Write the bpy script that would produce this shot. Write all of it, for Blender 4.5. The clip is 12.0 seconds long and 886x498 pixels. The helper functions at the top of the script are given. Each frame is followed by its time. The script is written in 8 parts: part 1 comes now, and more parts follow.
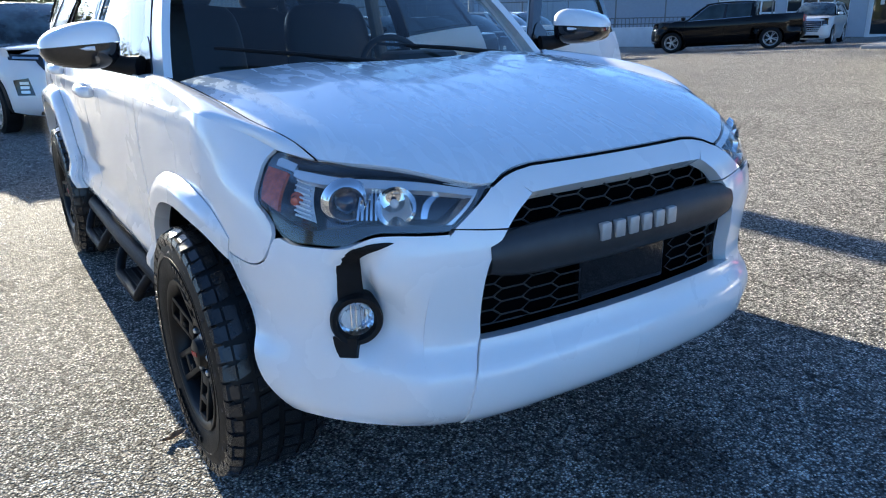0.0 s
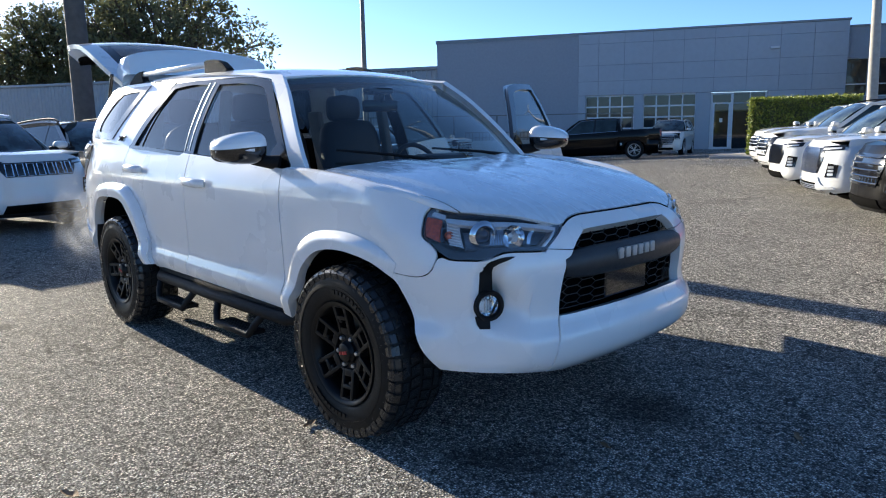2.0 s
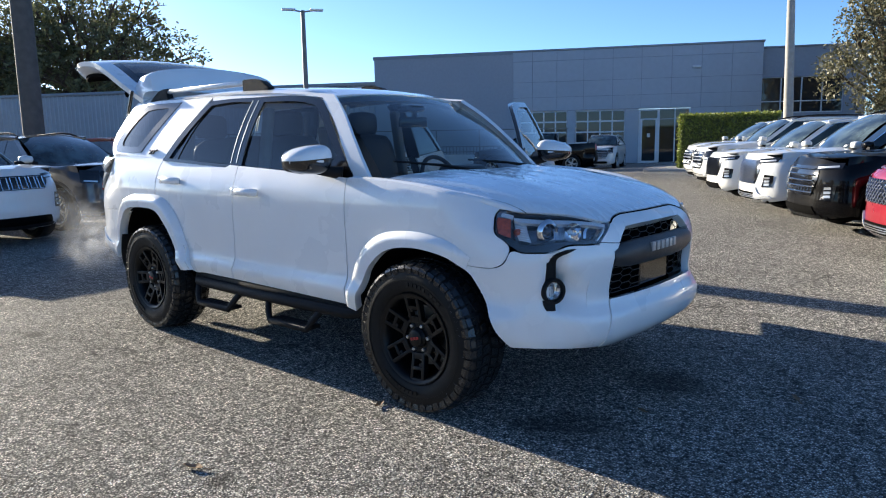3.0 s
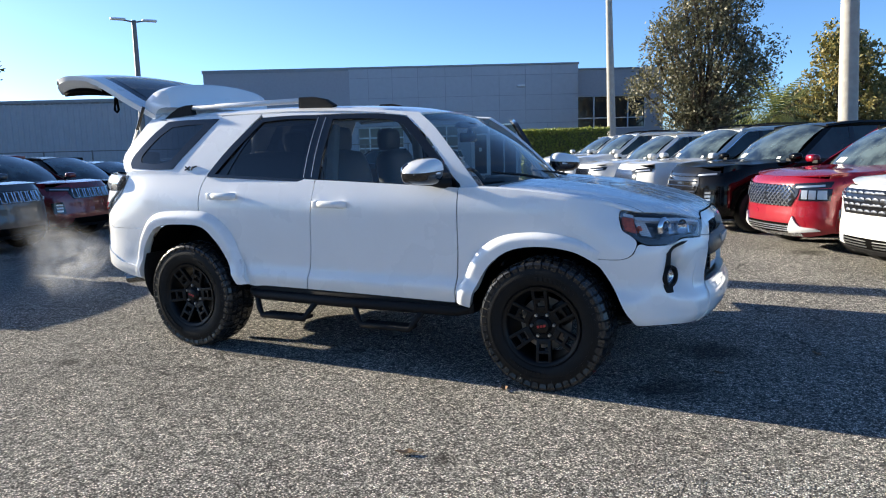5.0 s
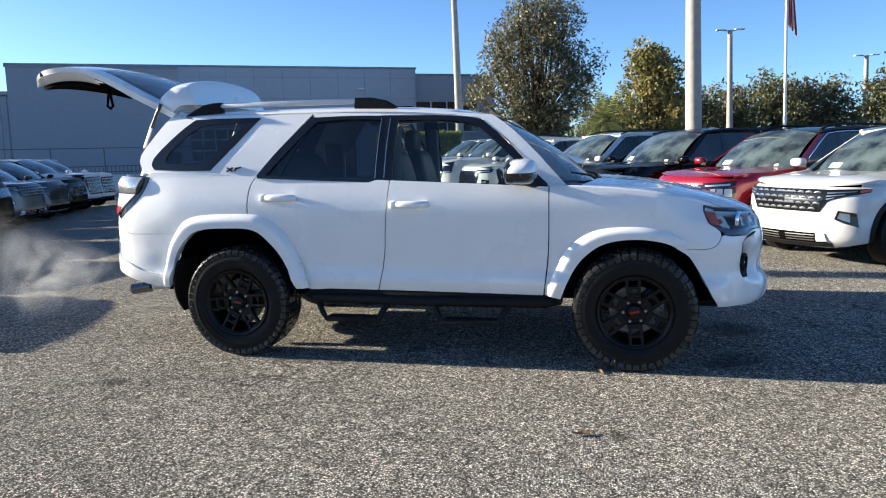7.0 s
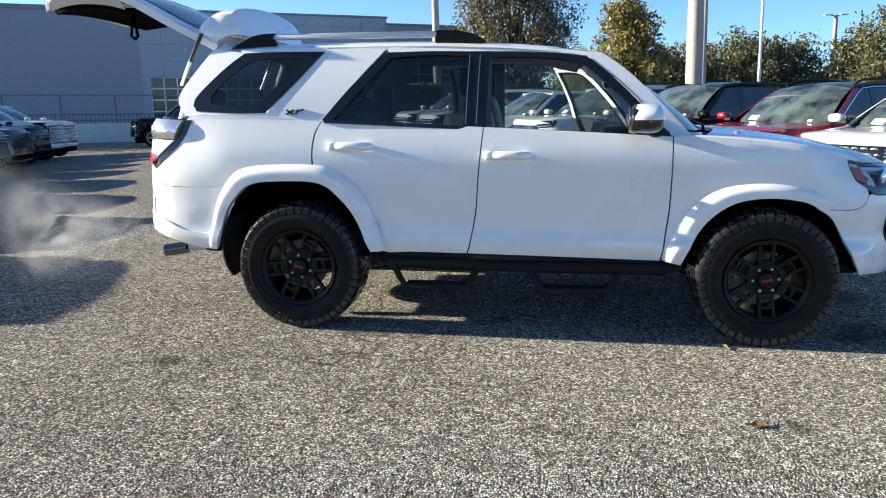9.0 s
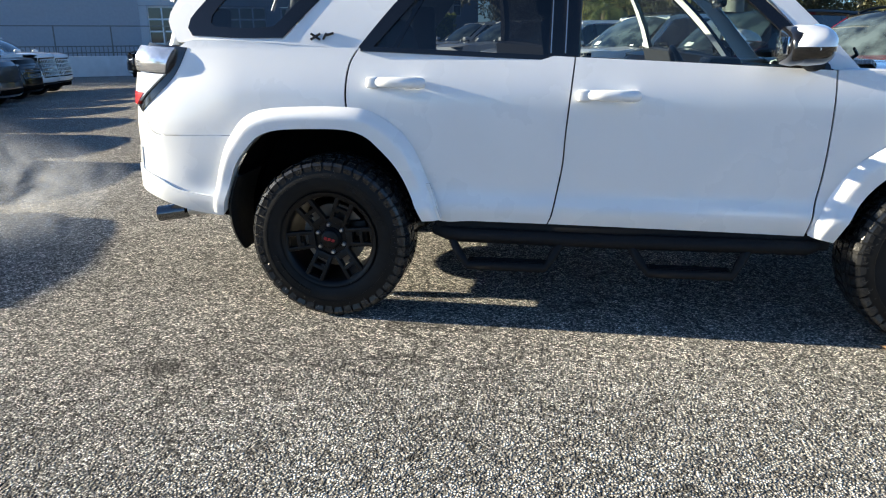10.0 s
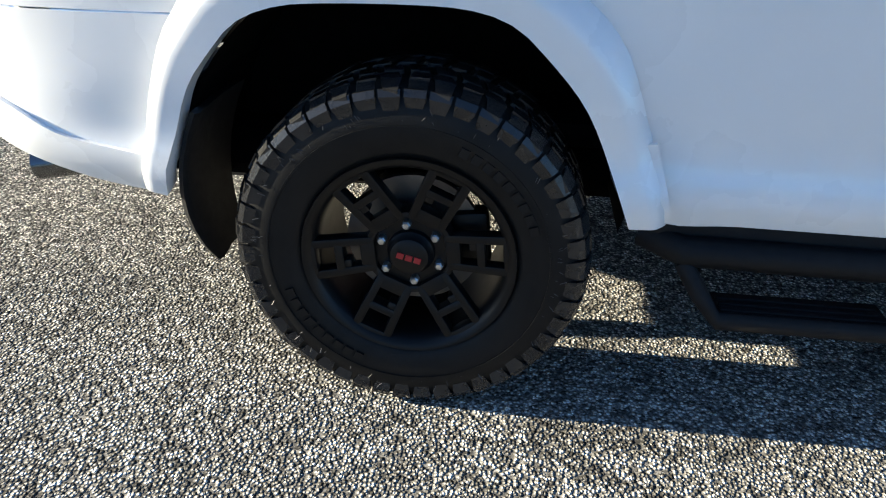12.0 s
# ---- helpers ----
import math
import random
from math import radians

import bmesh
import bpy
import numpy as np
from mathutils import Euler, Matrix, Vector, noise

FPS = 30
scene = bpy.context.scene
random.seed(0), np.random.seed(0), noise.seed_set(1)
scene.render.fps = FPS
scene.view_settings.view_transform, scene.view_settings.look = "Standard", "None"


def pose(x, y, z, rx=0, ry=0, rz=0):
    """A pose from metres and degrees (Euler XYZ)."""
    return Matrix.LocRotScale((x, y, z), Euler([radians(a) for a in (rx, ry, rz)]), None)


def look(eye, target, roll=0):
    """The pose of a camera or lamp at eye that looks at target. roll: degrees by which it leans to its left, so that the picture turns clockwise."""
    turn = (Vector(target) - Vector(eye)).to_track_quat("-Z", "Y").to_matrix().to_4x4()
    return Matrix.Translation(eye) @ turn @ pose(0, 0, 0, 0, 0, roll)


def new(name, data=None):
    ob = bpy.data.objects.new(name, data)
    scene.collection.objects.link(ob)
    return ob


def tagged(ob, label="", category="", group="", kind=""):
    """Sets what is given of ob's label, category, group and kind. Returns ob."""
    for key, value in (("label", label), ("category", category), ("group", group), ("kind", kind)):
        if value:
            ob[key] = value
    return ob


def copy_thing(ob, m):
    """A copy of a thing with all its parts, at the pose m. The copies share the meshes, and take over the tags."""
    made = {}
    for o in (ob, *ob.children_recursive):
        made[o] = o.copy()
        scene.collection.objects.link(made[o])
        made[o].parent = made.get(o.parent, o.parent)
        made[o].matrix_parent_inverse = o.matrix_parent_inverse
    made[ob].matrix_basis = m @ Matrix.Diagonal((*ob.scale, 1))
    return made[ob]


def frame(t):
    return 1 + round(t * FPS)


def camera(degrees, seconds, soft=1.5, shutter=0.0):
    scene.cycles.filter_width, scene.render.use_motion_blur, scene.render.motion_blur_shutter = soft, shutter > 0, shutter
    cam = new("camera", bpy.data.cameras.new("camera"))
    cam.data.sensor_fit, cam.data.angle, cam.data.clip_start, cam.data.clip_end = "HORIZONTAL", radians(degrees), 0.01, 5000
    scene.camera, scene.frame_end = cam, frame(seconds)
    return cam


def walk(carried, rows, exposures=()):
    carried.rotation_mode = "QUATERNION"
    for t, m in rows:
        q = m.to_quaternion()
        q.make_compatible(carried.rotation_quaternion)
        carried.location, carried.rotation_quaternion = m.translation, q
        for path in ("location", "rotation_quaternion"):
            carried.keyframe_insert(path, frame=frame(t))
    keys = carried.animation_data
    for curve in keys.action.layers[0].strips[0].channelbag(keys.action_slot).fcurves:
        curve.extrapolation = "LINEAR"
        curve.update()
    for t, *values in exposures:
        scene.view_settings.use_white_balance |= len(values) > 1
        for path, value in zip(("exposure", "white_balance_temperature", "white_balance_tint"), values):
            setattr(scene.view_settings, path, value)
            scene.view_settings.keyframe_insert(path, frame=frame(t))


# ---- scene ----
cam = camera(63.7, 12.0, soft=1.1)
PATH = [
    (0, (4.92, -1.42, 1.391), (3.335, -0.374, 0.765), -1.5),
    (0.5, (5.112, -1.727, 1.419), (3.537, -0.609, 0.899), -1.8),
    (1, (5.222, -2.074, 1.42), (3.679, -0.878, 0.986), -1.7),
    (1.5, (5.318, -2.419, 1.41), (3.823, -1.146, 1.03), -1.4),
    (2, (5.389, -2.757, 1.416), (3.952, -1.409, 1.073), -1.0),
    (2.5, (5.377, -3.192, 1.416), (4.001, -1.776, 1.097), -1.0),
    (3, (5.274, -3.553, 1.422), (3.972, -2.066, 1.116), -1.0),
    (3.2, (5.193, -3.682, 1.407), (3.921, -2.168, 1.111), -1.2),
    (4.8, (4.279, -4.761, 1.458), (3.342, -3.015, 1.181), -1.6),
    (5, (4.127, -4.892, 1.448), (3.241, -3.12, 1.173), -1.5),
    (5.5, (3.735, -5.147, 1.464), (2.976, -3.317, 1.196), -1.5),
    (6, (3.328, -5.309, 1.467), (2.694, -3.431, 1.202), -1.4),
    (6.5, (2.909, -5.536, 1.479), (2.392, -3.622, 1.21), -1.4),
    (7, (2.525, -5.629, 1.475), (2.115, -3.691, 1.197), -1.2),
    (7.2, (2.385, -5.644, 1.492), (2.01, -3.699, 1.213), -1.2),
    (8.8, (1.629, -5.345, 1.422), (1.344, -3.403, 1.038), -0.4),
    (9, (1.559, -5.163, 1.409), (1.264, -3.226, 1.008), -0.3),
    (9.5, (1.319, -4.699, 1.388), (1.017, -2.785, 0.892), -0.2),
    (10, (1.084, -4.211, 1.359), (0.783, -2.319, 0.787), -0.2),
    (10.5, (0.853, -3.706, 1.337), (0.568, -1.839, 0.678), -0.1),
    (11, (0.583, -3.215, 1.295), (0.331, -1.379, 0.543), 0.3),
    (11.5, (0.402, -2.728, 1.228), (0.178, -0.929, 0.383), 0.8),
    (12, (0.216, -2.328, 1.178), (0.037, -0.58, 0.221), 1.5),
]
walk(cam, [(t, look(eye, target, roll)) for t, eye, target, roll in PATH],
     exposures=[(0, 2.45, 6100, 5), (0.8, 2.08, 6150, 5), (1.8, 1.88, 6200, 6), (7, 1.92, 6420, 5), (9.5, 2.06, 6560, 3), (11, 2.14, 6500, 3), (12, 2.25, 6480, 2)])

# ---- light ----
SUN_EL, SUN_AZ = radians(15.5), 0.0          # the sun stands behind the car, low
world = bpy.data.worlds.new("sky")
scene.world = world
world.use_nodes = True
wn = world.node_tree
sky = wn.nodes.new("ShaderNodeTexSky")
sky.sky_type = "NISHITA"
sky.sun_disc = False
sky.sun_elevation = SUN_EL
sky.sun_rotation = radians(270)
sky.air_density, sky.dust_density, sky.ozone_density = 0.58, 0.40, 4.2
wn.links.new(sky.outputs[0], wn.nodes["Background"].inputs[0])
wn.nodes["Background"].inputs[1].default_value = 0.068
sun = new("sun", bpy.data.lights.new("sun", "SUN"))
sun.data.energy, sun.data.angle, sun.data.color = 4.2, radians(0.53), (1.0, 0.86, 0.68)
sun.matrix_world = look((-40 * math.cos(SUN_EL), 0, 40 * math.sin(SUN_EL)), (0, 0, 0))


# ---- materials ----
def material(name, color, rough=0.5, metal=0.0, coat=0.0, vary=0.0, scale=20.0, bump=0.0, bump_scale=200.0,
             color2=None, trans=0.0, ior=1.45, emit=0.0, rnd=0.0, wide=0.0):
    """Principled surface with two scales of mottling, fine bump and a shift from piece to piece."""
    m = bpy.data.materials.new(name)
    m.use_nodes = True
    nt = m.node_tree
    b = nt.nodes["Principled BSDF"]
    b.inputs["Roughness"].default_value = rough
    b.inputs["Metallic"].default_value = metal
    b.inputs["Coat Weight"].default_value = coat
    b.inputs["Coat Roughness"].default_value = 0.03
    b.inputs["IOR"].default_value = ior
    b.inputs["Transmission Weight"].default_value = trans
    b.inputs["Base Color"].default_value = (*color, 1)
    if emit:
        b.inputs["Emission Color"].default_value = (*color, 1)
        b.inputs["Emission Strength"].default_value = emit
    tex = nt.nodes.new("ShaderNodeTexCoord")
    if vary or wide:
        c2 = color2 or tuple(c * (1 - vary) for c in color)
        n1 = nt.nodes.new("ShaderNodeTexNoise")
        n1.inputs["Scale"].default_value, n1.inputs["Detail"].default_value = scale, 6
        nt.links.new(tex.outputs["Object"], n1.inputs["Vector"])
        mix = nt.nodes.new("ShaderNodeMix")
        mix.data_type = "RGBA"
        mix.inputs["A"].default_value, mix.inputs["B"].default_value = (*color, 1), (*c2, 1)
        ramp = nt.nodes.new("ShaderNodeMapRange")
        ramp.inputs["From Min"].default_value, ramp.inputs["From Max"].default_value = 0.35, 0.65
        nt.links.new(n1.outputs["Fac"], ramp.inputs["Value"])
        nt.links.new(ramp.outputs[0], mix.inputs["Factor"])
        out = mix.outputs["Result"]
        n2 = nt.nodes.new("ShaderNodeTexNoise")
        n2.inputs["Scale"].default_value, n2.inputs["Detail"].default_value = scale / 9, 3
        nt.links.new(tex.outputs["Object"], n2.inputs["Vector"])
        hsv = nt.nodes.new("ShaderNodeHueSaturation")
        add = nt.nodes.new("ShaderNodeMath")
        add.operation = "MULTIPLY_ADD"
        add.inputs[1].default_value = wide or vary * 0.5
        add.inputs[2].default_value = 1 - (wide or vary * 0.5) / 2
        nt.links.new(n2.outputs["Fac"], add.inputs[0])
        val = add.outputs[0]
        if rnd:
            info = nt.nodes.new("ShaderNodeObjectInfo")
            ad2 = nt.nodes.new("ShaderNodeMath")
            ad2.operation = "MULTIPLY_ADD"
            ad2.inputs[1].default_value = rnd
            nt.links.new(info.outputs["Random"], ad2.inputs[0])
            nt.links.new(val, ad2.inputs[2])
            val = ad2.outputs[0]
        nt.links.new(val, hsv.inputs["Value"])
        nt.links.new(out, hsv.inputs["Color"])
        nt.links.new(hsv.outputs[0], b.inputs["Base Color"])
        rr = nt.nodes.new("ShaderNodeMapRange")
        rr.inputs["To Min"].default_value, rr.inputs["To Max"].default_value = rough * 0.85, min(1, rough * 1.15)
        nt.links.new(n1.outputs["Fac"], rr.inputs["Value"])
        nt.links.new(rr.outputs[0], b.inputs["Roughness"])
    if bump:
        n3 = nt.nodes.new("ShaderNodeTexNoise")
        n3.inputs["Scale"].default_value, n3.inputs["Detail"].default_value = bump_scale, 4
        nt.links.new(tex.outputs["Object"], n3.inputs["Vector"])
        bp = nt.nodes.new("ShaderNodeBump")
        bp.inputs["Strength"].default_value, bp.inputs["Distance"].default_value = bump, 0.002
        nt.links.new(n3.outputs["Fac"], bp.inputs["Height"])
        nt.links.new(bp.outputs[0], b.inputs["Normal"])
    return m


def glass(name, color, keep):
    """Thin tinted glazing: a clear pane that lets through what keep says and mirrors like glass."""
    m = bpy.data.materials.new(name)
    m.use_nodes = True
    nt = m.node_tree
    nt.nodes.remove(nt.nodes["Principled BSDF"])
    tr, gl, mx, fr = (nt.nodes.new(k) for k in ("ShaderNodeBsdfTransparent", "ShaderNodeBsdfGlossy", "ShaderNodeMixShader", "ShaderNodeLayerWeight"))
    po, ma = nt.nodes.new("ShaderNodeMath"), nt.nodes.new("ShaderNodeMath")
    po.operation, ma.operation = "POWER", "MULTIPLY_ADD"
    po.inputs[1].default_value, ma.inputs[1].default_value, ma.inputs[2].default_value = 4.2, 0.92, 0.075
    tr.inputs[0].default_value = (*[c * keep for c in color], 1)
    gl.inputs["Roughness"].default_value = 0.01
    fr.inputs["Blend"].default_value = 0.5
    nt.links.new(fr.outputs["Facing"], po.inputs[0])
    nt.links.new(po.outputs[0], ma.inputs[0])
    nt.links.new(ma.outputs[0], mx.inputs[0])
    nt.links.new(tr.outputs[0], mx.inputs[1])
    nt.links.new(gl.outputs[0], mx.inputs[2])
    nt.links.new(mx.outputs[0], nt.nodes["Material Output"].inputs[0])
    return m


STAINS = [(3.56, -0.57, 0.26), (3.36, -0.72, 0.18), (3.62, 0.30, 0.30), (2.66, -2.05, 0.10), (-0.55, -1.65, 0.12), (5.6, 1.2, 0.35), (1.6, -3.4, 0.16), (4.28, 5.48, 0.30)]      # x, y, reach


def asphalt_material():
    m = bpy.data.materials.new("asphalt")
    m.use_nodes = True
    nt = m.node_tree
    b = nt.nodes["Principled BSDF"]
    tex = nt.nodes.new("ShaderNodeTexCoord")
    L = nt.links.new

    def node(kind, **sets):
        n = nt.nodes.new(kind)
        for k, v in sets.items():
            n.inputs[k.replace("_", " ")].default_value = v
        return n
    vo = node("ShaderNodeTexVoronoi", Scale=106.0)
    L(tex.outputs["Object"], vo.inputs["Vector"])
    sep = nt.nodes.new("ShaderNodeSeparateColor")
    L(vo.outputs["Color"], sep.inputs[0])
    stones = nt.nodes.new("ShaderNodeValToRGB")
    e = stones.color_ramp.elements
    e[0].position, e[0].color = 0.0, (0.07, 0.068, 0.063, 1)
    e[1].position, e[1].color = 1.0, (0.93, 0.885, 0.80, 1)
    for p, c in ((0.30, (0.27, 0.26, 0.24, 1)), (0.5, (0.52, 0.50, 0.46, 1)), (0.75, (0.78, 0.745, 0.68, 1))):
        s = e.new(p)
        s.color = c
    L(sep.outputs[0], stones.inputs[0])
    big = node("ShaderNodeTexNoise", Scale=0.9, Detail=6.0, Roughness=0.6)
    L(tex.outputs["Object"], big.inputs["Vector"])
    mid = node("ShaderNodeTexNoise", Scale=14.0, Detail=6.0, Roughness=0.72)
    L(tex.outputs["Object"], mid.inputs["Vector"])
    mr = node("ShaderNodeMapRange", From_Min=0.3, From_Max=0.7, To_Min=1.02, To_Max=1.40)
    L(big.outputs["Fac"], mr.inputs["Value"])
    mr2 = node("ShaderNodeMapRange", From_Min=0.36, From_Max=0.64, To_Min=0.80, To_Max=1.24)
    L(mid.outputs["Fac"], mr2.inputs["Value"])
    fleck = node("ShaderNodeTexVoronoi", Scale=46.0)          # clumps of pale stones and dark pits
    L(tex.outputs["Object"], fleck.inputs["Vector"])
    fsep = nt.nodes.new("ShaderNodeSeparateColor")
    L(fleck.outputs["Color"], fsep.inputs[0])
    mr3 = node("ShaderNodeMapRange", From_Min=0.0, From_Max=1.0, To_Min=0.56, To_Max=1.52)
    L(fsep.outputs[1], mr3.inputs["Value"])
    mul0 = nt.nodes.new("ShaderNodeMath")
    mul0.operation = "MULTIPLY"
    L(mr.outputs[0], mul0.inputs[0])
    L(mr3.outputs[0], mul0.inputs[1])
    mul = nt.nodes.new("ShaderNodeMath")
    mul.operation = "MULTIPLY"
    L(mul0.outputs[0], mul.inputs[0])
    L(mr2.outputs[0], mul.inputs[1])
    # cracks: thin wandering lines
    wob = node("ShaderNodeTexNoise", Scale=2.5, Detail=5.0)
    L(tex.outputs["Object"], wob.inputs["Vector"])
    vadd = nt.nodes.new("ShaderNodeVectorMath")
    vadd.operation = "ADD"
    L(tex.outputs["Object"], vadd.inputs[0])
    L(wob.outputs["Color"], vadd.inputs[1])
    cr = node("ShaderNodeTexVoronoi", Scale=0.28)
    cr.feature = "DISTANCE_TO_EDGE"
    L(vadd.outputs[0], cr.inputs["Vector"])
    cm = node("ShaderNodeMapRange", From_Min=0.0, From_Max=0.005, To_Min=0.3, To_Max=1.0)
    L(cr.outputs["Distance"], cm.inputs["Value"])
    mul2 = nt.nodes.new("ShaderNodeMath")
    mul2.operation = "MULTIPLY"
    L(mul.outputs[0], mul2.inputs[0])
    L(cm.outputs[0], mul2.inputs[1])
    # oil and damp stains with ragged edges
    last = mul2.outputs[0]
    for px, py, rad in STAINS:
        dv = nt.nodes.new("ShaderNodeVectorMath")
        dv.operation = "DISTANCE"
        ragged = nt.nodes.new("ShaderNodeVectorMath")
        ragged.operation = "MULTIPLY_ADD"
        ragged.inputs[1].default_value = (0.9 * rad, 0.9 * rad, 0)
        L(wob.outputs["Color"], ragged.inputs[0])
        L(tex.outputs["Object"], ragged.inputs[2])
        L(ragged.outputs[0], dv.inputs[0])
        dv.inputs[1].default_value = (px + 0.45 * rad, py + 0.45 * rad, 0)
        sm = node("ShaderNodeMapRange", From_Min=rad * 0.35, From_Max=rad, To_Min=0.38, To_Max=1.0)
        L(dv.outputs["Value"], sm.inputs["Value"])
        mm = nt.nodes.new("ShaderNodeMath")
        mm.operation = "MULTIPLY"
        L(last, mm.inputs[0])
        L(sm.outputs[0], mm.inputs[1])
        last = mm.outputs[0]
    hsv = nt.nodes.new("ShaderNodeHueSaturation")
    L(stones.outputs[0], hsv.inputs["Color"])
    L(last, hsv.inputs["Value"])
    gap = node("ShaderNodeMapRange", From_Min=0.30, From_Max=0.58, To_Min=1.0, To_Max=0.22)
    L(vo.outputs["Distance"], gap.inputs["Value"])
    binder = nt.nodes.new("ShaderNodeMix")
    binder.data_type = "RGBA"
    binder.inputs["A"].default_value = (0.065, 0.062, 0.057, 1)
    L(gap.outputs[0], binder.inputs["Factor"])
    L(hsv.outputs[0], binder.inputs["B"])
    L(binder.outputs["Result"], b.inputs["Base Color"])
    b.inputs["Roughness"].default_value = 0.75
    b.inputs["Specular IOR Level"].default_value = 0.02
    b.inputs["Diffuse Roughness"].default_value = 0.3
    bp = node("ShaderNodeBump", Strength=1.0, Distance=0.022)
    inv = node("ShaderNodeMapRange", From_Min=0.0, From_Max=0.8, To_Min=1.0, To_Max=0.0)
    L(vo.outputs["Distance"], inv.inputs["Value"])
    L(inv.outputs[0], bp.inputs["Height"])
    L(bp.outputs[0], b.inputs["Normal"])
    return m


PAINT_WHITE = material("paint_white", (0.80, 0.81, 0.82), 0.28, coat=1.0, vary=0.03, scale=3)
def dew_paint():
    """The white paint under a film of dried dew: streaks that blur the clear coat."""
    m = PAINT_WHITE.copy()
    m.name = "paint_white_dew"
    nt = m.node_tree
    b = nt.nodes["Principled BSDF"]
    tex = nt.nodes.new("ShaderNodeTexCoord")
    mp = nt.nodes.new("ShaderNodeMapping")
    mp.inputs["Scale"].default_value = (2.6, 9.0, 1.0)
    mp.inputs["Rotation"].default_value = (0, 0, 0.35)
    n = nt.nodes.new("ShaderNodeTexNoise")
    n.inputs["Scale"].default_value, n.inputs["Detail"].default_value, n.inputs["Distortion"].default_value = 2.2, 3.0, 1.3
    r = nt.nodes.new("ShaderNodeMapRange")
    r.inputs["From Min"].default_value, r.inputs["From Max"].default_value = 0.50, 0.56
    r.inputs["To Min"].default_value, r.inputs["To Max"].default_value = 0.02, 0.38
    nt.links.new(tex.outputs["Object"], mp.inputs["Vector"])
    nt.links.new(mp.outputs[0], n.inputs["Vector"])
    nt.links.new(n.outputs["Fac"], r.inputs["Value"])
    nt.links.new(r.outputs[0], b.inputs["Coat Roughness"])
    bp = nt.nodes.new("ShaderNodeBump")
    bp.inputs["Strength"].default_value, bp.inputs["Distance"].default_value = 0.25, 0.002
    nt.links.new(r.outputs[0], bp.inputs["Height"])
    nt.links.new(bp.outputs[0], b.inputs["Coat Normal"])
    return m


PAINT_DEW = dew_paint()
PAINT_BLACK = material("paint_black", (0.0014, 0.0014, 0.0020), 0.4, coat=0.45, vary=0.1, scale=3, ior=1.12)
# parked cars' white, dimmed in the colour to hold down sunlit glare
PAINT_WHITE_DIM = material("paint_white_dim", (0.66, 0.665, 0.66), 0.30, coat=1.0, vary=0.04, scale=3)
PAINT_GREY = material("paint_grey", (0.10, 0.11, 0.12), 0.3, metal=0.3, coat=1.0, vary=0.08, scale=3)
PAINT_DARKGREY = material("paint_dark_grey", (0.035, 0.038, 0.045), 0.3, metal=0.2, coat=1.0, vary=0.08, scale=3)
PAINT_RED = material("paint_red", (0.27, 0.004, 0.016), 0.28, metal=0.25, coat=1.0, vary=0.05, scale=3)
PAINT_MAROON = material("paint_maroon", (0.16, 0.010, 0.016), 0.28, metal=0.25, coat=1.0, vary=0.05, scale=3)
PLASTIC = material("black_plastic", (0.008, 0.008, 0.009), 0.6, vary=0.2, scale=40, bump=0.25, bump_scale=900, ior=1.3)
GLOSS_BLACK = material("gloss_black", (0.008, 0.008, 0.009), 0.12, coat=0.6, vary=0.1, scale=12)
SATIN = material("satin_charcoal", (0.045, 0.045, 0.047), 0.42, metal=0.3, vary=0.1, scale=30, bump=0.1, bump_scale=1200)
LETTER = material("letter_silver", (0.45, 0.44, 0.43), 0.4, metal=0.4, vary=0.08, scale=60)
RUBBER = material("tyre_rubber", (0.0065, 0.0067, 0.0072), 0.52, vary=0.35, scale=25, bump=0.3, bump_scale=300, ior=1.3)
RUBBER_GREY = material("rubber_hair", (0.06, 0.062, 0.066), 0.35, vary=0.2, scale=60)
TREAD = material("tread_rubber", (0.018, 0.0186, 0.020), 0.24, vary=0.4, scale=30, bump=0.35, bump_scale=200, ior=1.5)
WHEEL_BLACK = material("wheel_black", (0.004, 0.004, 0.0045), 0.4, vary=0.15, scale=30, ior=1.32)
ALLOY = material("alloy_silver", (0.5, 0.51, 0.52), 0.3, metal=0.9, vary=0.1, scale=20)
CHROME = material("chrome", (0.82, 0.83, 0.84), 0.07, metal=1.0, vary=0.03, scale=15)
DARK_CHROME = material("dark_chrome", (0.16, 0.165, 0.17), 0.16, metal=1.0, vary=0.06, scale=25)
DISC_METAL = material("brake_metal", (0.20, 0.19, 0.18), 0.42, metal=0.9, vary=0.12, scale=25)
RAIL_SILVER = material("rail_silver", (0.60, 0.61, 0.63), 0.38, metal=0.55, vary=0.06, scale=20)
STEEL = material("satin_steel", (0.55, 0.56, 0.57), 0.3, metal=0.95, vary=0.08, scale=25)
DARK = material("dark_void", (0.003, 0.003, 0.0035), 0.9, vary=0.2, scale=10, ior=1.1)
LINER = material("liner_felt", (0.004, 0.004, 0.004), 0.95, vary=0.3, scale=30, bump=0.3, bump_scale=150, ior=1.1)
SEAT = material("seat_leather", (0.025, 0.026, 0.030), 0.45, vary=0.15, scale=25, bump=0.2, bump_scale=400)
TRIM_GREY = material("interior_trim", (0.20, 0.20, 0.20), 0.7, vary=0.1, scale=20)
HEADLINER = material("headliner", (0.42, 0.41, 0.39), 0.9, vary=0.08, scale=40)
AMBER = material("amber_lens", (0.62, 0.10, 0.035), 0.10, coat=1.0, vary=0.45, scale=60)
RED_LENS = material("red_lens", (0.42, 0.03, 0.03), 0.12, coat=0.8, vary=0.1, scale=60)
LAMP_BACK = material("lamp_reflector", (0.26, 0.26, 0.265), 0.2, metal=0.85, vary=0.4, scale=35)
TAIL_CLEAR = material("tail_clear", (0.72, 0.73, 0.75), 0.14, metal=0.8, coat=0.5, vary=0.25, scale=45)
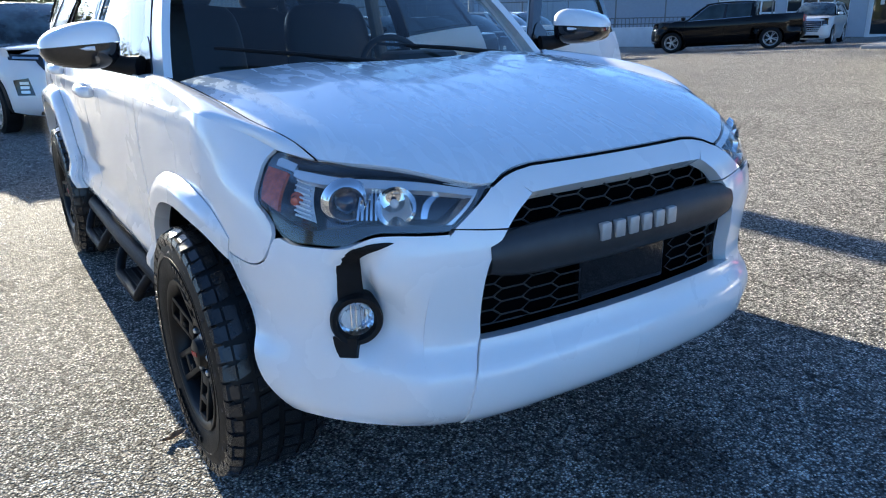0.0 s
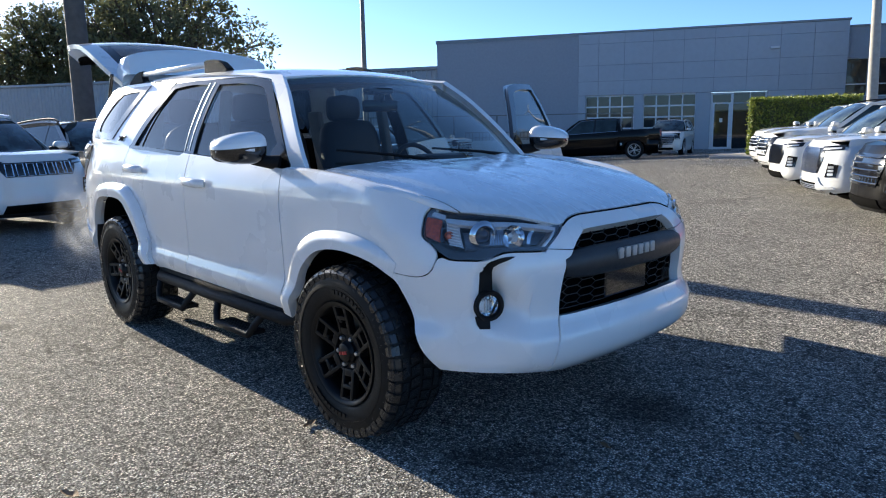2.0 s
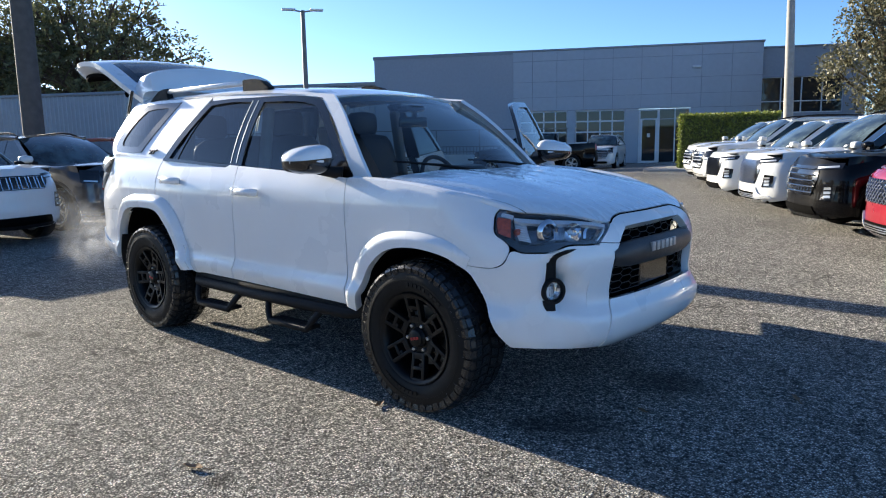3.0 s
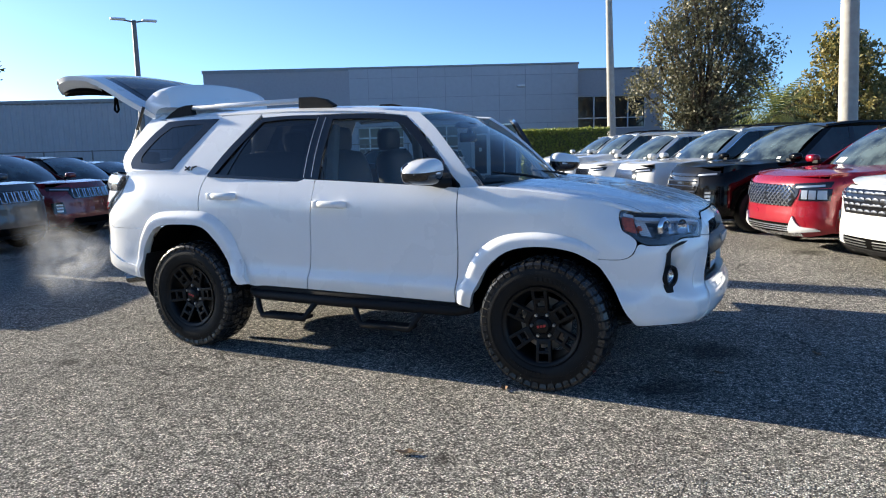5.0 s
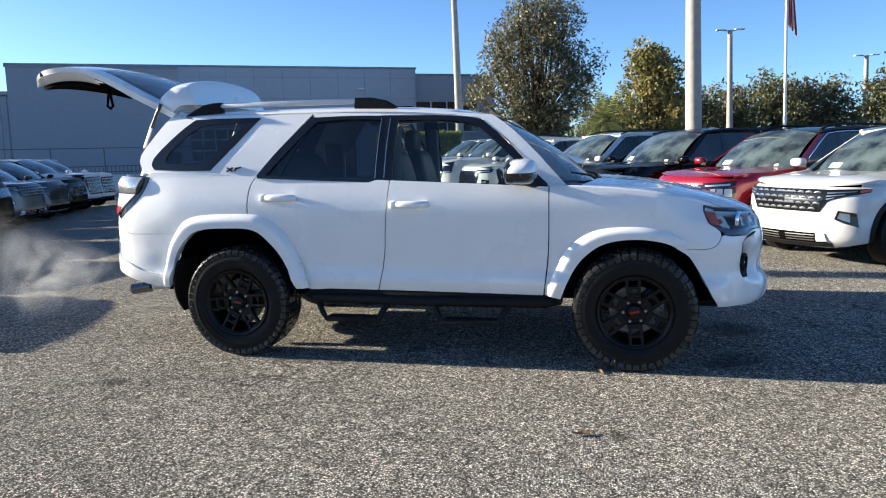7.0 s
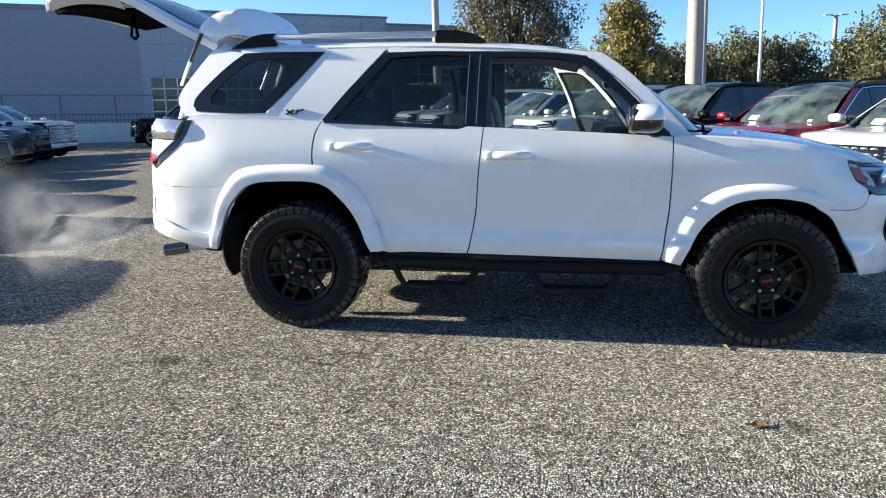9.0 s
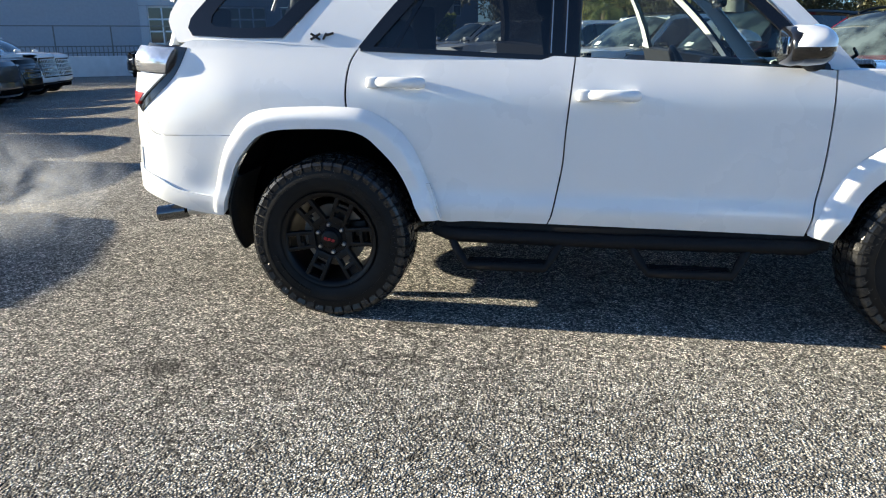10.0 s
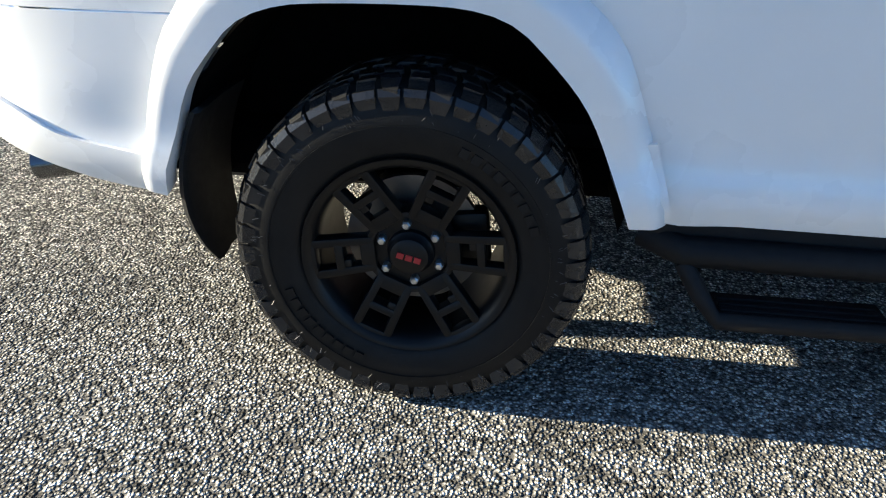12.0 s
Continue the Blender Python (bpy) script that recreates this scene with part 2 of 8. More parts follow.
LAMP_SILVER = material("lamp_silver", (0.80, 0.82, 0.85), 0.22, metal=0.35, coat=0.4, vary=0.08, scale=30)
PROJECTOR = material("projector_lens", (0.03, 0.045, 0.075), 0.05, coat=1.0, vary=0.2, scale=40)
RED_MARK = material("red_mark", (0.35, 0.02, 0.02), 0.5, vary=0.1, scale=50)
LAMP_WHITE = material("lamp_white", (0.75, 0.77, 0.8), 0.1, coat=0.6, vary=0.1, scale=90)
CLEAR = glass("clear_lens", (1, 1, 1), 0.95)
GLASS_LIGHT = glass("glass_front", (0.80, 0.90, 0.88), 0.72)
GLASS_DARK = glass("glass_privacy", (0.75, 0.85, 0.95), 0.17)
GLASS_SHADE = glass("glass_windshield", (0.75, 0.88, 0.86), 0.62)
ASPHALT = asphalt_material()
CONCRETE = material("concrete", (0.38, 0.36, 0.33), 0.85, vary=0.15, scale=6, bump=0.4, bump_scale=60)
POLE_DARK = material("weathered_pole", (0.10, 0.095, 0.09), 0.85, vary=0.2, scale=6, bump=0.3, bump_scale=60)
POLE_METAL = material("bronze_pole", (0.16, 0.16, 0.16), 0.5, metal=0.4, vary=0.15, scale=8)
STUCCO = material("stucco", (0.34, 0.36, 0.40), 0.9, vary=0.06, scale=8, bump=0.3, bump_scale=120, wide=0.06)
PANEL = material("panel_metal", (0.36, 0.39, 0.44), 0.45, metal=0.3, vary=0.05, scale=4, rnd=0.05)
RIBBED = material("ribbed_metal", (0.36, 0.39, 0.43), 0.5, metal=0.3, vary=0.06, scale=3, wide=0.08)
COPING = material("coping_metal", (0.24, 0.26, 0.29), 0.4, metal=0.5, vary=0.08, scale=6)
FRAME_WHITE = material("frame_white", (0.7, 0.71, 0.72), 0.4, vary=0.05, scale=10)
GLASS_BUILD = material("window_glass", (0.02, 0.025, 0.03), 0.04, coat=0.5, vary=0.2, scale=1.5)
WHITEWALL = material("white_wall", (0.62, 0.62, 0.62), 0.85, vary=0.1, scale=4, bump=0.2, bump_scale=80)
BARK = material("bark", (0.085, 0.065, 0.048), 0.95, vary=0.35, scale=14, bump=0.8, bump_scale=40)
PAPER = material("paper", (0.75, 0.74, 0.70), 0.8, vary=0.05, scale=30)


def leaf_material(name, c1, c2):
    m = bpy.data.materials.new(name)
    m.use_nodes = True
    nt = m.node_tree
    b = nt.nodes["Principled BSDF"]
    geo = nt.nodes.new("ShaderNodeNewGeometry")
    ramp = nt.nodes.new("ShaderNodeValToRGB")
    ramp.color_ramp.elements[0].color, ramp.color_ramp.elements[1].color = (*c1, 1), (*c2, 1)
    nt.links.new(geo.outputs["Random Per Island"], ramp.inputs[0])
    nt.links.new(ramp.outputs[0], b.inputs["Base Color"])
    b.inputs["Roughness"].default_value = 0.55
    tl = nt.nodes.new("ShaderNodeBsdfTranslucent")
    nt.links.new(ramp.outputs[0], tl.inputs[0])
    mx = nt.nodes.new("ShaderNodeMixShader")
    mx.inputs[0].default_value = 0.3
    nt.links.new(b.outputs[0], mx.inputs[1])
    nt.links.new(tl.outputs[0], mx.inputs[2])
    nt.links.new(mx.outputs[0], nt.nodes["Material Output"].inputs[0])
    return m


LEAF_OAK = leaf_material("leaf_oak", (0.055, 0.064, 0.028), (0.15, 0.15, 0.066))
LEAF_TREE = leaf_material("leaf_tree", (0.062, 0.068, 0.038), (0.19, 0.175, 0.10))
LEAF_MAGNOLIA = leaf_material("leaf_magnolia", (0.065, 0.085, 0.025), (0.36, 0.29, 0.10))
LEAF_PALM = leaf_material("leaf_palm", (0.06, 0.095, 0.028), (0.25, 0.26, 0.085))
LEAF_HEDGE = leaf_material("leaf_hedge", (0.09, 0.13, 0.02), (0.30, 0.33, 0.06))


# ---- mesh helpers ----
def raw(name, verts, faces, mat, parent=None, label="", smooth=False):
    me = bpy.data.meshes.new(name)
    me.from_pydata([tuple(v) for v in verts], [], [tuple(f) for f in faces])
    me.materials.append(mat)
    if smooth:
        me.shade_smooth()
    ob = new(name, me)
    if parent:
        ob.parent = parent
    if label:
        ob["label"] = label
    return ob


def part(name, bm, mat, parent=None, label="", smooth=False, fix=True):
    if fix:
        bmesh.ops.recalc_face_normals(bm, faces=bm.faces)
    me = bpy.data.meshes.new(name)
    bm.to_mesh(me)
    bm.free()
    me.materials.append(mat)
    if smooth:
        me.shade_smooth()
    ob = new(name, me)
    if parent:
        ob.parent = parent
    if label:
        ob["label"] = label
    return ob


def sharp(ob, angle=35):
    """Smooth shading that keeps the edges past the angle."""
    me = ob.data
    me.shade_smooth()
    bm = bmesh.new()
    bm.from_mesh(me)
    for e in bm.edges:
        if len(e.link_faces) != 2 or e.calc_face_angle(0) > radians(angle):
            e.smooth = False
    bm.to_mesh(me)
    bm.free()
    return ob


def add_box(bm, lo, hi, bevel=0.0, m=None, segs=2):
    lo, hi = Vector(lo), Vector(hi)
    r = bmesh.ops.create_cube(bm, size=1.0, matrix=Matrix.Translation((lo + hi) / 2) @ Matrix.Diagonal((*(hi - lo), 1)))
    vs = r["verts"]
    if bevel:
        es = list({e for v in vs for e in v.link_edges})
        g = bmesh.ops.bevel(bm, geom=es, offset=bevel, segments=segs, affect="EDGES", profile=0.5)
        vs = list(set(g["verts"]) | {v for v in vs if v.is_valid})
    if m is not None:
        bmesh.ops.transform(bm, matrix=m, verts=[v for v in vs if v.is_valid])
    return vs


def box(name, lo, hi, mat, parent=None, bevel=0.0, label="", m=None, segs=2):
    bm = bmesh.new()
    add_box(bm, lo, hi, bevel, m, segs)
    ob = part(name, bm, mat, parent, label)
    return sharp(ob) if bevel else ob


def add_tube(bm, pts, r, sides=10, closed=False, cap=True):
    """A round bar along points; r is one radius or one for each point."""
    pts = [Vector(p) for p in pts]
    n = len(pts)
    rs = r if hasattr(r, "__len__") else [r] * n
    rings, up = [], Vector((0.0123, 0.2, 1)).normalized()
    for i, p in enumerate(pts):
        a = pts[(i - 1) % n] if closed or i else p
        b = pts[(i + 1) % n] if closed or i < n - 1 else p
        d = (b - a).normalized()
        u = d.cross(up)
        if u.length < 0.05:
            u = d.cross(Vector((1, 0, 0)))
        u.normalize()
        w = d.cross(u)
        rings.append([bm.verts.new(p + (u * math.cos(2 * math.pi * k / sides) + w * math.sin(2 * math.pi * k / sides)) * rs[i]) for k in range(sides)])
    for i in range(n if closed else n - 1):
        A, B = rings[i], rings[(i + 1) % n]
        for k in range(sides):
            bm.faces.new((A[k], A[(k + 1) % sides], B[(k + 1) % sides], B[k]))
    if cap and not closed:
        bm.faces.new(rings[0])
        bm.faces.new(list(reversed(rings[-1])))


def tube(name, pts, r, mat, parent=None, label="", sides=10, closed=False):
    bm = bmesh.new()
    add_tube(bm, pts, r, sides, closed)
    return sharp(part(name, bm, mat, parent, label), 50)


def add_lathe(bm, profile, n=48, axis="y", centre=(0, 0, 0)):
    """Turn (radius, along) pairs round an axis."""
    c = Vector(centre)
    rings = []
    for k in range(n):
        a = 2 * math.pi * k / n
        ring = []
        for r, h in profile:
            if axis == "y":
                ring.append(bm.verts.new(c + Vector((r * math.cos(a), h, r * math.sin(a)))))
            elif axis == "x":
                ring.append(bm.verts.new(c + Vector((h, r * math.cos(a), r * math.sin(a)))))
            else:
                ring.append(bm.verts.new(c + Vector((r * math.cos(a), r * math.sin(a), h))))
        rings.append(ring)
    for k in range(n):
        A, B = rings[k], rings[(k + 1) % n]
        for i in range(len(profile) - 1):
            bm.faces.new((A[i], A[i + 1], B[i + 1], B[i]))


def lathe(name, profile, mat, parent=None, n=48, axis="y", centre=(0, 0, 0), label="", angle=35):
    bm = bmesh.new()
    add_lathe(bm, profile, n, axis, centre)
    bmesh.ops.remove_doubles(bm, verts=bm.verts, dist=1e-5)
    return sharp(part(name, bm, mat, parent, label), angle)


def add_prism(bm, poly, depth, m):
    """A flat outline (x, y) pushed along z by depth, laid by the pose m."""
    lo = [bm.verts.new(m @ Vector((x, y, 0))) for x, y in poly]
    hi = [bm.verts.new(m @ Vector((x, y, depth))) for x, y in poly]
    bm.faces.new(lo)
    bm.faces.new(list(reversed(hi)))
    for i in range(len(poly)):
        j = (i + 1) % len(poly)
        bm.faces.new((lo[i], hi[i], hi[j], lo[j]))


def resample(poly, n, smooth=False):
    p = np.array(poly, float)
    if smooth and len(p) > 2:
        d = np.r_[0, np.cumsum(np.linalg.norm(np.diff(p, axis=0), axis=1))]
        q = []
        for i in range(len(p) - 1):
            a, b, c, e = p[max(i - 1, 0)], p[i], p[i + 1], p[min(i + 2, len(p) - 1)]
            for t in np.linspace(0, 1, 9)[:-1]:
                q.append(0.5 * (2 * b + (c - a) * t + (2 * a - 5 * b + 4 * c - e) * t * t + (3 * b - 3 * c + e - a) * t**3))
        p = np.array(q + [p[-1]])
    d = np.r_[0, np.cumsum(np.linalg.norm(np.diff(p, axis=0), axis=1))]
    t = np.linspace(0, d[-1], n)
    return np.stack([np.interp(t, d, p[:, k]) for k in range(p.shape[1])], 1)


def coons(bottom, right, top, left, n=16, m=10, smooth=True):
    """A net of m x n places spanned between four border lines. bottom and top run one way, left and right from bottom to top."""
    B, T = resample(bottom, n, smooth), resample(top, n, smooth)
    Lf, R = resample(left, m, smooth), resample(right, m, smooth)
    u, v = np.linspace(0, 1, n)[None, :, None], np.linspace(0, 1, m)[:, None, None]
    return ((1 - v) * B[None] + v * T[None] + (1 - u) * Lf[:, None] + u * R[:, None]
            - ((1 - u) * (1 - v) * B[0] + u * (1 - v) * B[-1] + (1 - u) * v * T[0] + u * v * T[-1]))


def skin(name, net, lift, mat, parent, thick=0.012, centre=(1.2, 0, 0.9), label="", lifts=None):
    """A curved panel: each place of the net set on a surface by lift, with its rim folded inwards by thick."""
    m, n = net.shape[:2]
    P = [[Vector(lift(*net[i, j])) for j in range(n)] for i in range(m)]
    bm = bmesh.new()
    V = [[bm.verts.new(P[i][j]) for j in range(n)] for i in range(m)]
    for i in range(m - 1):
        for j in range(n - 1):
            bm.faces.new((V[i][j], V[i][j + 1], V[i + 1][j + 1], V[i + 1][j]))
    bm.normal_update()
    mid = P[m // 2][n // 2]
    away = mid - Vector(centre)
    if V[m // 2][n // 2].normal.dot(away) < 0:
        bmesh.ops.reverse_faces(bm, faces=bm.faces)
        bm.normal_update()
    if thick:
        ring = [V[0][j] for j in range(n)] + [V[i][n - 1] for i in range(1, m)] + [V[m - 1][j] for j in range(n - 2, -1, -1)] + [V[i][0] for i in range(m - 2, 0, -1)]
        low = [bm.verts.new(v.co - v.normal * thick) for v in ring]
        for k in range(len(ring)):
            j = (k + 1) % len(ring)
            bm.faces.new((ring[k], ring[j], low[j], low[k]))
    ob = part(name, bm, mat, parent, label, fix=False)
    return sharp(ob, 50)


def super_shell(bm, c, r, e=0.6, n=20, m=12, z0=-1.0, z1=1.0):
    """A rounded box between two relative heights."""
    f = lambda w, p: math.copysign(abs(w) ** p, w)
    rings = []
    for i in range(m + 1):
        zz = z0 + (z1 - z0) * i / m
        ph = math.asin(max(-1, min(1, zz)))
        ring = []
        for k in range(n):
            a = 2 * math.pi * k / n
            ring.append(bm.verts.new((c[0] + r[0] * f(math.cos(ph), e) * f(math.cos(a), e), c[1] + r[1] * f(math.cos(ph), e) * f(math.sin(a), e), c[2] + r[2] * f(math.sin(ph), e))))
        rings.append(ring)
    for i in range(m):
        for k in range(n):
            bm.faces.new((rings[i][k], rings[i][(k + 1) % n], rings[i + 1][(k + 1) % n], rings[i + 1][k]))
    bm.faces.new(rings[0])
    bm.faces.new(rings[-1])


def thing(name, label, category, group="", kind="", at=None):
    e = new(name)
    if at is not None:
        e.matrix_world = at
    return tagged(e, label, category, group, kind)


def spline(xs, ys):
    xs, ys = np.array(xs, float), np.array(ys, float)
    d = np.gradient(ys, xs)

    def f(x):
        x = min(max(x, xs[0]), xs[-1])
        i = min(max(int(np.searchsorted(xs, x)) - 1, 0), len(xs) - 2)
        h = xs[i + 1] - xs[i]
        t = (x - xs[i]) / h
        return float((2 * t**3 - 3 * t * t + 1) * ys[i] + (t**3 - 2 * t * t + t) * h * d[i] + (3 * t * t - 2 * t**3) * ys[i + 1] + (t**3 - t * t) * h * d[i + 1])
    return f


# ---- ground ----
def ground_z(x):
    """The car park falls away gently towards the shaded row and levels out behind it."""
    q = min(max(-x - 6.5, 0.0), 10.5)
    return -0.052 * q * q / (q + 1.6)


xs = [-400.0] + [-17.0 + 0.75 * k for k in range(15)] + [400.0]
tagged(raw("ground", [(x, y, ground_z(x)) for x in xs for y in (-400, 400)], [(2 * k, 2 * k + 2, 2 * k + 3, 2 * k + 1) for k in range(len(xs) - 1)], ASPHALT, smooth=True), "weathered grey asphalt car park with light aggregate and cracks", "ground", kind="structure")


# ---- car body surfaces ----
class Hull:
    """The outside of a car: a line round it in plan, and how far each height stands in from that line at the nose, side and tail."""

    def __init__(self, plan, side, nose, tail, nose_end, tail_start):
        self.p = resample(plan, 240, True)
        self.s = np.r_[0, np.cumsum(np.linalg.norm(np.diff(self.p, axis=0), axis=1))]
        self.side, self.nose, self.tail = spline(*zip(*side)), spline(*zip(*nose)), spline(*zip(*tail))
        self.a, self.b = nose_end, tail_start
        k = int(np.argmax(self.p[:, 1]))
        self.wide = k

    def at_x(self, x):
        """The way along the line to a place x on the flank."""
        return float(np.interp(-x, -self.p[:, 0], self.s))

    def at_y(self, y):
        """The way along the line to a place y on the nose."""
        return float(np.interp(y, self.p[: self.wide, 1], self.s[: self.wide]))

    def place(self, s, z, off=0.0, sg=-1):
        x, y = np.interp(s, self.s, self.p[:, 0]), np.interp(s, self.s, self.p[:, 1])
        e = 0.03
        dx = np.interp(s + e, self.s, self.p[:, 0]) - np.interp(s - e, self.s, self.p[:, 0])
        dy = np.interp(s + e, self.s, self.p[:, 1]) - np.interp(s - e, self.s, self.p[:, 1])
        l = math.hypot(dx, dy) or 1
        nx, ny = dy / l, -dx / l
        wn_ = min(max((x - self.a) / 0.45, 0), 1)
        wt = min(max((self.b - x) / 0.4, 0), 1)
        wn_, wt = wn_ * wn_ * (3 - 2 * wn_), wt * wt * (3 - 2 * wt)
        o = off + (1 - wn_ - wt) * self.side(z) + wn_ * self.nose(z) + wt * self.tail(z)
        return Vector((x + nx * o, sg * max(y + ny * o, 0.0), z))


def plate(hull, name, pts, mat, parent, sg, n=14, m=8, off=0.0, thick=0.012, by="x", label="", smooth=True, bulge=0.0, inner=None):
    """A panel on the hull between four border lines given by x (flank) or y (nose) and height."""
    conv = {"x": hull.at_x, "y": hull.at_y, "s": float}[by]
    lines = [[(conv(a), z) for a, z in line] for line in pts]
    net = coons(*lines, n, m, smooth)
    mm, nn = net.shape[:2]
    if bulge or inner:
        flat = {}
        for i in range(mm):
            for j in range(nn):
                v, u = i / (mm - 1), j / (nn - 1)
                flat[(round(net[i, j, 0], 7), round(net[i, j, 1], 7))] = (inner or (lambda q, r: bulge * math.sin(math.pi * min(max(q, 0), 1))))(v, u)
        lift = lambda s, z: hull.place(s, z, off + flat[(round(s, 7), round(z, 7))], sg)
    else:
        lift = lambda s, z: hull.place(s, z, off, sg)
    return skin(name, net, lift, mat, parent, thick, label=label)


def wheel_mesh(parent_name, R, W, rim, face_y, detail, rim_mat, label, seg=64):
    """A wheel about the y axis, its outer face at -y. Returns the Empty, with tyre and rim under it."""
    w = new(parent_name)
    half = W / 2
    y0 = -half
    prof = [(rim - 0.005, y0 + 0.02), (rim + 0.004, y0 + 0.006), (rim + 0.02, y0 - 0.004), ((rim + R) / 2, y0 - 0.014), (R - 0.045, y0 - 0.002), (R - 0.018, y0 + 0.010),
            (R - 0.007, y0 + 0.030), (R - 0.007, 0), (R - 0.007, half - 0.030), (R - 0.022, half - 0.012), ((rim + R) / 2, half + 0.01), (rim, half - 0.01)]
    tyre = lathe("tyre", prof, RUBBER, w, seg, label="black rubber tyre with chunky tread" if detail else "")
    if detail:
        # tread blocks: two centre ribs of angled blocks and two rows of shoulder blocks, close together
        bm = bmesh.new()
        nl = 46
        step_a = 2 * math.pi / nl

        def block(cells, r_low, r_top, pinch):
            """A block between four (angle, y, drop) corners, narrower at its top."""
            ca, cy = sum(c[0] for c in cells) / 4, sum(c[1] for c in cells) / 4
            low = [bm.verts.new(((r_low - d) * math.cos(a), y, (r_low - d) * math.sin(a))) for a, y, d in cells]
            high = []
            for a, y, d in cells:
                a2, y2 = ca + (a - ca) * pinch, cy + (y - cy) * (0.97 if d else pinch)
                high.append(bm.verts.new(((r_top - d) * math.cos(a2), y2, (r_top - d) * math.sin(a2))))
            bm.faces.new(high)
            for q in range(4):
                bm.faces.new((low[q], low[(q + 1) % 4], high[(q + 1) % 4], high[q]))
        for k in range(nl):
            a0 = k * step_a
            for sd in (-1, 1):
                off = a0 + (0.5 * step_a if sd > 0 else 0)
                # shoulder block in two halves with a sipe between, the outer one rolled over the edge
                da, sk = step_a * (0.84 if k % 2 else 0.78), (0.26 if k % 2 else -0.06) * step_a
                ya, ym, yb = sd * half * 0.50, sd * half * 0.78, sd * (half + 0.004)
                block([(off + sk, ya, 0), (off + da + sk, ya, 0), (off + da, ym - sd * 0.002, 0.001), (off, ym - sd * 0.002, 0.001)], R - 0.022, R, 0.95)
                block([(off, ym + sd * 0.003, 0.001), (off + da, ym + sd * 0.003, 0.001), (off + da - abs(sk) * 0.5, yb, 0.017), (off + 0.3 * sk, yb + sd * (0.004 if k % 2 else 0), 0.017)], R - 0.024, R - (0.0 if k % 2 else 0.004), 0.93)
                # centre blocks, chevron wise
                y0_, y1_ = sd * half * 0.05, sd * half * 0.44
                block([(off + 0.30 * step_a, y0_, 0), (off + 1.08 * step_a, y0_, 0), (off + 0.86 * step_a, y1_, 0), (off + 0.06 * step_a, y1_, 0)], R - 0.022, R, 0.92)
                # side biter that runs down the sidewall, long and short in turn
                lg = 0.058 if k % 2 else 0.040
                w0, w1 = step_a * 0.86, step_a * (0.52 if k % 2 else 0.70)
                mid = off + 0.44 * step_a
                ring = []
                for rr, ww, yo in ((R - 0.016, w0, 0.003), (R - 0.030, w0, 0.010), (R - 0.016 - lg, w1, 0.004)):
                    for q in (-0.5, 0.5):
                        an = mid + q * ww
                        ring.append((bm.verts.new((rr * math.cos(an), sd * (half + yo), rr * math.sin(an))), bm.verts.new((rr * math.cos(an), sd * (half - 0.014), rr * math.sin(an)))))
                t_, b_ = [r[0] for r in ring], [r[1] for r in ring]
                for f in ((t_[0], t_[1], t_[3], t_[2]), (t_[2], t_[3], t_[5], t_[4]), (t_[0], t_[2], b_[2], b_[0]), (t_[2], t_[4], b_[4], b_[2]), (t_[1], t_[3], b_[3], b_[1]), (t_[3], t_[5], b_[5], b_[3]), (t_[4], t_[5], b_[5], b_[4]), (t_[0], t_[1], b_[1], b_[0])):
                    bm.faces.new(f)
        part("tread", bm, TREAD, tyre)
        # fine moulded hairs and lines on the shoulder
        bm = bmesh.new()
        hair = random.Random(5)
        for k in range(70):
            an, rr = hair.uniform(0, 2 * math.pi), R - hair.uniform(0.055, 0.085)
            ln, tl = hair.uniform(0.006, 0.016), hair.uniform(-0.7, 0.7)
            p = Vector((rr * math.cos(an), y0 - 0.011, rr * math.sin(an)))
            d = Vector((math.cos(an + tl), -0.25, math.sin(an + tl))) * ln
            add_tube(bm, [p, p + d], 0.0008, 4)
        part("rubber_hair", bm, RUBBER_GREY, tyre)["kind"] = "stuff"
        # raised ring and bars on the sidewall
        bm = bmesh.new()
        for rr in (rim + 0.075,):
            add_lathe(bm, [(rr - 0.003, y0 - 0.006), (rr - 0.002, y0 - 0.0150), (rr + 0.002, y0 - 0.0150), (rr + 0.003, y0 - 0.006)], seg)
        for k in range(9):
            a = 0.25 + 0.10 * k
            for base in (0, math.pi):
                add_box(bm, (-0.010, -0.003, -0.010), (0.010, 0.003, 0.010), 0, Matrix.Rotation(-(a + base), 4, "Y") @ Matrix.Translation((rim + 0.05, y0 - 0.012, 0)))
        part("sidewall_marking", bm, RUBBER, tyre)
    # rim barrel
    r_m = new("rim")
    r_m.parent = w
    rm = r_m
    bm = bmesh.new()
    add_lathe(bm, [(rim + 0.004, y0 + 0.004), (rim + 0.002, y0 - 0.004), (rim - 0.010, y0 - 0.002), (rim - 0.022, y0 + 0.012), (rim - 0.03, y0 + 0.05), (rim - 0.035, half - 0.03), (rim, half - 0.01)], seg)
    sharp(part("barrel", bm, rim_mat, rm), 40)
    yf = face_y
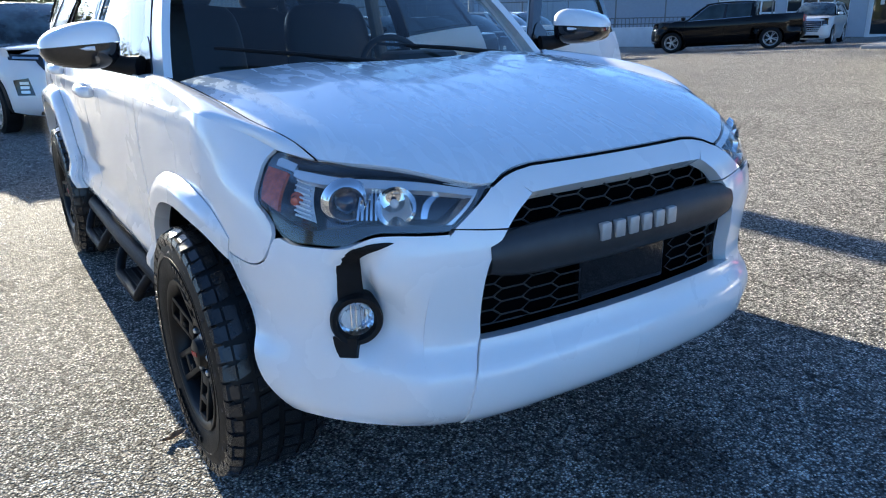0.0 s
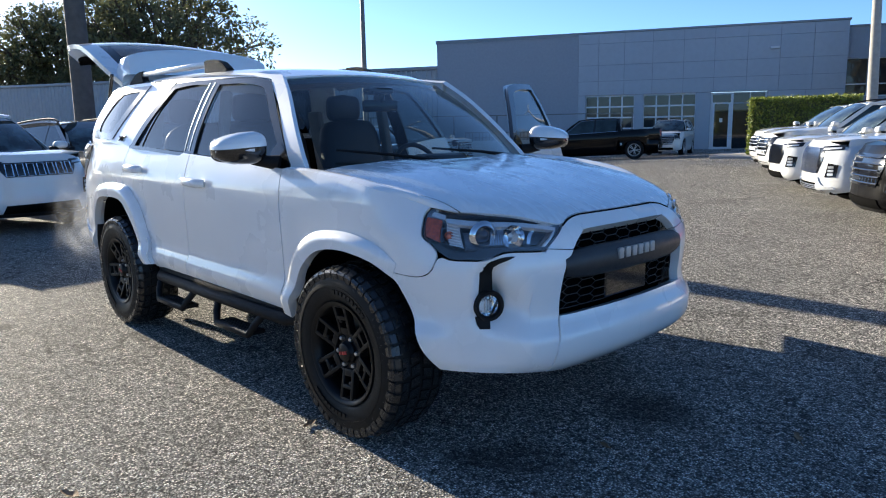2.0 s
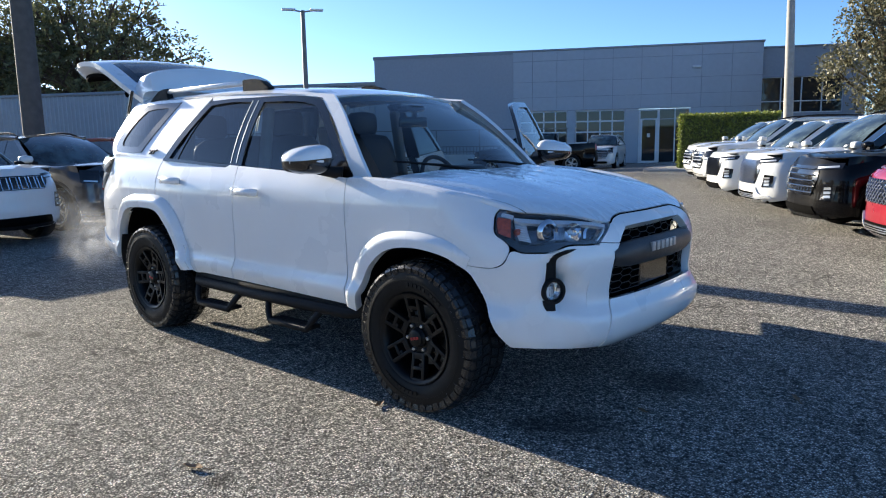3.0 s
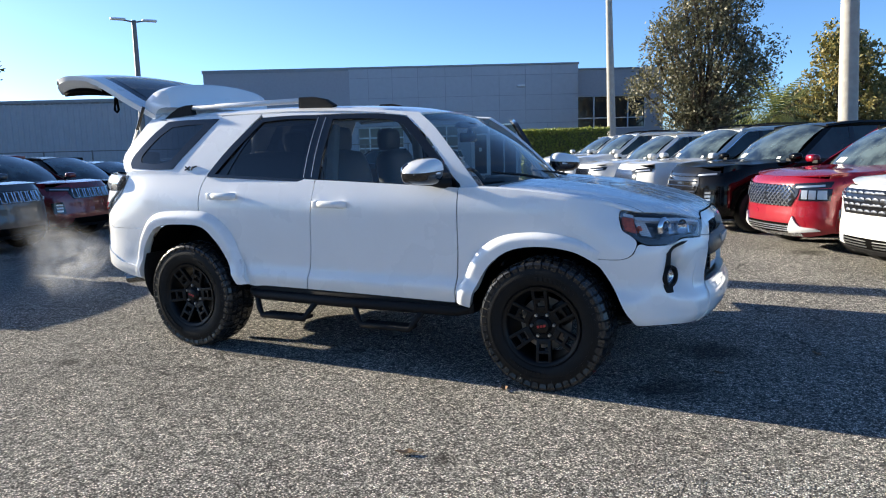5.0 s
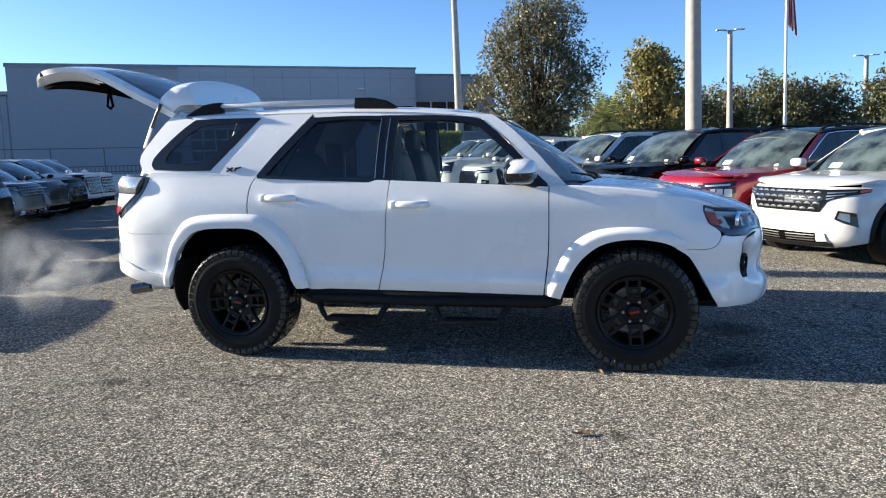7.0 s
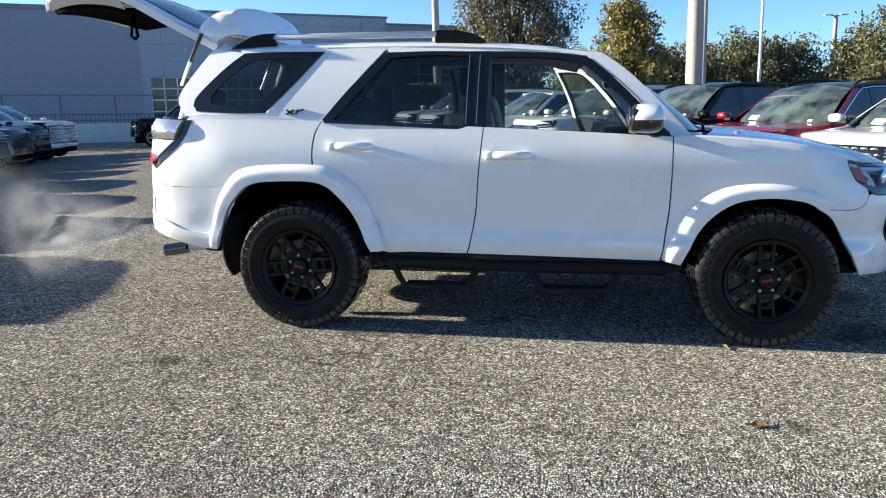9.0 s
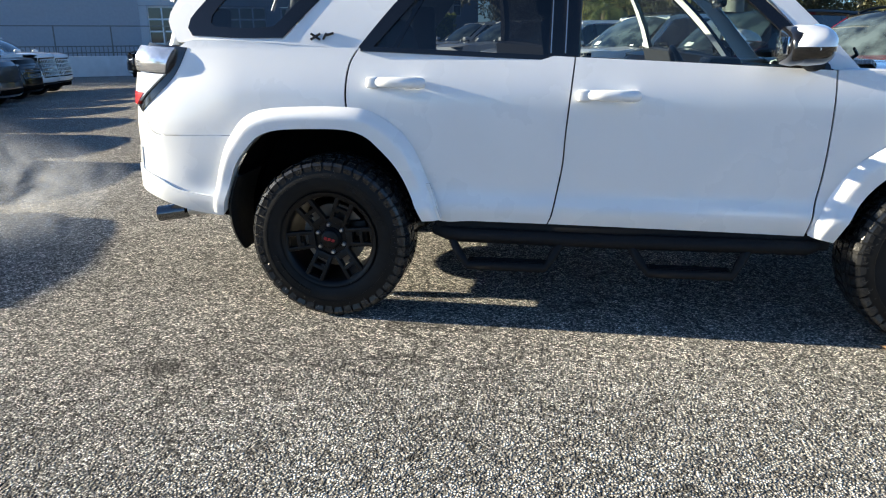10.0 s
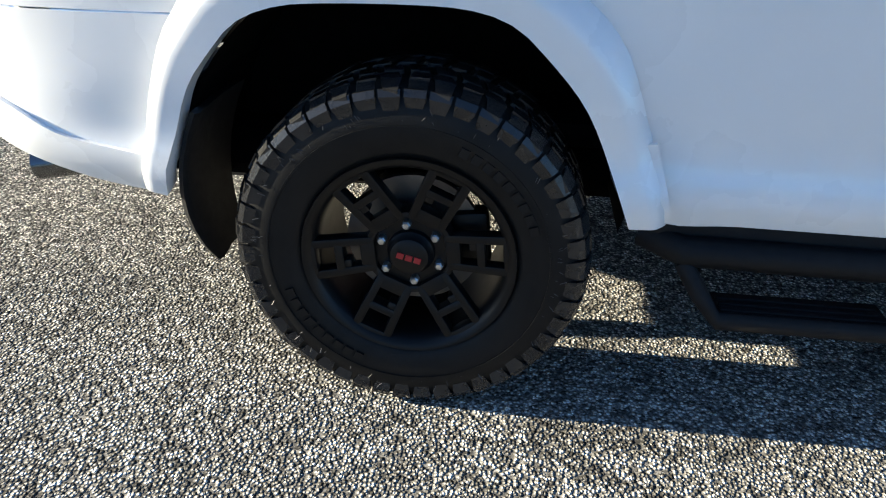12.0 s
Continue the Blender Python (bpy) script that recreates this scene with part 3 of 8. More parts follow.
    if detail:
        rs, hub = rim + 0.002, 0.096
        dish = 0.030                      # the hub lies deeper than the ring
        bm = bmesh.new()
        add_lathe(bm, [(rs, yf + 0.012), (rs, yf - 0.004), (rs - 0.004, yf - 0.008), (rs - 0.014, yf - 0.006), (rs - 0.018, yf - 0.001), (rs - 0.020, yf + 0.035)], seg)
        sharp(part("outer_ring", bm, rim_mat, rm), 40)
        for k in range(6):
            M = Matrix.Rotation(-(2 * math.pi * k / 6 + 0.0), 4, "Y")
            bm = bmesh.new()
            # two legs that spread a little towards the ring, three cross bars between them: two open pockets
            for x0, x1, z0, z1 in ((0.080, rs - 0.009, 0.025, 0.044), (0.080, rs - 0.009, -0.044, -0.025), (0.080, 0.114, -0.034, 0.034), (0.151, 0.170, -0.032, 0.032), (0.211, rs - 0.008, -0.034, 0.034)):
                add_box(bm, (x0, yf - 0.005, z0), (x1, yf + 0.030, z1), 0.0035)
            # a stub that narrows the inner pocket on one side
            add_box(bm, (0.136, yf - 0.003, 0.008), (0.152, yf + 0.028, 0.030), 0.0025)
            for v in bm.verts:
                u = (v.co.x - hub) / (rs - hub)
                v.co.y += dish * max(0.0, 1 - max(u, 0)) ** 1.2
                v.co.z *= 1 + 0.16 * u
            bmesh.ops.transform(bm, matrix=M, verts=bm.verts)
            sharp(part("spoke", bm, rim_mat, rm), 30)
        yf += dish
        bm = bmesh.new()
        add_lathe(bm, [(0.0, yf + 0.008), (hub - 0.012, yf + 0.010), (hub - 0.009, yf - 0.002), (hub - 0.003, yf - 0.005), (hub + 0.006, yf - 0.004), (hub + 0.010, yf + 0.006), (hub + 0.012, yf + 0.03), (0, yf + 0.05)], 48)
        sharp(part("hub", bm, rim_mat, rm), 30)
        bm = bmesh.new()
        add_lathe(bm, [(0.0, yf - 0.026), (0.036, yf - 0.025), (0.043, yf - 0.021), (0.047, yf - 0.008), (0.053, yf - 0.002), (0.056, yf + 0.012)], 36)
        cap = sharp(part("centre_cap", bm, WHEEL_BLACK, rm, "black centre cap"), 30)
        bm = bmesh.new()
        for i in range(3):
            add_box(bm, (-0.028 + i * 0.020, yf - 0.0285, -0.0075), (-0.012 + i * 0.020, yf - 0.0255, 0.0075), 0.001)
        bmesh.ops.transform(bm, matrix=Matrix.Rotation(0.35, 4, "Y"), verts=bm.verts)
        part("cap_mark", bm, RED_MARK, cap, "red mark")
        for k in range(6):
            a = 2 * math.pi * k / 6 + 0.55
            bm = bmesh.new()
            add_lathe(bm, [(0, -0.012), (0.007, -0.012), (0.0105, -0.008), (0.0115, 0.016)], 6)
            bmesh.ops.transform(bm, matrix=Matrix.Translation((0.0705 * math.cos(a), yf + 0.002, 0.0705 * math.sin(a))), verts=bm.verts)
            part("lug_nut", bm, STEEL, rm, "bright steel lug nut")
        lathe("brake_disc", [(0.06, yf + 0.07), (0.16, yf + 0.07), (0.16, yf + 0.09), (0.06, yf + 0.09)], DISC_METAL, rm, 40, label="bare metal brake disc")
        box("brake_caliper", (0.085, yf + 0.05, -0.07), (0.175, yf + 0.11, 0.07), WHEEL_BLACK, rm, 0.012)
    else:
        for k in range(5):
            M = Matrix.Rotation(2 * math.pi * k / 5, 4, "Y")
            bm = bmesh.new()
            for sgn in (-1, 1):
                add_box(bm, (0.03, yf, -0.014), (rim - 0.012, yf + 0.03, 0.014), 0.004, M @ Matrix.Rotation(sgn * 0.17, 4, "Y"))
            sharp(part("spoke", bm, rim_mat, rm), 30)
        lathe("hub", [(0, yf - 0.004), (0.04, yf - 0.003), (0.06, yf + 0.01), (0.06, yf + 0.04)], rim_mat, rm, 20)
        lathe("brake_disc", [(0.05, yf + 0.06), (rim - 0.05, yf + 0.06), (rim - 0.05, yf + 0.07)], PLASTIC, rm, 24)
    return w


# ---- the white off-road SUV ----
WB = 2.789
plan = [(3.702, 0), (3.7005, 0.10), (3.694, 0.22), (3.675, 0.43), (3.625, 0.60), (3.53, 0.745), (3.41, 0.84), (3.24, 0.897), (3.0, 0.915), (2.7, 0.920), (2.2, 0.922), (1.2, 0.924), (0.2, 0.924),
        (-0.3, 0.920), (-0.6, 0.910), (-0.8, 0.894), (-0.94, 0.862), (-1.045, 0.795), (-1.10, 0.66), (-1.115, 0.4), (-1.12, 0)]
side = [(0.30, -0.12), (0.42, -0.07), (0.48, -0.030), (0.53, -0.008), (0.575, 0.007), (0.635, -0.013), (0.75, -0.008), (0.9, 0.0), (1.02, 0.004), (1.12, -0.002), (1.2, -0.022), (1.26, -0.042), (1.32, -0.061)]
nose = [(0.30, -0.20), (0.37, -0.09), (0.43, -0.010), (0.50, 0.022), (0.57, 0.018), (0.62, -0.012), (0.66, -0.018), (0.76, -0.010), (0.84, -0.006), (0.92, -0.022), (0.98, -0.045), (1.03, -0.090), (1.10, -0.17), (1.16, -0.26)]
tail = [(0.30, -0.12), (0.48, -0.045), (0.56, -0.006), (0.68, 0.004), (0.8, 0.0), (0.95, 0.0), (1.05, -0.012), (1.2, -0.040), (1.32, -0.066)]
H4 = Hull(plan, side, nose, tail, 2.95, -0.45)
suv = thing("suv", "white off-road suv with black wheels, tailgate and doors open", "suv")

F_ARCH = [(2.32, 0.47), (2.37, 0.60), (2.46, 0.745), (2.60, 0.845), (2.79, 0.875), (2.98, 0.85), (3.12, 0.77), (3.215, 0.63), (3.275, 0.51), (3.335, 0.43)]
R_ARCH = [(-0.545, 0.505), (-0.507, 0.635), (-0.457, 0.757), (-0.40, 0.832), (-0.335, 0.897), (-0.25, 0.930), (-0.15, 0.940), (0.0, 0.944), (0.11, 0.940), (0.19, 0.918), (0.25, 0.872), (0.345, 0.767), (0.41, 0.64), (0.465, 0.51)]
BELT = lambda x: 1.315 - 0.047 * (x - 0.16)


def greenhouse(x, z, sg, off=0.0):
    """The flank above the belt, leaning in."""
    k = z - BELT(x)
    y = 0.862 - 0.30 * k - 0.42 * k * k + off
    y -= 0.035 * max(0, (x - 1.5)) ** 1.5
    y -= 0.10 * max(0, (-0.2 - x)) ** 1.6
    return Vector((x, sg * y, z))


def g_plate(name, pts, mat, sg, n=12, m=8, off=0.0, thick=0.01, parent=suv, label="", smooth=True):
    net = coons(*pts, n, m, smooth)
    return skin(name, net, lambda x, z: greenhouse(x, z, sg, off), mat, parent, thick, label=label)


def roof_z(x, y):
    ridge = ROOF(x)
    return ridge - 0.030 * (abs(y) / 0.62) ** 2 - 0.05 * max(0, (abs(y) - 0.55) / 0.12) ** 2


ROOF = spline([-0.75, -0.4, 0.2, 0.9, 1.4, 1.62, 1.80], [1.775, 1.80, 1.815, 1.81, 1.785, 1.762, 1.725])
HOOD = spline([2.42, 2.7, 3.0, 3.25, 3.42, 3.54, 3.62], [1.245, 1.228, 1.195, 1.148, 1.105, 1.065, 1.028])


def hood_place(x, y):
    a = abs(y)
    z = HOOD(x) + 0.010 * math.exp(-((a - 0.40) / 0.12) ** 2) * min(1, max(0, (3.5 - x) / 0.5)) - 0.012 * (1 if a < 0.30 else 0) * 0
    z -= 0.030 * (a / 0.8) ** 4 + 0.02 * max(0, (a - 0.62) / 0.2) ** 2
    return Vector((x, y, z))


for sg in (-1, 1):
    open_door = sg == 1
    # front wing, its front edge round the bumper seam and the headlamp
    X = H4.at_x
    plate(H4, "front_fender", [[(X(2.215), 0.50), (X(2.28), 0.50)] + [(X(x), z + 0.012) for x, z in F_ARCH[1:6]] + [(X(3.05), 0.815)],
                               [(X(3.05), 0.815), (1.185, 0.808), (1.100, 0.812), (1.050, 0.838), (1.022, 0.90), (1.048, 0.936), (1.103, 0.970), (1.121, 1.022), (1.128, 1.058), (1.114, 1.082)],
                               [(X(2.247), 1.215), (X(2.45), 1.213), (X(2.8), 1.185), (X(3.05), 1.140), (1.114, 1.082)],
                               [(X(2.215), 0.50), (X(2.245), 0.80), (X(2.247), 1.215)]], PAINT_WHITE, suv, sg, 34, 30, by="s")
    # rear quarter
    plate(H4, "rear_quarter", [[(0.105, 0.945), (0.0, 0.950), (-0.20, 0.945), (-0.38, 0.900)],
                               [(-0.38, 0.900), (-0.50, 0.897), (-0.75, 0.893), (-0.905, 0.897), (-0.955, 0.955), (-1.00, 1.02)],
                               [(0.15, 1.305), (-0.2, 1.33), (-0.55, 1.345), (-0.74, 1.33), (-0.83, 1.20), (-1.00, 1.02)],
                               [(0.105, 0.945), (0.095, 1.10), (0.11, 1.23), (0.15, 1.305)]], PAINT_WHITE, suv, sg, 28, 26)
    # rear bumper corner and its lower lip
    plate(H4, "rear_bumper", [[(-0.56, 0.52), (-0.64, 0.565), (-0.80, 0.592), (-0.92, 0.630), (-1.05, 0.69)], [(-1.05, 0.69), (-1.06, 0.85), (-1.045, 1.02)],
                              [(-0.40, 0.880), (-0.50, 0.893), (-0.75, 0.889), (-0.910, 0.893), (-0.962, 0.955), (-1.01, 1.02), (-1.045, 1.02)], [(-0.56, 0.52), (-0.52, 0.62), (-0.47, 0.75), (-0.40, 0.880)]], PAINT_WHITE, suv, sg, 30, 16)
    plate(H4, "rear_bumper_lip", [[(-0.58, 0.485), (-0.75, 0.505), (-0.90, 0.55), (-1.05, 0.610)], [(-1.05, 0.610), (-1.05, 0.730)],
                              [(-0.60, 0.590), (-0.79, 0.617), (-0.90, 0.665), (-0.98, 0.695), (-1.05, 0.730)], [(-0.58, 0.485), (-0.60, 0.590)]], PAINT_WHITE, suv, sg, 20, 6, off=0.012, thick=0.05)
    # rear door
    rd_right = [(1.055, 0.505), (1.070, 0.545), (1.096, 0.68), (1.114, 0.80), (1.122, 0.95), (1.150, 1.268)]
    REAR_DOOR = [[(0.115, 0.945), (0.19, 0.915), (0.30, 0.83), (0.42, 0.66), (0.525, 0.51), (0.70, 0.507), (0.9, 0.506), (1.055, 0.505)], rd_right,
                            [(0.16, 1.305), (0.5, 1.298), (1.155, 1.268)], [(0.115, 0.945), (0.105, 1.10), (0.12, 1.23), (0.16, 1.305)]]
    if not open_door:
        plate(H4, "rear_door", REAR_DOOR, PAINT_WHITE, suv, sg, 30, 22)
        fd = plate(H4, "front_door", [[(1.062, 0.505), (1.7, 0.497), (2.205, 0.488)], [(2.205, 0.488), (2.237, 0.8), (2.240, 1.215)],
                                      [(1.157, 1.268), (1.7, 1.243), (2.240, 1.215)], [(1.062, 0.505), (1.077, 0.545), (1.103, 0.68), (1.121, 0.80), (1.129, 0.95), (1.157, 1.268)]], PAINT_WHITE, suv, sg, 24, 24)
    # flares
    for nm, arch, outer in (("front_flare", F_ARCH, [(2.215, 0.495), (2.275, 0.66), (2.37, 0.82), (2.53, 0.925), (2.77, 0.955), (2.99, 0.925), (3.14, 0.835), (3.17, 0.81), (3.19, 0.76)]),
                            ("rear_flare", R_ARCH, [(-0.622, 0.520), (-0.600, 0.61), (-0.575, 0.715), (-0.528, 0.840), (-0.476, 0.915), (-0.43, 0.970), (-0.35, 1.015), (-0.19, 1.038), (0.09, 1.042), (0.24, 1.016), (0.40, 0.893), (0.488, 0.700), (0.535, 0.588), (0.554, 0.515)])):
        fade = nm == "front_flare"
        if fade:
            arch = arch[:6] + [(3.10, 0.785)]
            outer = outer[:6] + [(3.13, 0.850)]
        plate(H4, nm, [arch, [arch[-1], outer[-1]], outer, [arch[0], outer[0]]], PAINT_WHITE, suv, sg, 40, 9, thick=0.05,
              inner=lambda v, u: 0.003 + ((0.040 if fade else 0.052) * min(1, (1 - v) / 0.42) ** 0.6) * (1 - (max(0, u - 0.72) / 0.28) ** 2 if fade else 1))
    plate(H4, "flare_cap", [[(0.505, 0.522), (0.552, 0.520)], [(0.552, 0.520), (0.530, 0.60), (0.500, 0.690)], [(0.476, 0.688), (0.500, 0.690)], [(0.505, 0.522), (0.494, 0.60), (0.476, 0.688)]], PAINT_WHITE, suv, sg, 4, 10, off=0.030, thick=0.012)
    # pillars and frames above the belt
    g_plate("a_pillar", [[(1.80, 1.645), (1.95, 1.535), (2.10, 1.375), (2.235, 1.215)], [(2.235, 1.215), (2.36, 1.215)], [(1.84, 1.705), (1.99, 1.595), (2.16, 1.43), (2.36, 1.215)],
                         [(1.80, 1.645), (1.84, 1.705)]], PAINT_WHITE, sg, 16, 4, thick=0.03)
    if not open_door:
        g_plate("window_frame_front", [[(1.17, 1.685), (1.5, 1.675), (1.70, 1.645), (1.80, 1.585), (2.0, 1.40), (2.19, 1.21)], [(2.19, 1.21), (2.24, 1.21)],
                                   [(1.17, 1.715), (1.5, 1.708), (1.74, 1.68), (1.83, 1.625), (2.03, 1.44), (2.24, 1.21)], [(1.17, 1.685), (1.17, 1.715)]], GLOSS_BLACK, sg, 26, 4, off=0.003)
    g_plate("roof_rail_panel", [[(0.56, 1.705), (1.1, 1.722), (1.5, 1.712), (1.76, 1.685), (1.80, 1.645)], [(1.80, 1.645), (1.84, 1.705)], [(0.52, 1.745), (1.1, 1.748), (1.5, 1.735), (1.75, 1.712), (1.84, 1.705)],
                                [(0.56, 1.705), (0.52, 1.745)]], PAINT_WHITE, sg, 20, 4, thick=0.02)
    g_plate("b_pillar", [[(1.03, 1.275), (1.165, 1.268)], [(1.165, 1.268), (1.175, 1.715)], [(1.045, 1.72), (1.175, 1.715)], [(1.03, 1.275), (1.045, 1.72)]], GLOSS_BLACK, sg, 4, 10, off=0.002)
    None if open_door else g_plate("window_frame_rear", [[(0.55, 1.685), (0.8, 1.70), (1.05, 1.69)], [(1.05, 1.69), (1.05, 1.72)], [(0.53, 1.72), (0.8, 1.725), (1.05, 1.72)], [(0.55, 1.685), (0.53, 1.72)]], GLOSS_BLACK, sg, 10, 3, off=0.003)
    None if open_door else g_plate("window_frame_slant", [[(0.155, 1.31), (0.225, 1.31)], [(0.225, 1.31), (0.56, 1.685)], [(0.52, 1.712), (0.56, 1.685)], [(0.155, 1.31), (0.33, 1.52), (0.52, 1.712)]], GLOSS_BLACK, sg, 4, 10, off=0.003)
    g_plate("c_pillar", [[(-0.23, 1.328), (0.0, 1.312), (0.150, 1.298)], [(0.150, 1.298), (0.33, 1.52), (0.52, 1.745)], [(0.13, 1.745), (0.35, 1.748), (0.52, 1.745)], [(-0.23, 1.328), (-0.02, 1.55), (0.13, 1.745)]],
            PAINT_WHITE, sg, 10, 12)
    g_plate("quarter_glass", [[(-0.68, 1.372), (-0.42, 1.362), (-0.23, 1.362)], [(-0.23, 1.362), (-0.04, 1.55), (0.115, 1.728)], [(-0.40, 1.725), (-0.2, 1.73), (0.115, 1.728)], [(-0.68, 1.372), (-0.70, 1.44), (-0.52, 1.63), (-0.40, 1.725)]],
            GLASS_DARK, sg, 14, 12, off=-0.001, thick=0, label="dark tinted quarter window")
    qo = [(-0.68, 1.366), (-0.42, 1.354), (-0.215, 1.354)], [(-0.215, 1.354), (-0.025, 1.55), (0.128, 1.730)], [(-0.40, 1.727), (-0.2, 1.732), (0.128, 1.730)], [(-0.68, 1.366), (-0.70, 1.44), (-0.52, 1.63), (-0.40, 1.727)]
    qi = [(-0.585, 1.425), (-0.56, 1.408), (-0.42, 1.400), (-0.29, 1.402)], [(-0.29, 1.402), (-0.25, 1.415), (-0.12, 1.55), (-0.01, 1.665), (0.0, 1.685)], [(-0.33, 1.680), (-0.2, 1.69), (-0.03, 1.692), (0.0, 1.685)], [(-0.585, 1.425), (-0.575, 1.47), (-0.45, 1.60), (-0.33, 1.680)]
    for a, b in zip(qo, qi):
        g_plate("window_border", [list(a), [a[-1], b[-1]], list(b), [a[0], b[0]]], GLOSS_BLACK, sg, 12, 3, off=0.006, thick=0.006)
    g_plate("d_pillar", [[(-0.76, 1.335), (-0.68, 1.368)], [(-0.68, 1.368), (-0.70, 1.44), (-0.52, 1.63), (-0.40, 1.728)], [(-0.62, 1.76), (-0.40, 1.745)], [(-0.76, 1.335), (-0.82, 1.45), (-0.72, 1.62), (-0.62, 1.76)]], PAINT_WHITE, sg, 6, 14, thick=0.04)
    g_plate("quarter_lower_trim", [[(-0.76, 1.335), (-0.5, 1.338), (-0.20, 1.33)], [(-0.20, 1.33), (-0.22, 1.362)], [(-0.68, 1.37), (-0.45, 1.362), (-0.22, 1.362)], [(-0.76, 1.335), (-0.68, 1.37)]], PAINT_WHITE, sg, 10, 3)
    g_plate("quarter_upper_trim", [[(-0.42, 1.727), (-0.2, 1.73), (0.12, 1.728)], [(0.12, 1.728), (0.14, 1.752)], [(-0.44, 1.752), (-0.2, 1.756), (0.14, 1.752)], [(-0.42, 1.727), (-0.44, 1.752)]], PAINT_WHITE, sg, 10, 3)
    # glass
    None if open_door else g_plate("rear_door_glass", [[(0.335, 1.302), (0.7, 1.29), (1.035, 1.275)], [(1.035, 1.275), (1.045, 1.69)], [(0.57, 1.69), (0.8, 1.70), (1.045, 1.69)], [(0.335, 1.302), (0.45, 1.52), (0.57, 1.69)]], GLASS_DARK, sg, 10, 8, off=-0.012, thick=0,
            label="dark tinted rear door window")
    None if open_door else g_plate("vent_glass", [[(0.20, 1.31), (0.315, 1.303)], [(0.315, 1.303), (0.43, 1.52), (0.545, 1.68)], [(0.50, 1.665), (0.545, 1.68)], [(0.20, 1.31), (0.35, 1.50), (0.50, 1.665)]], GLASS_DARK, sg, 4, 8, off=-0.012, thick=0)
    None if open_door else g_plate("divider_bar", [[(0.315, 1.303), (0.335, 1.302)], [(0.335, 1.302), (0.45, 1.52), (0.57, 1.69)], [(0.545, 1.69), (0.57, 1.69)], [(0.315, 1.303), (0.43, 1.52), (0.545, 1.69)]], GLOSS_BLACK, sg, 3, 8, off=-0.006)
    if not open_door:
        g_plate("front_door_glass", [[(1.175, 1.268), (1.7, 1.243), (2.185, 1.215)], [(2.185, 1.215), (1.99, 1.41), (1.79, 1.595)], [(1.185, 1.69), (1.5, 1.68), (1.68, 1.655), (1.79, 1.595)], [(1.175, 1.268), (1.185, 1.69)]], GLASS_LIGHT, sg, 14, 8,
                off=-0.012, thick=0, label="lightly tinted front door window")
    # belt mouldings
    belts = [] if open_door else [("belt_moulding_rear", 0.17, 1.15), ("belt_moulding_front", 1.165, 2.24)]
    for nm, xa, xb in belts:
        xs = np.linspace(xa, xb, 12)
        net = np.stack([np.stack([xs, [BELT(x) - 0.020 + d for x in xs]], 1) for d in (0, 0.012, 0.022)])
        skin(nm, net, lambda x, z: greenhouse(x, z, sg, 0.016), GLOSS_BLACK, suv, 0.02)
    # rear combination lamp
    plate(H4, "tail_lamp_housing", [[(-1.027, 1.03), (-0.990, 1.00)], [(-0.990, 1.00), (-0.790, 1.17), (-0.715, 1.31)], [(-0.955, 1.335), (-0.715, 1.335)], [(-1.027, 1.03), (-1.030, 1.2), (-0.955, 1.335)]], GLOSS_BLACK, suv, sg, 6, 10, off=0.004)
    plate(H4, "tail_lamp", [[(-1.040, 1.20), (-0.830, 1.19)], [(-0.830, 1.19), (-0.775, 1.31)], [(-1.015, 1.322), (-0.775, 1.318)], [(-1.040, 1.20), (-1.015, 1.322)]], TAIL_CLEAR, suv, sg, 8, 6, off=0.018, thick=0.03, bulge=0.020, label="clear and chrome tail lamp")
    plate(H4, "tail_lamp_lower", [[(-1.030, 1.045), (-1.010, 1.04)], [(-1.010, 1.04), (-0.835, 1.185)], [(-1.040, 1.19), (-0.835, 1.185)], [(-1.030, 1.045), (-1.040, 1.19)]], LAMP_WHITE, suv, sg, 5, 6, off=0.016, thick=0.02)
    plate(H4, "tail_lamp_tip", [[(-1.032, 1.04), (-1.010, 1.035)], [(-1.010, 1.035), (-0.965, 1.095)], [(-1.040, 1.10), (-0.965, 1.095)], [(-1.032, 1.04), (-1.040, 1.10)]], RED_LENS, suv, sg, 4, 4, off=0.019, thick=0.02, label="red lens")
    # door handles
    for i, hx in enumerate((0.215, 1.175) if not open_door else ()):
        hz = 1.155 if i == 0 else 1.105
        bm = bmesh.new()
        pts = [H4.place(H4.at_x(hx + q), hz + 0.003 * math.sin(q * 14), o, sg) for q, o in ((0.045, 0.024), (0.07, 0.040), (0.11, 0.046), (0.16, 0.046), (0.205, 0.042), (0.24, 0.028), (0.255, 0.010))]
        add_tube(bm, pts, [0.019, 0.021, 0.022, 0.022, 0.023, 0.023, 0.020], 14)
        for v in bm.verts:
            v.co.z = hz + (v.co.z - hz) * 1.12
        handle = sharp(part("door_handle", bm, PAINT_WHITE, suv, "white strap handle with a lock cover"), 60)
        bm = bmesh.new()
        super_shell(bm, (0, 0, 0), (0.030, 0.024, 0.027), 0.45, 16, 8)
        bmesh.ops.transform(bm, matrix=Matrix.Translation(H4.place(H4.at_x(hx + 0.022), hz, 0.018, sg)), verts=bm.verts)
        sharp(part("lock_cover", bm, PAINT_WHITE, handle), 60)
    # ----- nose -----
    front = lambda nm, pts, mat, n=14, m=10, **k: plate(H4, nm, pts, mat, suv, sg, n, m, by="y", **k)
    G_IN = [(0.482, 0.648), (0.480, 0.73), (0.470, 0.80), (0.452, 0.848), (0.415, 0.896), (0.366, 0.944), (0.328, 0.972)]
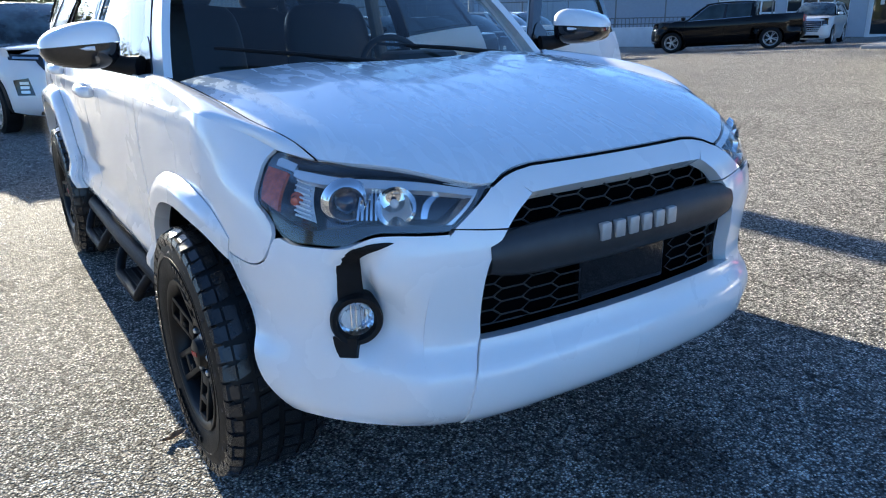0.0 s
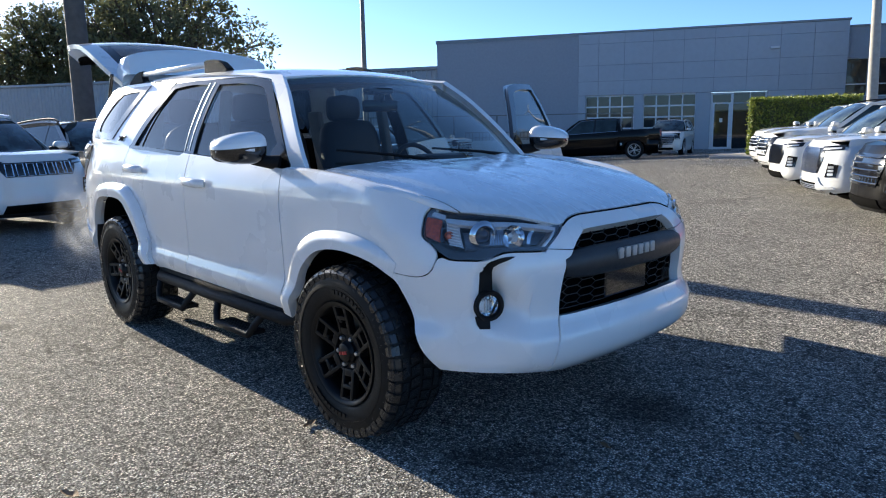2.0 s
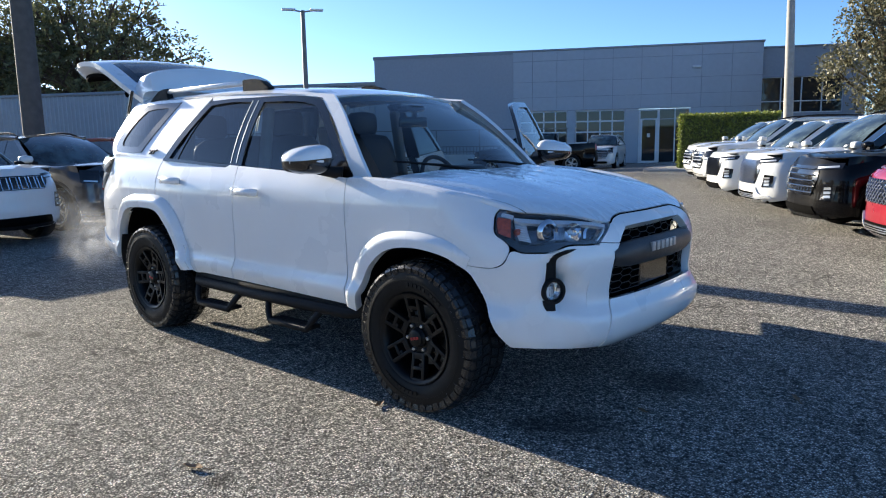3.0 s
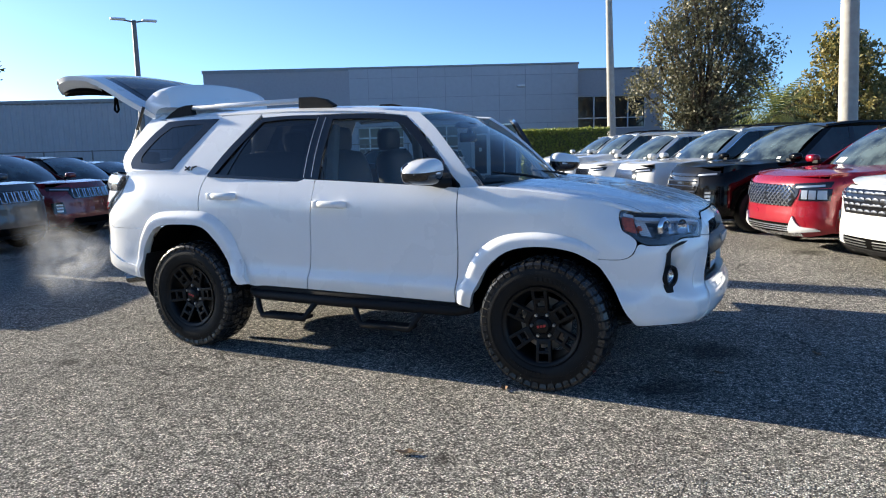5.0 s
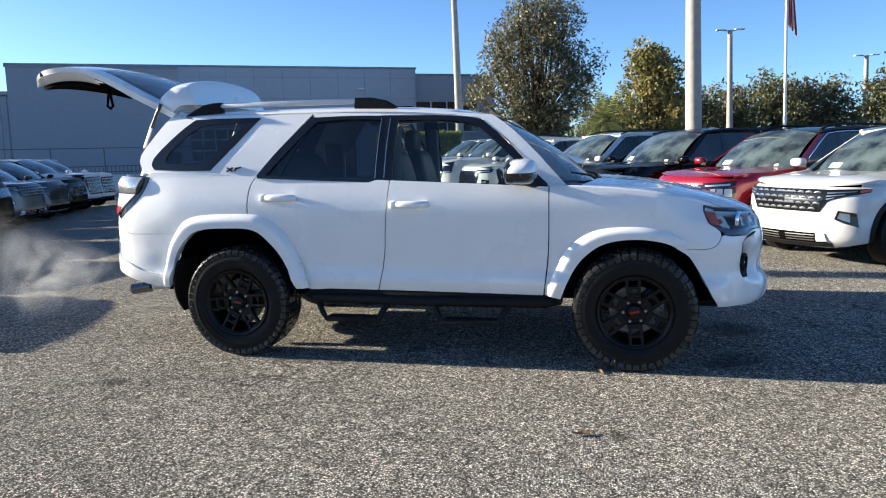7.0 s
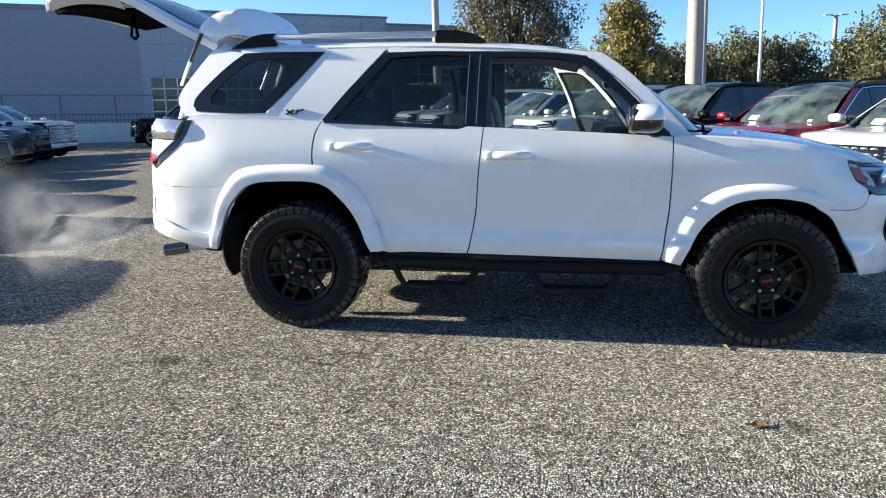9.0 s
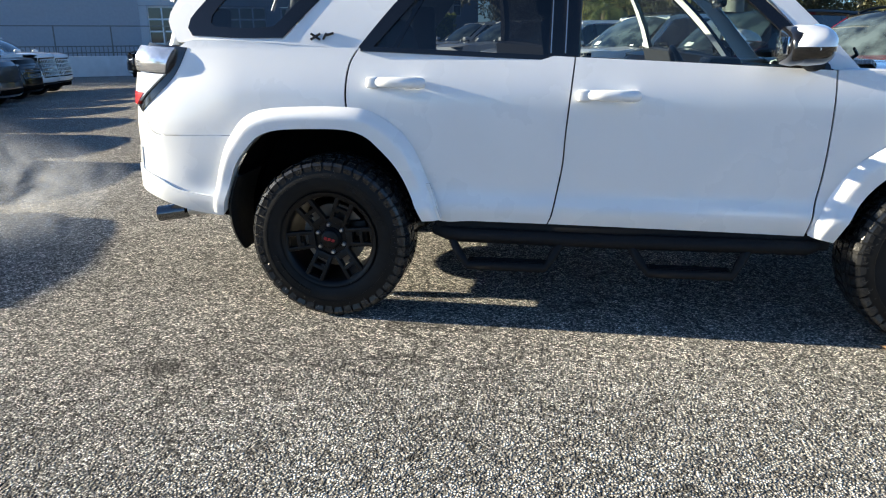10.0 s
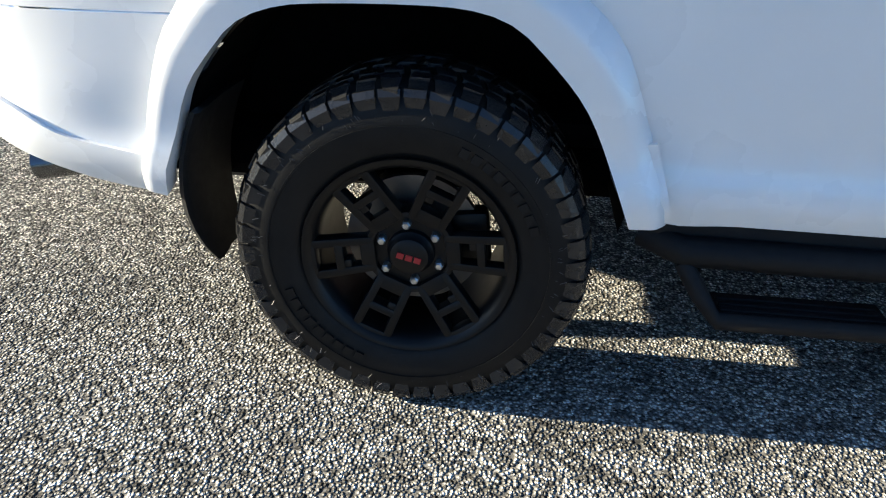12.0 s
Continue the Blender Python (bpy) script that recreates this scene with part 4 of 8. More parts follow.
    front("bumper_bar", [[(0, 0.375), (0.3, 0.38), (0.53, 0.40)], [(0.53, 0.40), (0.515, 0.53), (0.482, 0.640)], [(0, 0.640), (0.25, 0.640), (0.482, 0.640)], [(0, 0.375), (0, 0.5), (0, 0.640)]], PAINT_WHITE, 18, 14, off=0.009, thick=0.05)
    front("grille_surround_top", [[(0, 0.982), (0.2, 0.981), (0.318, 0.978)], [(0.318, 0.978), (0.372, 1.022)], [(0, 1.031), (0.2, 1.031), (0.33, 1.030), (0.372, 1.022)], [(0, 0.982), (0, 1.031)]], PAINT_WHITE, 14, 6, thick=0.05)
    front("grille_surround_side", [[(0.405, 0.908), (0.45, 0.912), (0.538, 0.922)], [(0.538, 0.922), (0.478, 0.966), (0.425, 1.002)], [(0.320, 0.976), (0.374, 1.020), (0.425, 1.002)], [(0.405, 0.908), (0.368, 0.944), (0.320, 0.976)]], PAINT_WHITE, 10, 8, thick=0.04)
    front("grille_side_panel", [[(0.484, 0.640), (0.515, 0.53), (0.53, 0.40)], [(0.53, 0.40), (0.60, 0.45), (0.620, 0.62), (0.600, 0.78), (0.552, 0.908), (0.538, 0.919)],
                                [(0.407, 0.904), (0.45, 0.908), (0.538, 0.919)], G_IN[:4] + [(0.407, 0.904)]], PAINT_WHITE, 12, 22, thick=0.04)
    conv = H4.at_y
    arch_front = [(1.018, 0.424), (1.044, 0.456), (1.083, 0.510), (1.140, 0.626), (1.200, 0.724), (X(3.12), 0.770), (X(3.05), 0.812)]
    lower = [(conv(0.53), 0.40), (0.636, 0.412), (0.762, 0.420), (0.864, 0.424), (0.95, 0.424), (1.018, 0.424)]
    inner_l = [(conv(0.53), 0.40), (conv(0.60), 0.45), (conv(0.620), 0.62), (conv(0.60), 0.78), (0.556, 0.910)]
    top_l = [(0.556, 0.910), (0.62, 0.911), (0.684, 0.914), (0.735, 0.912), (0.772, 0.900), (0.812, 0.885), (0.88, 0.884), (0.954, 0.884), (1.010, 0.892), (1.043, 0.835), (1.097, 0.808), (1.185, 0.804), (X(3.05), 0.812)]
    net = coons(lower, arch_front, top_l, inner_l, 44, 26)
    fog_c = (0.790, 0.700)

    def corner(s, z):
        ds = (s - fog_c[0] + 0.03) / (0.10 if s < fog_c[0] else 0.075)
        d = math.hypot(ds, (z - fog_c[1]) / 0.085)
        dent = -0.055 * math.exp(-d ** 3)
        away = min(max((s - 0.62) / 0.16, 0), 1)
        away *= away * (3 - 2 * away) * (1 - min(max((s - 0.93) / 0.15, 0), 1))
        flat_z = float(np.interp(z, (0.38, 0.42, 0.46, 0.52, 0.58, 0.62), (-0.07, -0.030, -0.014, -0.009, -0.009, -0.012)))
        flush = away * (flat_z - H4.nose(z)) if z < 0.62 else 0
        up = min(max((z - 0.70) / 0.04, 0), 1) * min(max((0.885 - z) / 0.05, 0), 1)
        slot_ = -(0.026 + 0.5 * max(0.0, min(0.838 - s, 0.06))) * up * math.exp(-((s - 0.800 + 0.9 * max(0.0, z - 0.835)) / 0.050) ** 4)
        return H4.place(s, z, dent + flush + slot_, sg)
    skin("front_bumper", net, corner, PAINT_WHITE, suv, 0.02)
    # black hooked trim and fog lamp
    net = coons([(0.780, 0.745), (0.843, 0.735)], [(0.843, 0.735), (0.838, 0.835), (0.818, 0.866), (0.756, 0.896), (0.702, 0.902)], [(0.690, 0.900), (0.702, 0.902)],
                [(0.780, 0.745), (0.782, 0.845), (0.765, 0.866), (0.738, 0.880), (0.690, 0.900)], 6, 16)
    skin("fog_trim", net, lambda s, z: H4.place(s, z, 0.003 - (0.022 + 0.5 * max(0.0, 0.838 - s)) * min(max((0.885 - z) / 0.05, 0), 1), sg), PLASTIC, suv, 0.03)
    base = H4.place(fog_c[0], fog_c[1], 0, sg)
    d = (H4.place(fog_c[0], fog_c[1], 1, sg) - base).normalized()
    d = (d + Vector((0.95, 0, 0))).normalized()
    rot = d.to_track_quat("X", "Z").to_matrix().to_4x4()
    fm = Matrix.Translation(base - d * 0.038) @ rot
    bm = bmesh.new()
    add_lathe(bm, [(0.062, -0.05), (0.064, 0.020), (0.060, 0.030), (0.049, 0.028), (0.0435, 0.008), (0.040, -0.01)], 36, "x")
    bmesh.ops.transform(bm, matrix=fm, verts=bm.verts)
    fog = sharp(part("fog_lamp", bm, PLASTIC, suv, "round fog lamp in a black plastic ring"), 30)
    bm = bmesh.new()
    add_lathe(bm, [(0.0, -0.02), (0.014, -0.016), (0.03, -0.004), (0.0425, 0.012)], 24, "x")
    for k in range(-3, 4):
        add_box(bm, (-0.012, k * 0.011 - 0.0012, -0.032), (0.004, k * 0.011 + 0.0012, 0.032), 0, Matrix.Rotation(0.2 * k, 4, "Z"))
    bmesh.ops.transform(bm, matrix=fm, verts=bm.verts)
    part("reflector", bm, CHROME, fog)
    bm = bmesh.new()
    add_lathe(bm, [(0.0, 0.022), (0.025, 0.019), (0.043, 0.012)], 24, "x")
    bmesh.ops.transform(bm, matrix=fm, verts=bm.verts)
    part("lens", bm, CLEAR, fog)
    net = coons([(0.795, 0.613), (0.838, 0.612)], [(0.838, 0.612), (0.852, 0.632), (0.858, 0.66)], [(0.795, 0.66), (0.858, 0.66)], [(0.795, 0.613), (0.795, 0.66)], 5, 4)
    skin("fog_foot", net, lambda s, z: H4.place(s, z, 0.002, sg), PLASTIC, suv, 0.04)
    # headlamp: bowl, lens, chrome strips, projector, high beam, ribbed turn lamp, side marker
    bot = [(0.556, 0.916), (0.62, 0.917), (0.684, 0.920), (0.735, 0.918), (0.772, 0.906), (0.812, 0.891), (0.88, 0.890), (0.954, 0.890), (0.998, 0.906), (1.038, 0.932)]
    out = [(1.038, 0.932), (1.096, 0.968), (1.114, 1.022), (1.120, 1.056), (1.110, 1.074)]
    top = [(0.434, 1.002), (0.528, 1.020), (0.684, 1.049), (0.82, 1.058), (0.96, 1.062), (1.04, 1.070), (1.110, 1.074)]
    inn = [(0.556, 0.916), (0.490, 0.960), (0.434, 1.002)]
    net = coons(bot, out, top, inn, 34, 12)
    flat = {}
    for i in range(12):
        for j in range(34):
            e = min(i, 11 - i) / 3.0, min(j, 33 - j) / 3.0
            flat[(round(net[i, j, 0], 7), round(net[i, j, 1], 7))] = -0.012 - 0.062 * min(1, e[0]) * min(1, e[1])
    lamp = skin("headlamp", net, lambda s, z: H4.place(s, z, flat[(round(s, 7), round(z, 7))], sg), LAMP_BACK, suv, 0.0, label="projector headlamp with amber side marker and chrome brow")
    skin("lens", net, lambda s, z: H4.place(s, z, -0.001, sg), CLEAR, lamp, 0.010)

    def inlay(nm, quad, off, mat, n=8, m=4, thick=0.012, label=""):
        return skin(nm, coons(*quad, n, m), lambda s, z: H4.place(s, z, off, sg), mat, lamp, thick, label=label)
    inlay("brow_strip", [[(0.486, 0.972), (0.60, 0.990), (0.72, 0.999), (0.84, 1.003), (0.978, 1.010), (1.02, 1.018)], [(1.02, 1.028), (1.026, 1.040)], [(0.462, 0.996), (0.60, 1.018), (0.72, 1.027), (0.846, 1.031), (1.026, 1.040)], [(0.474, 0.984), (0.462, 0.996)]], -0.014, LAMP_SILVER, 24, 4, 0.02, "chrome strip")
    inlay("brow_shelf", [[(0.462, 1.000), (0.60, 1.024), (0.75, 1.036), (1.03, 1.044)], [(1.03, 1.044), (1.09, 1.066)], [(0.445, 1.001), (0.60, 1.030), (0.75, 1.048), (0.96, 1.058), (1.09, 1.066)], [(0.462, 1.000), (0.445, 1.001)]], -0.020, GLOSS_BLACK, 24, 3, 0.01)
    inlay("inner_strip", [[(0.552, 0.924), (0.566, 0.925)], [(0.566, 0.925), (0.520, 0.955), (0.482, 0.985)], [(0.464, 0.995), (0.482, 0.985)], [(0.552, 0.924), (0.500, 0.962), (0.464, 0.995)]], -0.012, LAMP_SILVER, 4, 8, 0.02)
    inlay("outer_brow", [[(1.03, 1.034), (1.10, 1.046)], [(1.10, 1.046), (1.104, 1.064)], [(1.03, 1.050), (1.104, 1.064)], [(1.03, 1.034), (1.03, 1.050)]], -0.018, LAMP_SILVER, 5, 4, 0.01)
    inlay("side_marker", [[(1.018, 0.952), (1.086, 0.972)], [(1.086, 0.972), (1.108, 1.022), (1.110, 1.044)], [(1.036, 1.034), (1.110, 1.044)], [(1.018, 0.952), (1.036, 1.034)]], -0.007, AMBER, 5, 5, 0.01, "amber-red side marker")
    inlay("smoked_foot", [bot, [(1.038, 0.932), (1.050, 0.950)], [(0.54, 0.928), (0.62, 0.932), (0.70, 0.934), (0.76, 0.933), (0.83, 0.928), (0.91, 0.916), (0.985, 0.930), (1.050, 0.950)], [(0.556, 0.916), (0.54, 0.928)]], -0.010, GLOSS_BLACK, 26, 4, 0.02, "smoked black lower edge")
    turn = inlay("turn_lamp", [[(0.915, 0.925), (0.99, 0.944)], [(0.99, 0.944), (1.028, 1.018)], [(0.955, 1.014), (1.028, 1.018)], [(0.915, 0.925), (0.955, 1.014)]], -0.046, LAMP_SILVER, 5, 8, 0.0, "ribbed clear turn lamp")
    for q in range(8):
        k0 = 0.933 + 0.0105 * q
        bm = bmesh.new()
        add_tube(bm, [H4.place(0.922 + 0.005 * q, k0, -0.038, sg), H4.place(0.985 + 0.005 * q, k0 + 0.008, -0.038, sg)], 0.0032, 5)
        part("reflector_rib", bm, LAMP_WHITE, lamp)
    bm = bmesh.new()
    add_lathe(bm, [(0, 0.010), (0.010, 0.008), (0.014, -0.004), (0.020, -0.010)], 14, "x")
    o = H4.place(0.992, 0.972, -0.036, sg)
    bmesh.ops.transform(bm, matrix=Matrix.Translation(o) @ Matrix.Rotation(-sg * -0.9, 4, "Z"), verts=bm.verts)
    part("turn_bulb", bm, AMBER, lamp, "amber bulb")
    for s0, cz, rr, glassy in ((0.828, 0.978, 0.040, True), (0.690, 0.972, 0.034, False)):
        o = H4.place(s0, cz, -0.050, sg)
        M = Matrix.Translation(o) @ Matrix.Rotation(sg * 0.42, 4, "Z")
        bm = bmesh.new()
        if glassy:       # wide chrome shield round the projector, then its dark lens
            add_lathe(bm, [(rr + 0.020, 0.016), (rr + 0.010, 0.030), (rr + 0.002, 0.034), (rr - 0.004, 0.026), (rr - 0.008, 0.006)], 32, "x")
        else:
            add_lathe(bm, [(rr + 0.014, 0.030), (rr + 0.004, 0.012), (rr - 0.010, -0.008), (0.006, -0.018)], 28, "x")
        bmesh.ops.transform(bm, matrix=M, verts=bm.verts)
        sharp(part("bezel", bm, CHROME, lamp), 30)
        bm = bmesh.new()
        if glassy:
            add_lathe(bm, [(0.0, 0.034), (rr * 0.35, 0.031), (rr * 0.68, 0.020), (rr * 0.85, 0.004)], 28, "x")
        else:
            add_lathe(bm, [(0.0, 0.012), (0.008, 0.010), (0.011, -0.004)], 14, "x")
        bmesh.ops.transform(bm, matrix=M, verts=bm.verts)
        part("projector" if glassy else "bulb", bm, PROJECTOR if glassy else LAMP_WHITE, lamp, smooth=True)
    for k in range(6):
        a = 0.722 + 0.0125 * k
        inlay("reflector_rib", [[(a, 0.940), (a + 0.006, 0.940)], [(a + 0.006, 0.940), (a + 0.010 - 0.002 * k, 1.004)], [(a + 0.004 - 0.002 * k, 1.004), (a + 0.010 - 0.002 * k, 1.004)], [(a, 0.940), (a + 0.004 - 0.002 * k, 1.004)]], -0.036, CHROME, 2, 4, 0.01)
    inlay("inner_reflector", [[(0.575, 0.936), (0.635, 0.936)], [(0.635, 0.936), (0.655, 1.000)], [(0.500, 0.982), (0.655, 1.000)], [(0.575, 0.936), (0.500, 0.982)]], -0.040, GLOSS_BLACK, 6, 6, 0.0)
    inlay("inner_reflector", [[(0.605, 0.940), (0.622, 0.940)], [(0.622, 0.940), (0.610, 0.975), (0.570, 0.995)], [(0.558, 0.992), (0.570, 0.995)], [(0.605, 0.940), (0.592, 0.970), (0.558, 0.992)]], -0.034, CHROME, 3, 6, 0.004)
    # mud guard, wheel housings
    for arch, nm in ((R_ARCH, "rear_wheel_housing"), (F_ARCH, "front_wheel_housing")):
        line = [(arch[0][0] + 0.005, 0.43)] + [tuple(p) for p in resample(arch, 24, True)] + [(arch[-1][0] - 0.005, 0.45)]
        bm = bmesh.new()
        ra = [bm.verts.new(H4.place(H4.at_x(x), max(z, 0.36), -0.012, sg) + Vector((0, 0, z - max(z, 0.36)))) for x, z in line]
        rb = [bm.verts.new((x, sg * 0.50, z)) for x, z in line]
        for k in range(len(line) - 1):
            bm.faces.new((ra[k], ra[k + 1], rb[k + 1], rb[k]))
        bm.faces.new(rb)
        part(nm, bm, LINER, suv)
    bm = bmesh.new()
    rows_f = []
    for q in np.linspace(0, 1, 9):
        zf, xf = 0.70 - 0.39 * q, -0.470 - 0.20 * q + 0.175 * q * q
        ya, yb = 0.66 + 0.05 * q * q, 0.950 - 0.01 * q - 0.06 * q ** 4
        rows_f.append([bm.verts.new((xf + dx, sg * yy, zf)) for dx, yy in ((0, ya), (-0.006, (ya + yb) / 2), (0, yb - 0.01), (0.014, yb), (0.022, yb - 0.012), (0.014, (ya + yb) / 2), (0.018, ya))])
    for ra_, rb_ in zip(rows_f, rows_f[1:]):
        for k in range(7):
            bm.faces.new((ra_[k], ra_[(k + 1) % 7], rb_[(k + 1) % 7], rb_[k]))
    bm.faces.new(rows_f[0]), bm.faces.new(rows_f[-1])
    bmesh.ops.recalc_face_normals(bm, faces=bm.faces)
    sharp(part("mud_flap", bm, PLASTIC, suv), 45)
    # sills and side step
    box("sill", (0.52, min(sg * 0.70, sg * 0.885), 0.415), (2.33, max(sg * 0.70, sg * 0.885), 0.505), PLASTIC, suv, 0.02)
    step = tube("side_step", [(0.52, sg * 0.84, 0.45), (0.60, sg * 0.895, 0.435), (1.4, sg * 0.90, 0.43), (2.22, sg * 0.895, 0.435), (2.30, sg * 0.84, 0.45)], 0.036, PLASTIC, suv, "black tubular side step", 14)
    for x0 in (0.655, 1.50):
        tube("step_hoop", [(x0 - 0.05, sg * 0.905, 0.41), (x0 - 0.010, sg * 0.940, 0.350), (x0 + 0.030, sg * 0.958, 0.300), (x0 + 0.40, sg * 0.958, 0.300), (x0 + 0.43, sg * 0.940, 0.350), (x0 + 0.47, sg * 0.905, 0.41)], 0.021, PLASTIC, step, sides=10)
        bm = bmesh.new()
        add_box(bm, (x0 + 0.025, min(sg * 0.855, sg * 0.968), 0.290), (x0 + 0.405, max(sg * 0.855, sg * 0.968), 0.314), 0.005)
        for q in range(3):
            yy = sg * (0.885 + 0.025 * q)
            add_box(bm, (x0 + 0.04, yy - 0.006, 0.313), (x0 + 0.39, yy + 0.006, 0.320), 0.001)
        part("step_pad", bm, PLASTIC, step)
        tube("bracket", [(x0 + 0.2, sg * 0.90, 0.43), (x0 + 0.2, sg * 0.66, 0.44)], 0.02, PLASTIC, step, sides=8)
    # roof rack rail: flat silver bar between black wedge feet
    rack = box("roof_rail", (-0.32, sg * 0.565 - 0.020, 1.814), (0.86, sg * 0.565 + 0.020, 1.852), RAIL_SILVER, suv, 0.009, label="flat silver roof rail with black end feet")
    for prof in ([(0.82, 1.77), (0.82, 1.856), (0.95, 1.855), (1.06, 1.832), (1.14, 1.785), (1.12, 1.76)], [(-0.54, 1.76), (-0.47, 1.80), (-0.38, 1.842), (-0.30, 1.855), (-0.22, 1.856), (-0.24, 1.82), (-0.22, 1.77)]):
        bm = bmesh.new()
        add_prism(bm, prof, 0.052, Matrix(((1, 0, 0, 0), (0, 0, 1, sg * 0.565 - 0.026), (0, 1, 0, 0), (0, 0, 0, 1))))
        bmesh.ops.recalc_face_normals(bm, faces=bm.faces)
        bmesh.ops.bevel(bm, geom=[e for e in bm.edges if e.calc_face_angle(0) > 0.5], offset=0.007, segments=2, affect="EDGES")
        sharp(part("rail_foot", bm, PLASTIC, rack, "black plastic foot"), 40)
    if not open_door:
        for xe in (1.042, 1.106):
            g_plate("frame_edge", [[(xe, 1.285), (xe + 0.005, 1.285)], [(xe + 0.005, 1.285), (xe + 0.009, 1.70)], [(xe + 0.004, 1.70), (xe + 0.009, 1.70)], [(xe, 1.285), (xe + 0.004, 1.70)]], STEEL, sg, 3, 8, off=0.007, thick=0.004)
    # badge on the rear pillar
    bm = bmesh.new()
    for x0, x1, z0, z1 in ((-0.075, -0.03, 1.345, 1.372), (-0.03, -0.075, 1.345, 1.372), (-0.015, 0.0, 1.345, 1.374), (0.0, 0.035, 1.365, 1.374)):
        p0, p1 = greenhouse(x0 + 0.0, z0, sg, 0.005), greenhouse(x1, z1, sg, 0.005)
        add_tube(bm, [p0, p1], 0.006, 6)
    part("badge", bm, GLOSS_BLACK, suv, "small black badge")

# one-piece panels across the car
xs, ys = np.linspace(-0.62, 1.80, 34), np.linspace(-0.635, 0.635, 25)
net = np.stack(np.meshgrid(xs, ys), -1)
skin("roof", net, lambda x, y: (x - 0.05 * (y / 0.6) ** 2 * (1 if x > 1.6 else 0), y, roof_z(x, y)), PAINT_WHITE, suv, 0.04)


for sg in (-1, 1):
    rear = [(2.60, 0), (2.57, 0.35), (2.50, 0.62), (2.42, 0.80)]
    flank = [(2.42, 0.80), (2.8, 0.80), (3.1, 0.79), (3.325, 0.757)]
    edge = [(float(s), float(z) + 0.004) for s, z in zip(np.linspace(0, 0.385, 5)[:4], (1.036, 1.036, 1.036, 1.036))] + [(0.34, 1.035), (0.382, 1.026), (0.428, 1.008), (0.528, 1.024), (0.684, 1.053), (0.82, 1.062), (0.955, 1.066)]
    edge3 = [H4.place(s, z, -0.001, 1) for s, z in edge]
    tip = [(p.x, max(0.0, p.y)) for p in edge3]
    tip_z = spline([p.y for p in edge3], [p.z for p in edge3])
    tip_x = spline([p.y for p in edge3], [p.x for p in edge3])
    flank = flank[:3] + [tip[-1]]
    net = coons(rear, flank, tip, [(2.60, 0), tip[0]], 30, 36)

    def bonnet(x, y):
        p = hood_place(x, sg * y)
        yy = min(y, tip[-1][1])
        ahead = max(0.0, tip_x(yy) - x)
        p.z += (tip_z(yy) - hood_place(tip_x(yy), yy).z) * math.exp(-(ahead / 0.07) ** 1.3)
        return p
    skin("hood" if sg < 0 else "hood_half", net, bonnet, PAINT_DEW, suv, 0.02, label="white bonnet with two soft raised ridges")
    tube("hood_gap", [H4.place(s, z - 0.007, -0.001, sg) for s, z in edge[:7]], 0.0045, DARK, suv, sides=6)
    tube("hood_gap", [bonnet(x, y) + Vector((0, sg * 0.003, -0.002)) for x, y in resample(flank, 24, True)], 0.0030, DARK, suv, sides=6)
    # top of the wing between hood and flank
    strip = []
    for q in np.linspace(0, 1, 26):
        f = resample(flank, 26, True)[int(round(q * 25))]
        t = resample([(H4.at_x(2.247), 1.215), (H4.at_x(2.45), 1.213), (H4.at_x(2.8), 1.185), (H4.at_x(3.05), 1.140), (1.114, 1.082)], 26, True)[int(round(q * 25))]
        a = H4.place(t[0], t[1], 0, sg)
        c = bonnet(f[0], f[1])
        c.y += sg * 0.005
        row = []
        for v in np.linspace(0, 1, 7):
            p = a.lerp(c, v)
            p.z += 0.016 * math.sin(math.pi * v) * (1 - q ** 5)
            p.y += sg * 0.006 * math.sin(math.pi * v)
            row.append(p)
        strip.append(row)
    idx = np.stack(np.meshgrid(np.arange(7), np.arange(26)), -1).astype(float)
    skin("fender_top", idx, lambda i, j: strip[int(j)][int(i)], PAINT_WHITE, suv, 0.01)
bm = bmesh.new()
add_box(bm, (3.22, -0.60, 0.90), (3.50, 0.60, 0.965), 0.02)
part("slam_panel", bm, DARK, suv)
# cowl and wipers
bm = bmesh.new()
add_box(bm, (2.40, -0.72, 1.12), (2.64, 0.72, 1.205), 0.02)
part("cowl", bm, PLASTIC, suv)
for a, b in (((2.56, -0.10, 1.225), (2.38, -0.66, 1.30)), ((2.56, 0.52, 1.225), (2.44, -0.06, 1.29))):
    bm = bmesh.new()
    add_tube(bm, [a, ((a[0] + b[0]) / 2 + 0.03, (a[1] + b[1]) / 2, (a[2] + b[2]) / 2 + 0.005), b], [0.012, 0.008, 0.006], 8)
    part("wiper", bm, PLASTIC, suv)
# windscreen
ws = []
for v in np.linspace(0, 1, 12):
    row = []
    for u in np.linspace(-1, 1, 21):
        lowx, lowz, lowy = 2.58 - 0.20 * u * u, 1.19, 0.735
        topx, topz, topy = 1.80 - 0.06 * u * u, ROOF(1.78) - 0.012 - 0.03 * u * u, 0.60
        bow = 0.035 * math.sin(math.pi * v)
        row.append((lowx + (topx - lowx) * v + bow * 0.6, u * (lowy + (topy - lowy) * v), lowz + (topz - lowz) * v + bow))
    ws.append(row)
idx = np.stack(np.meshgrid(np.arange(21), np.arange(12)), -1)
skin("windscreen", idx.astype(float), lambda i, j: ws[int(j)][int(i)], GLASS_SHADE, suv, 0, label="clear windscreen with dark upper band")
bm = bmesh.new()
for j0, j1 in ((11, 10),):
    for i in range(20):
        q = [Vector(ws[j0][i]), Vector(ws[j0][i + 1]), Vector(ws[j1][i + 1]), Vector(ws[j1][i])]
        bm.faces.new([bm.verts.new(p + Vector((-0.004, 0, -0.004))) for p in q])
part("screen_band", bm, GLOSS_BLACK, suv)
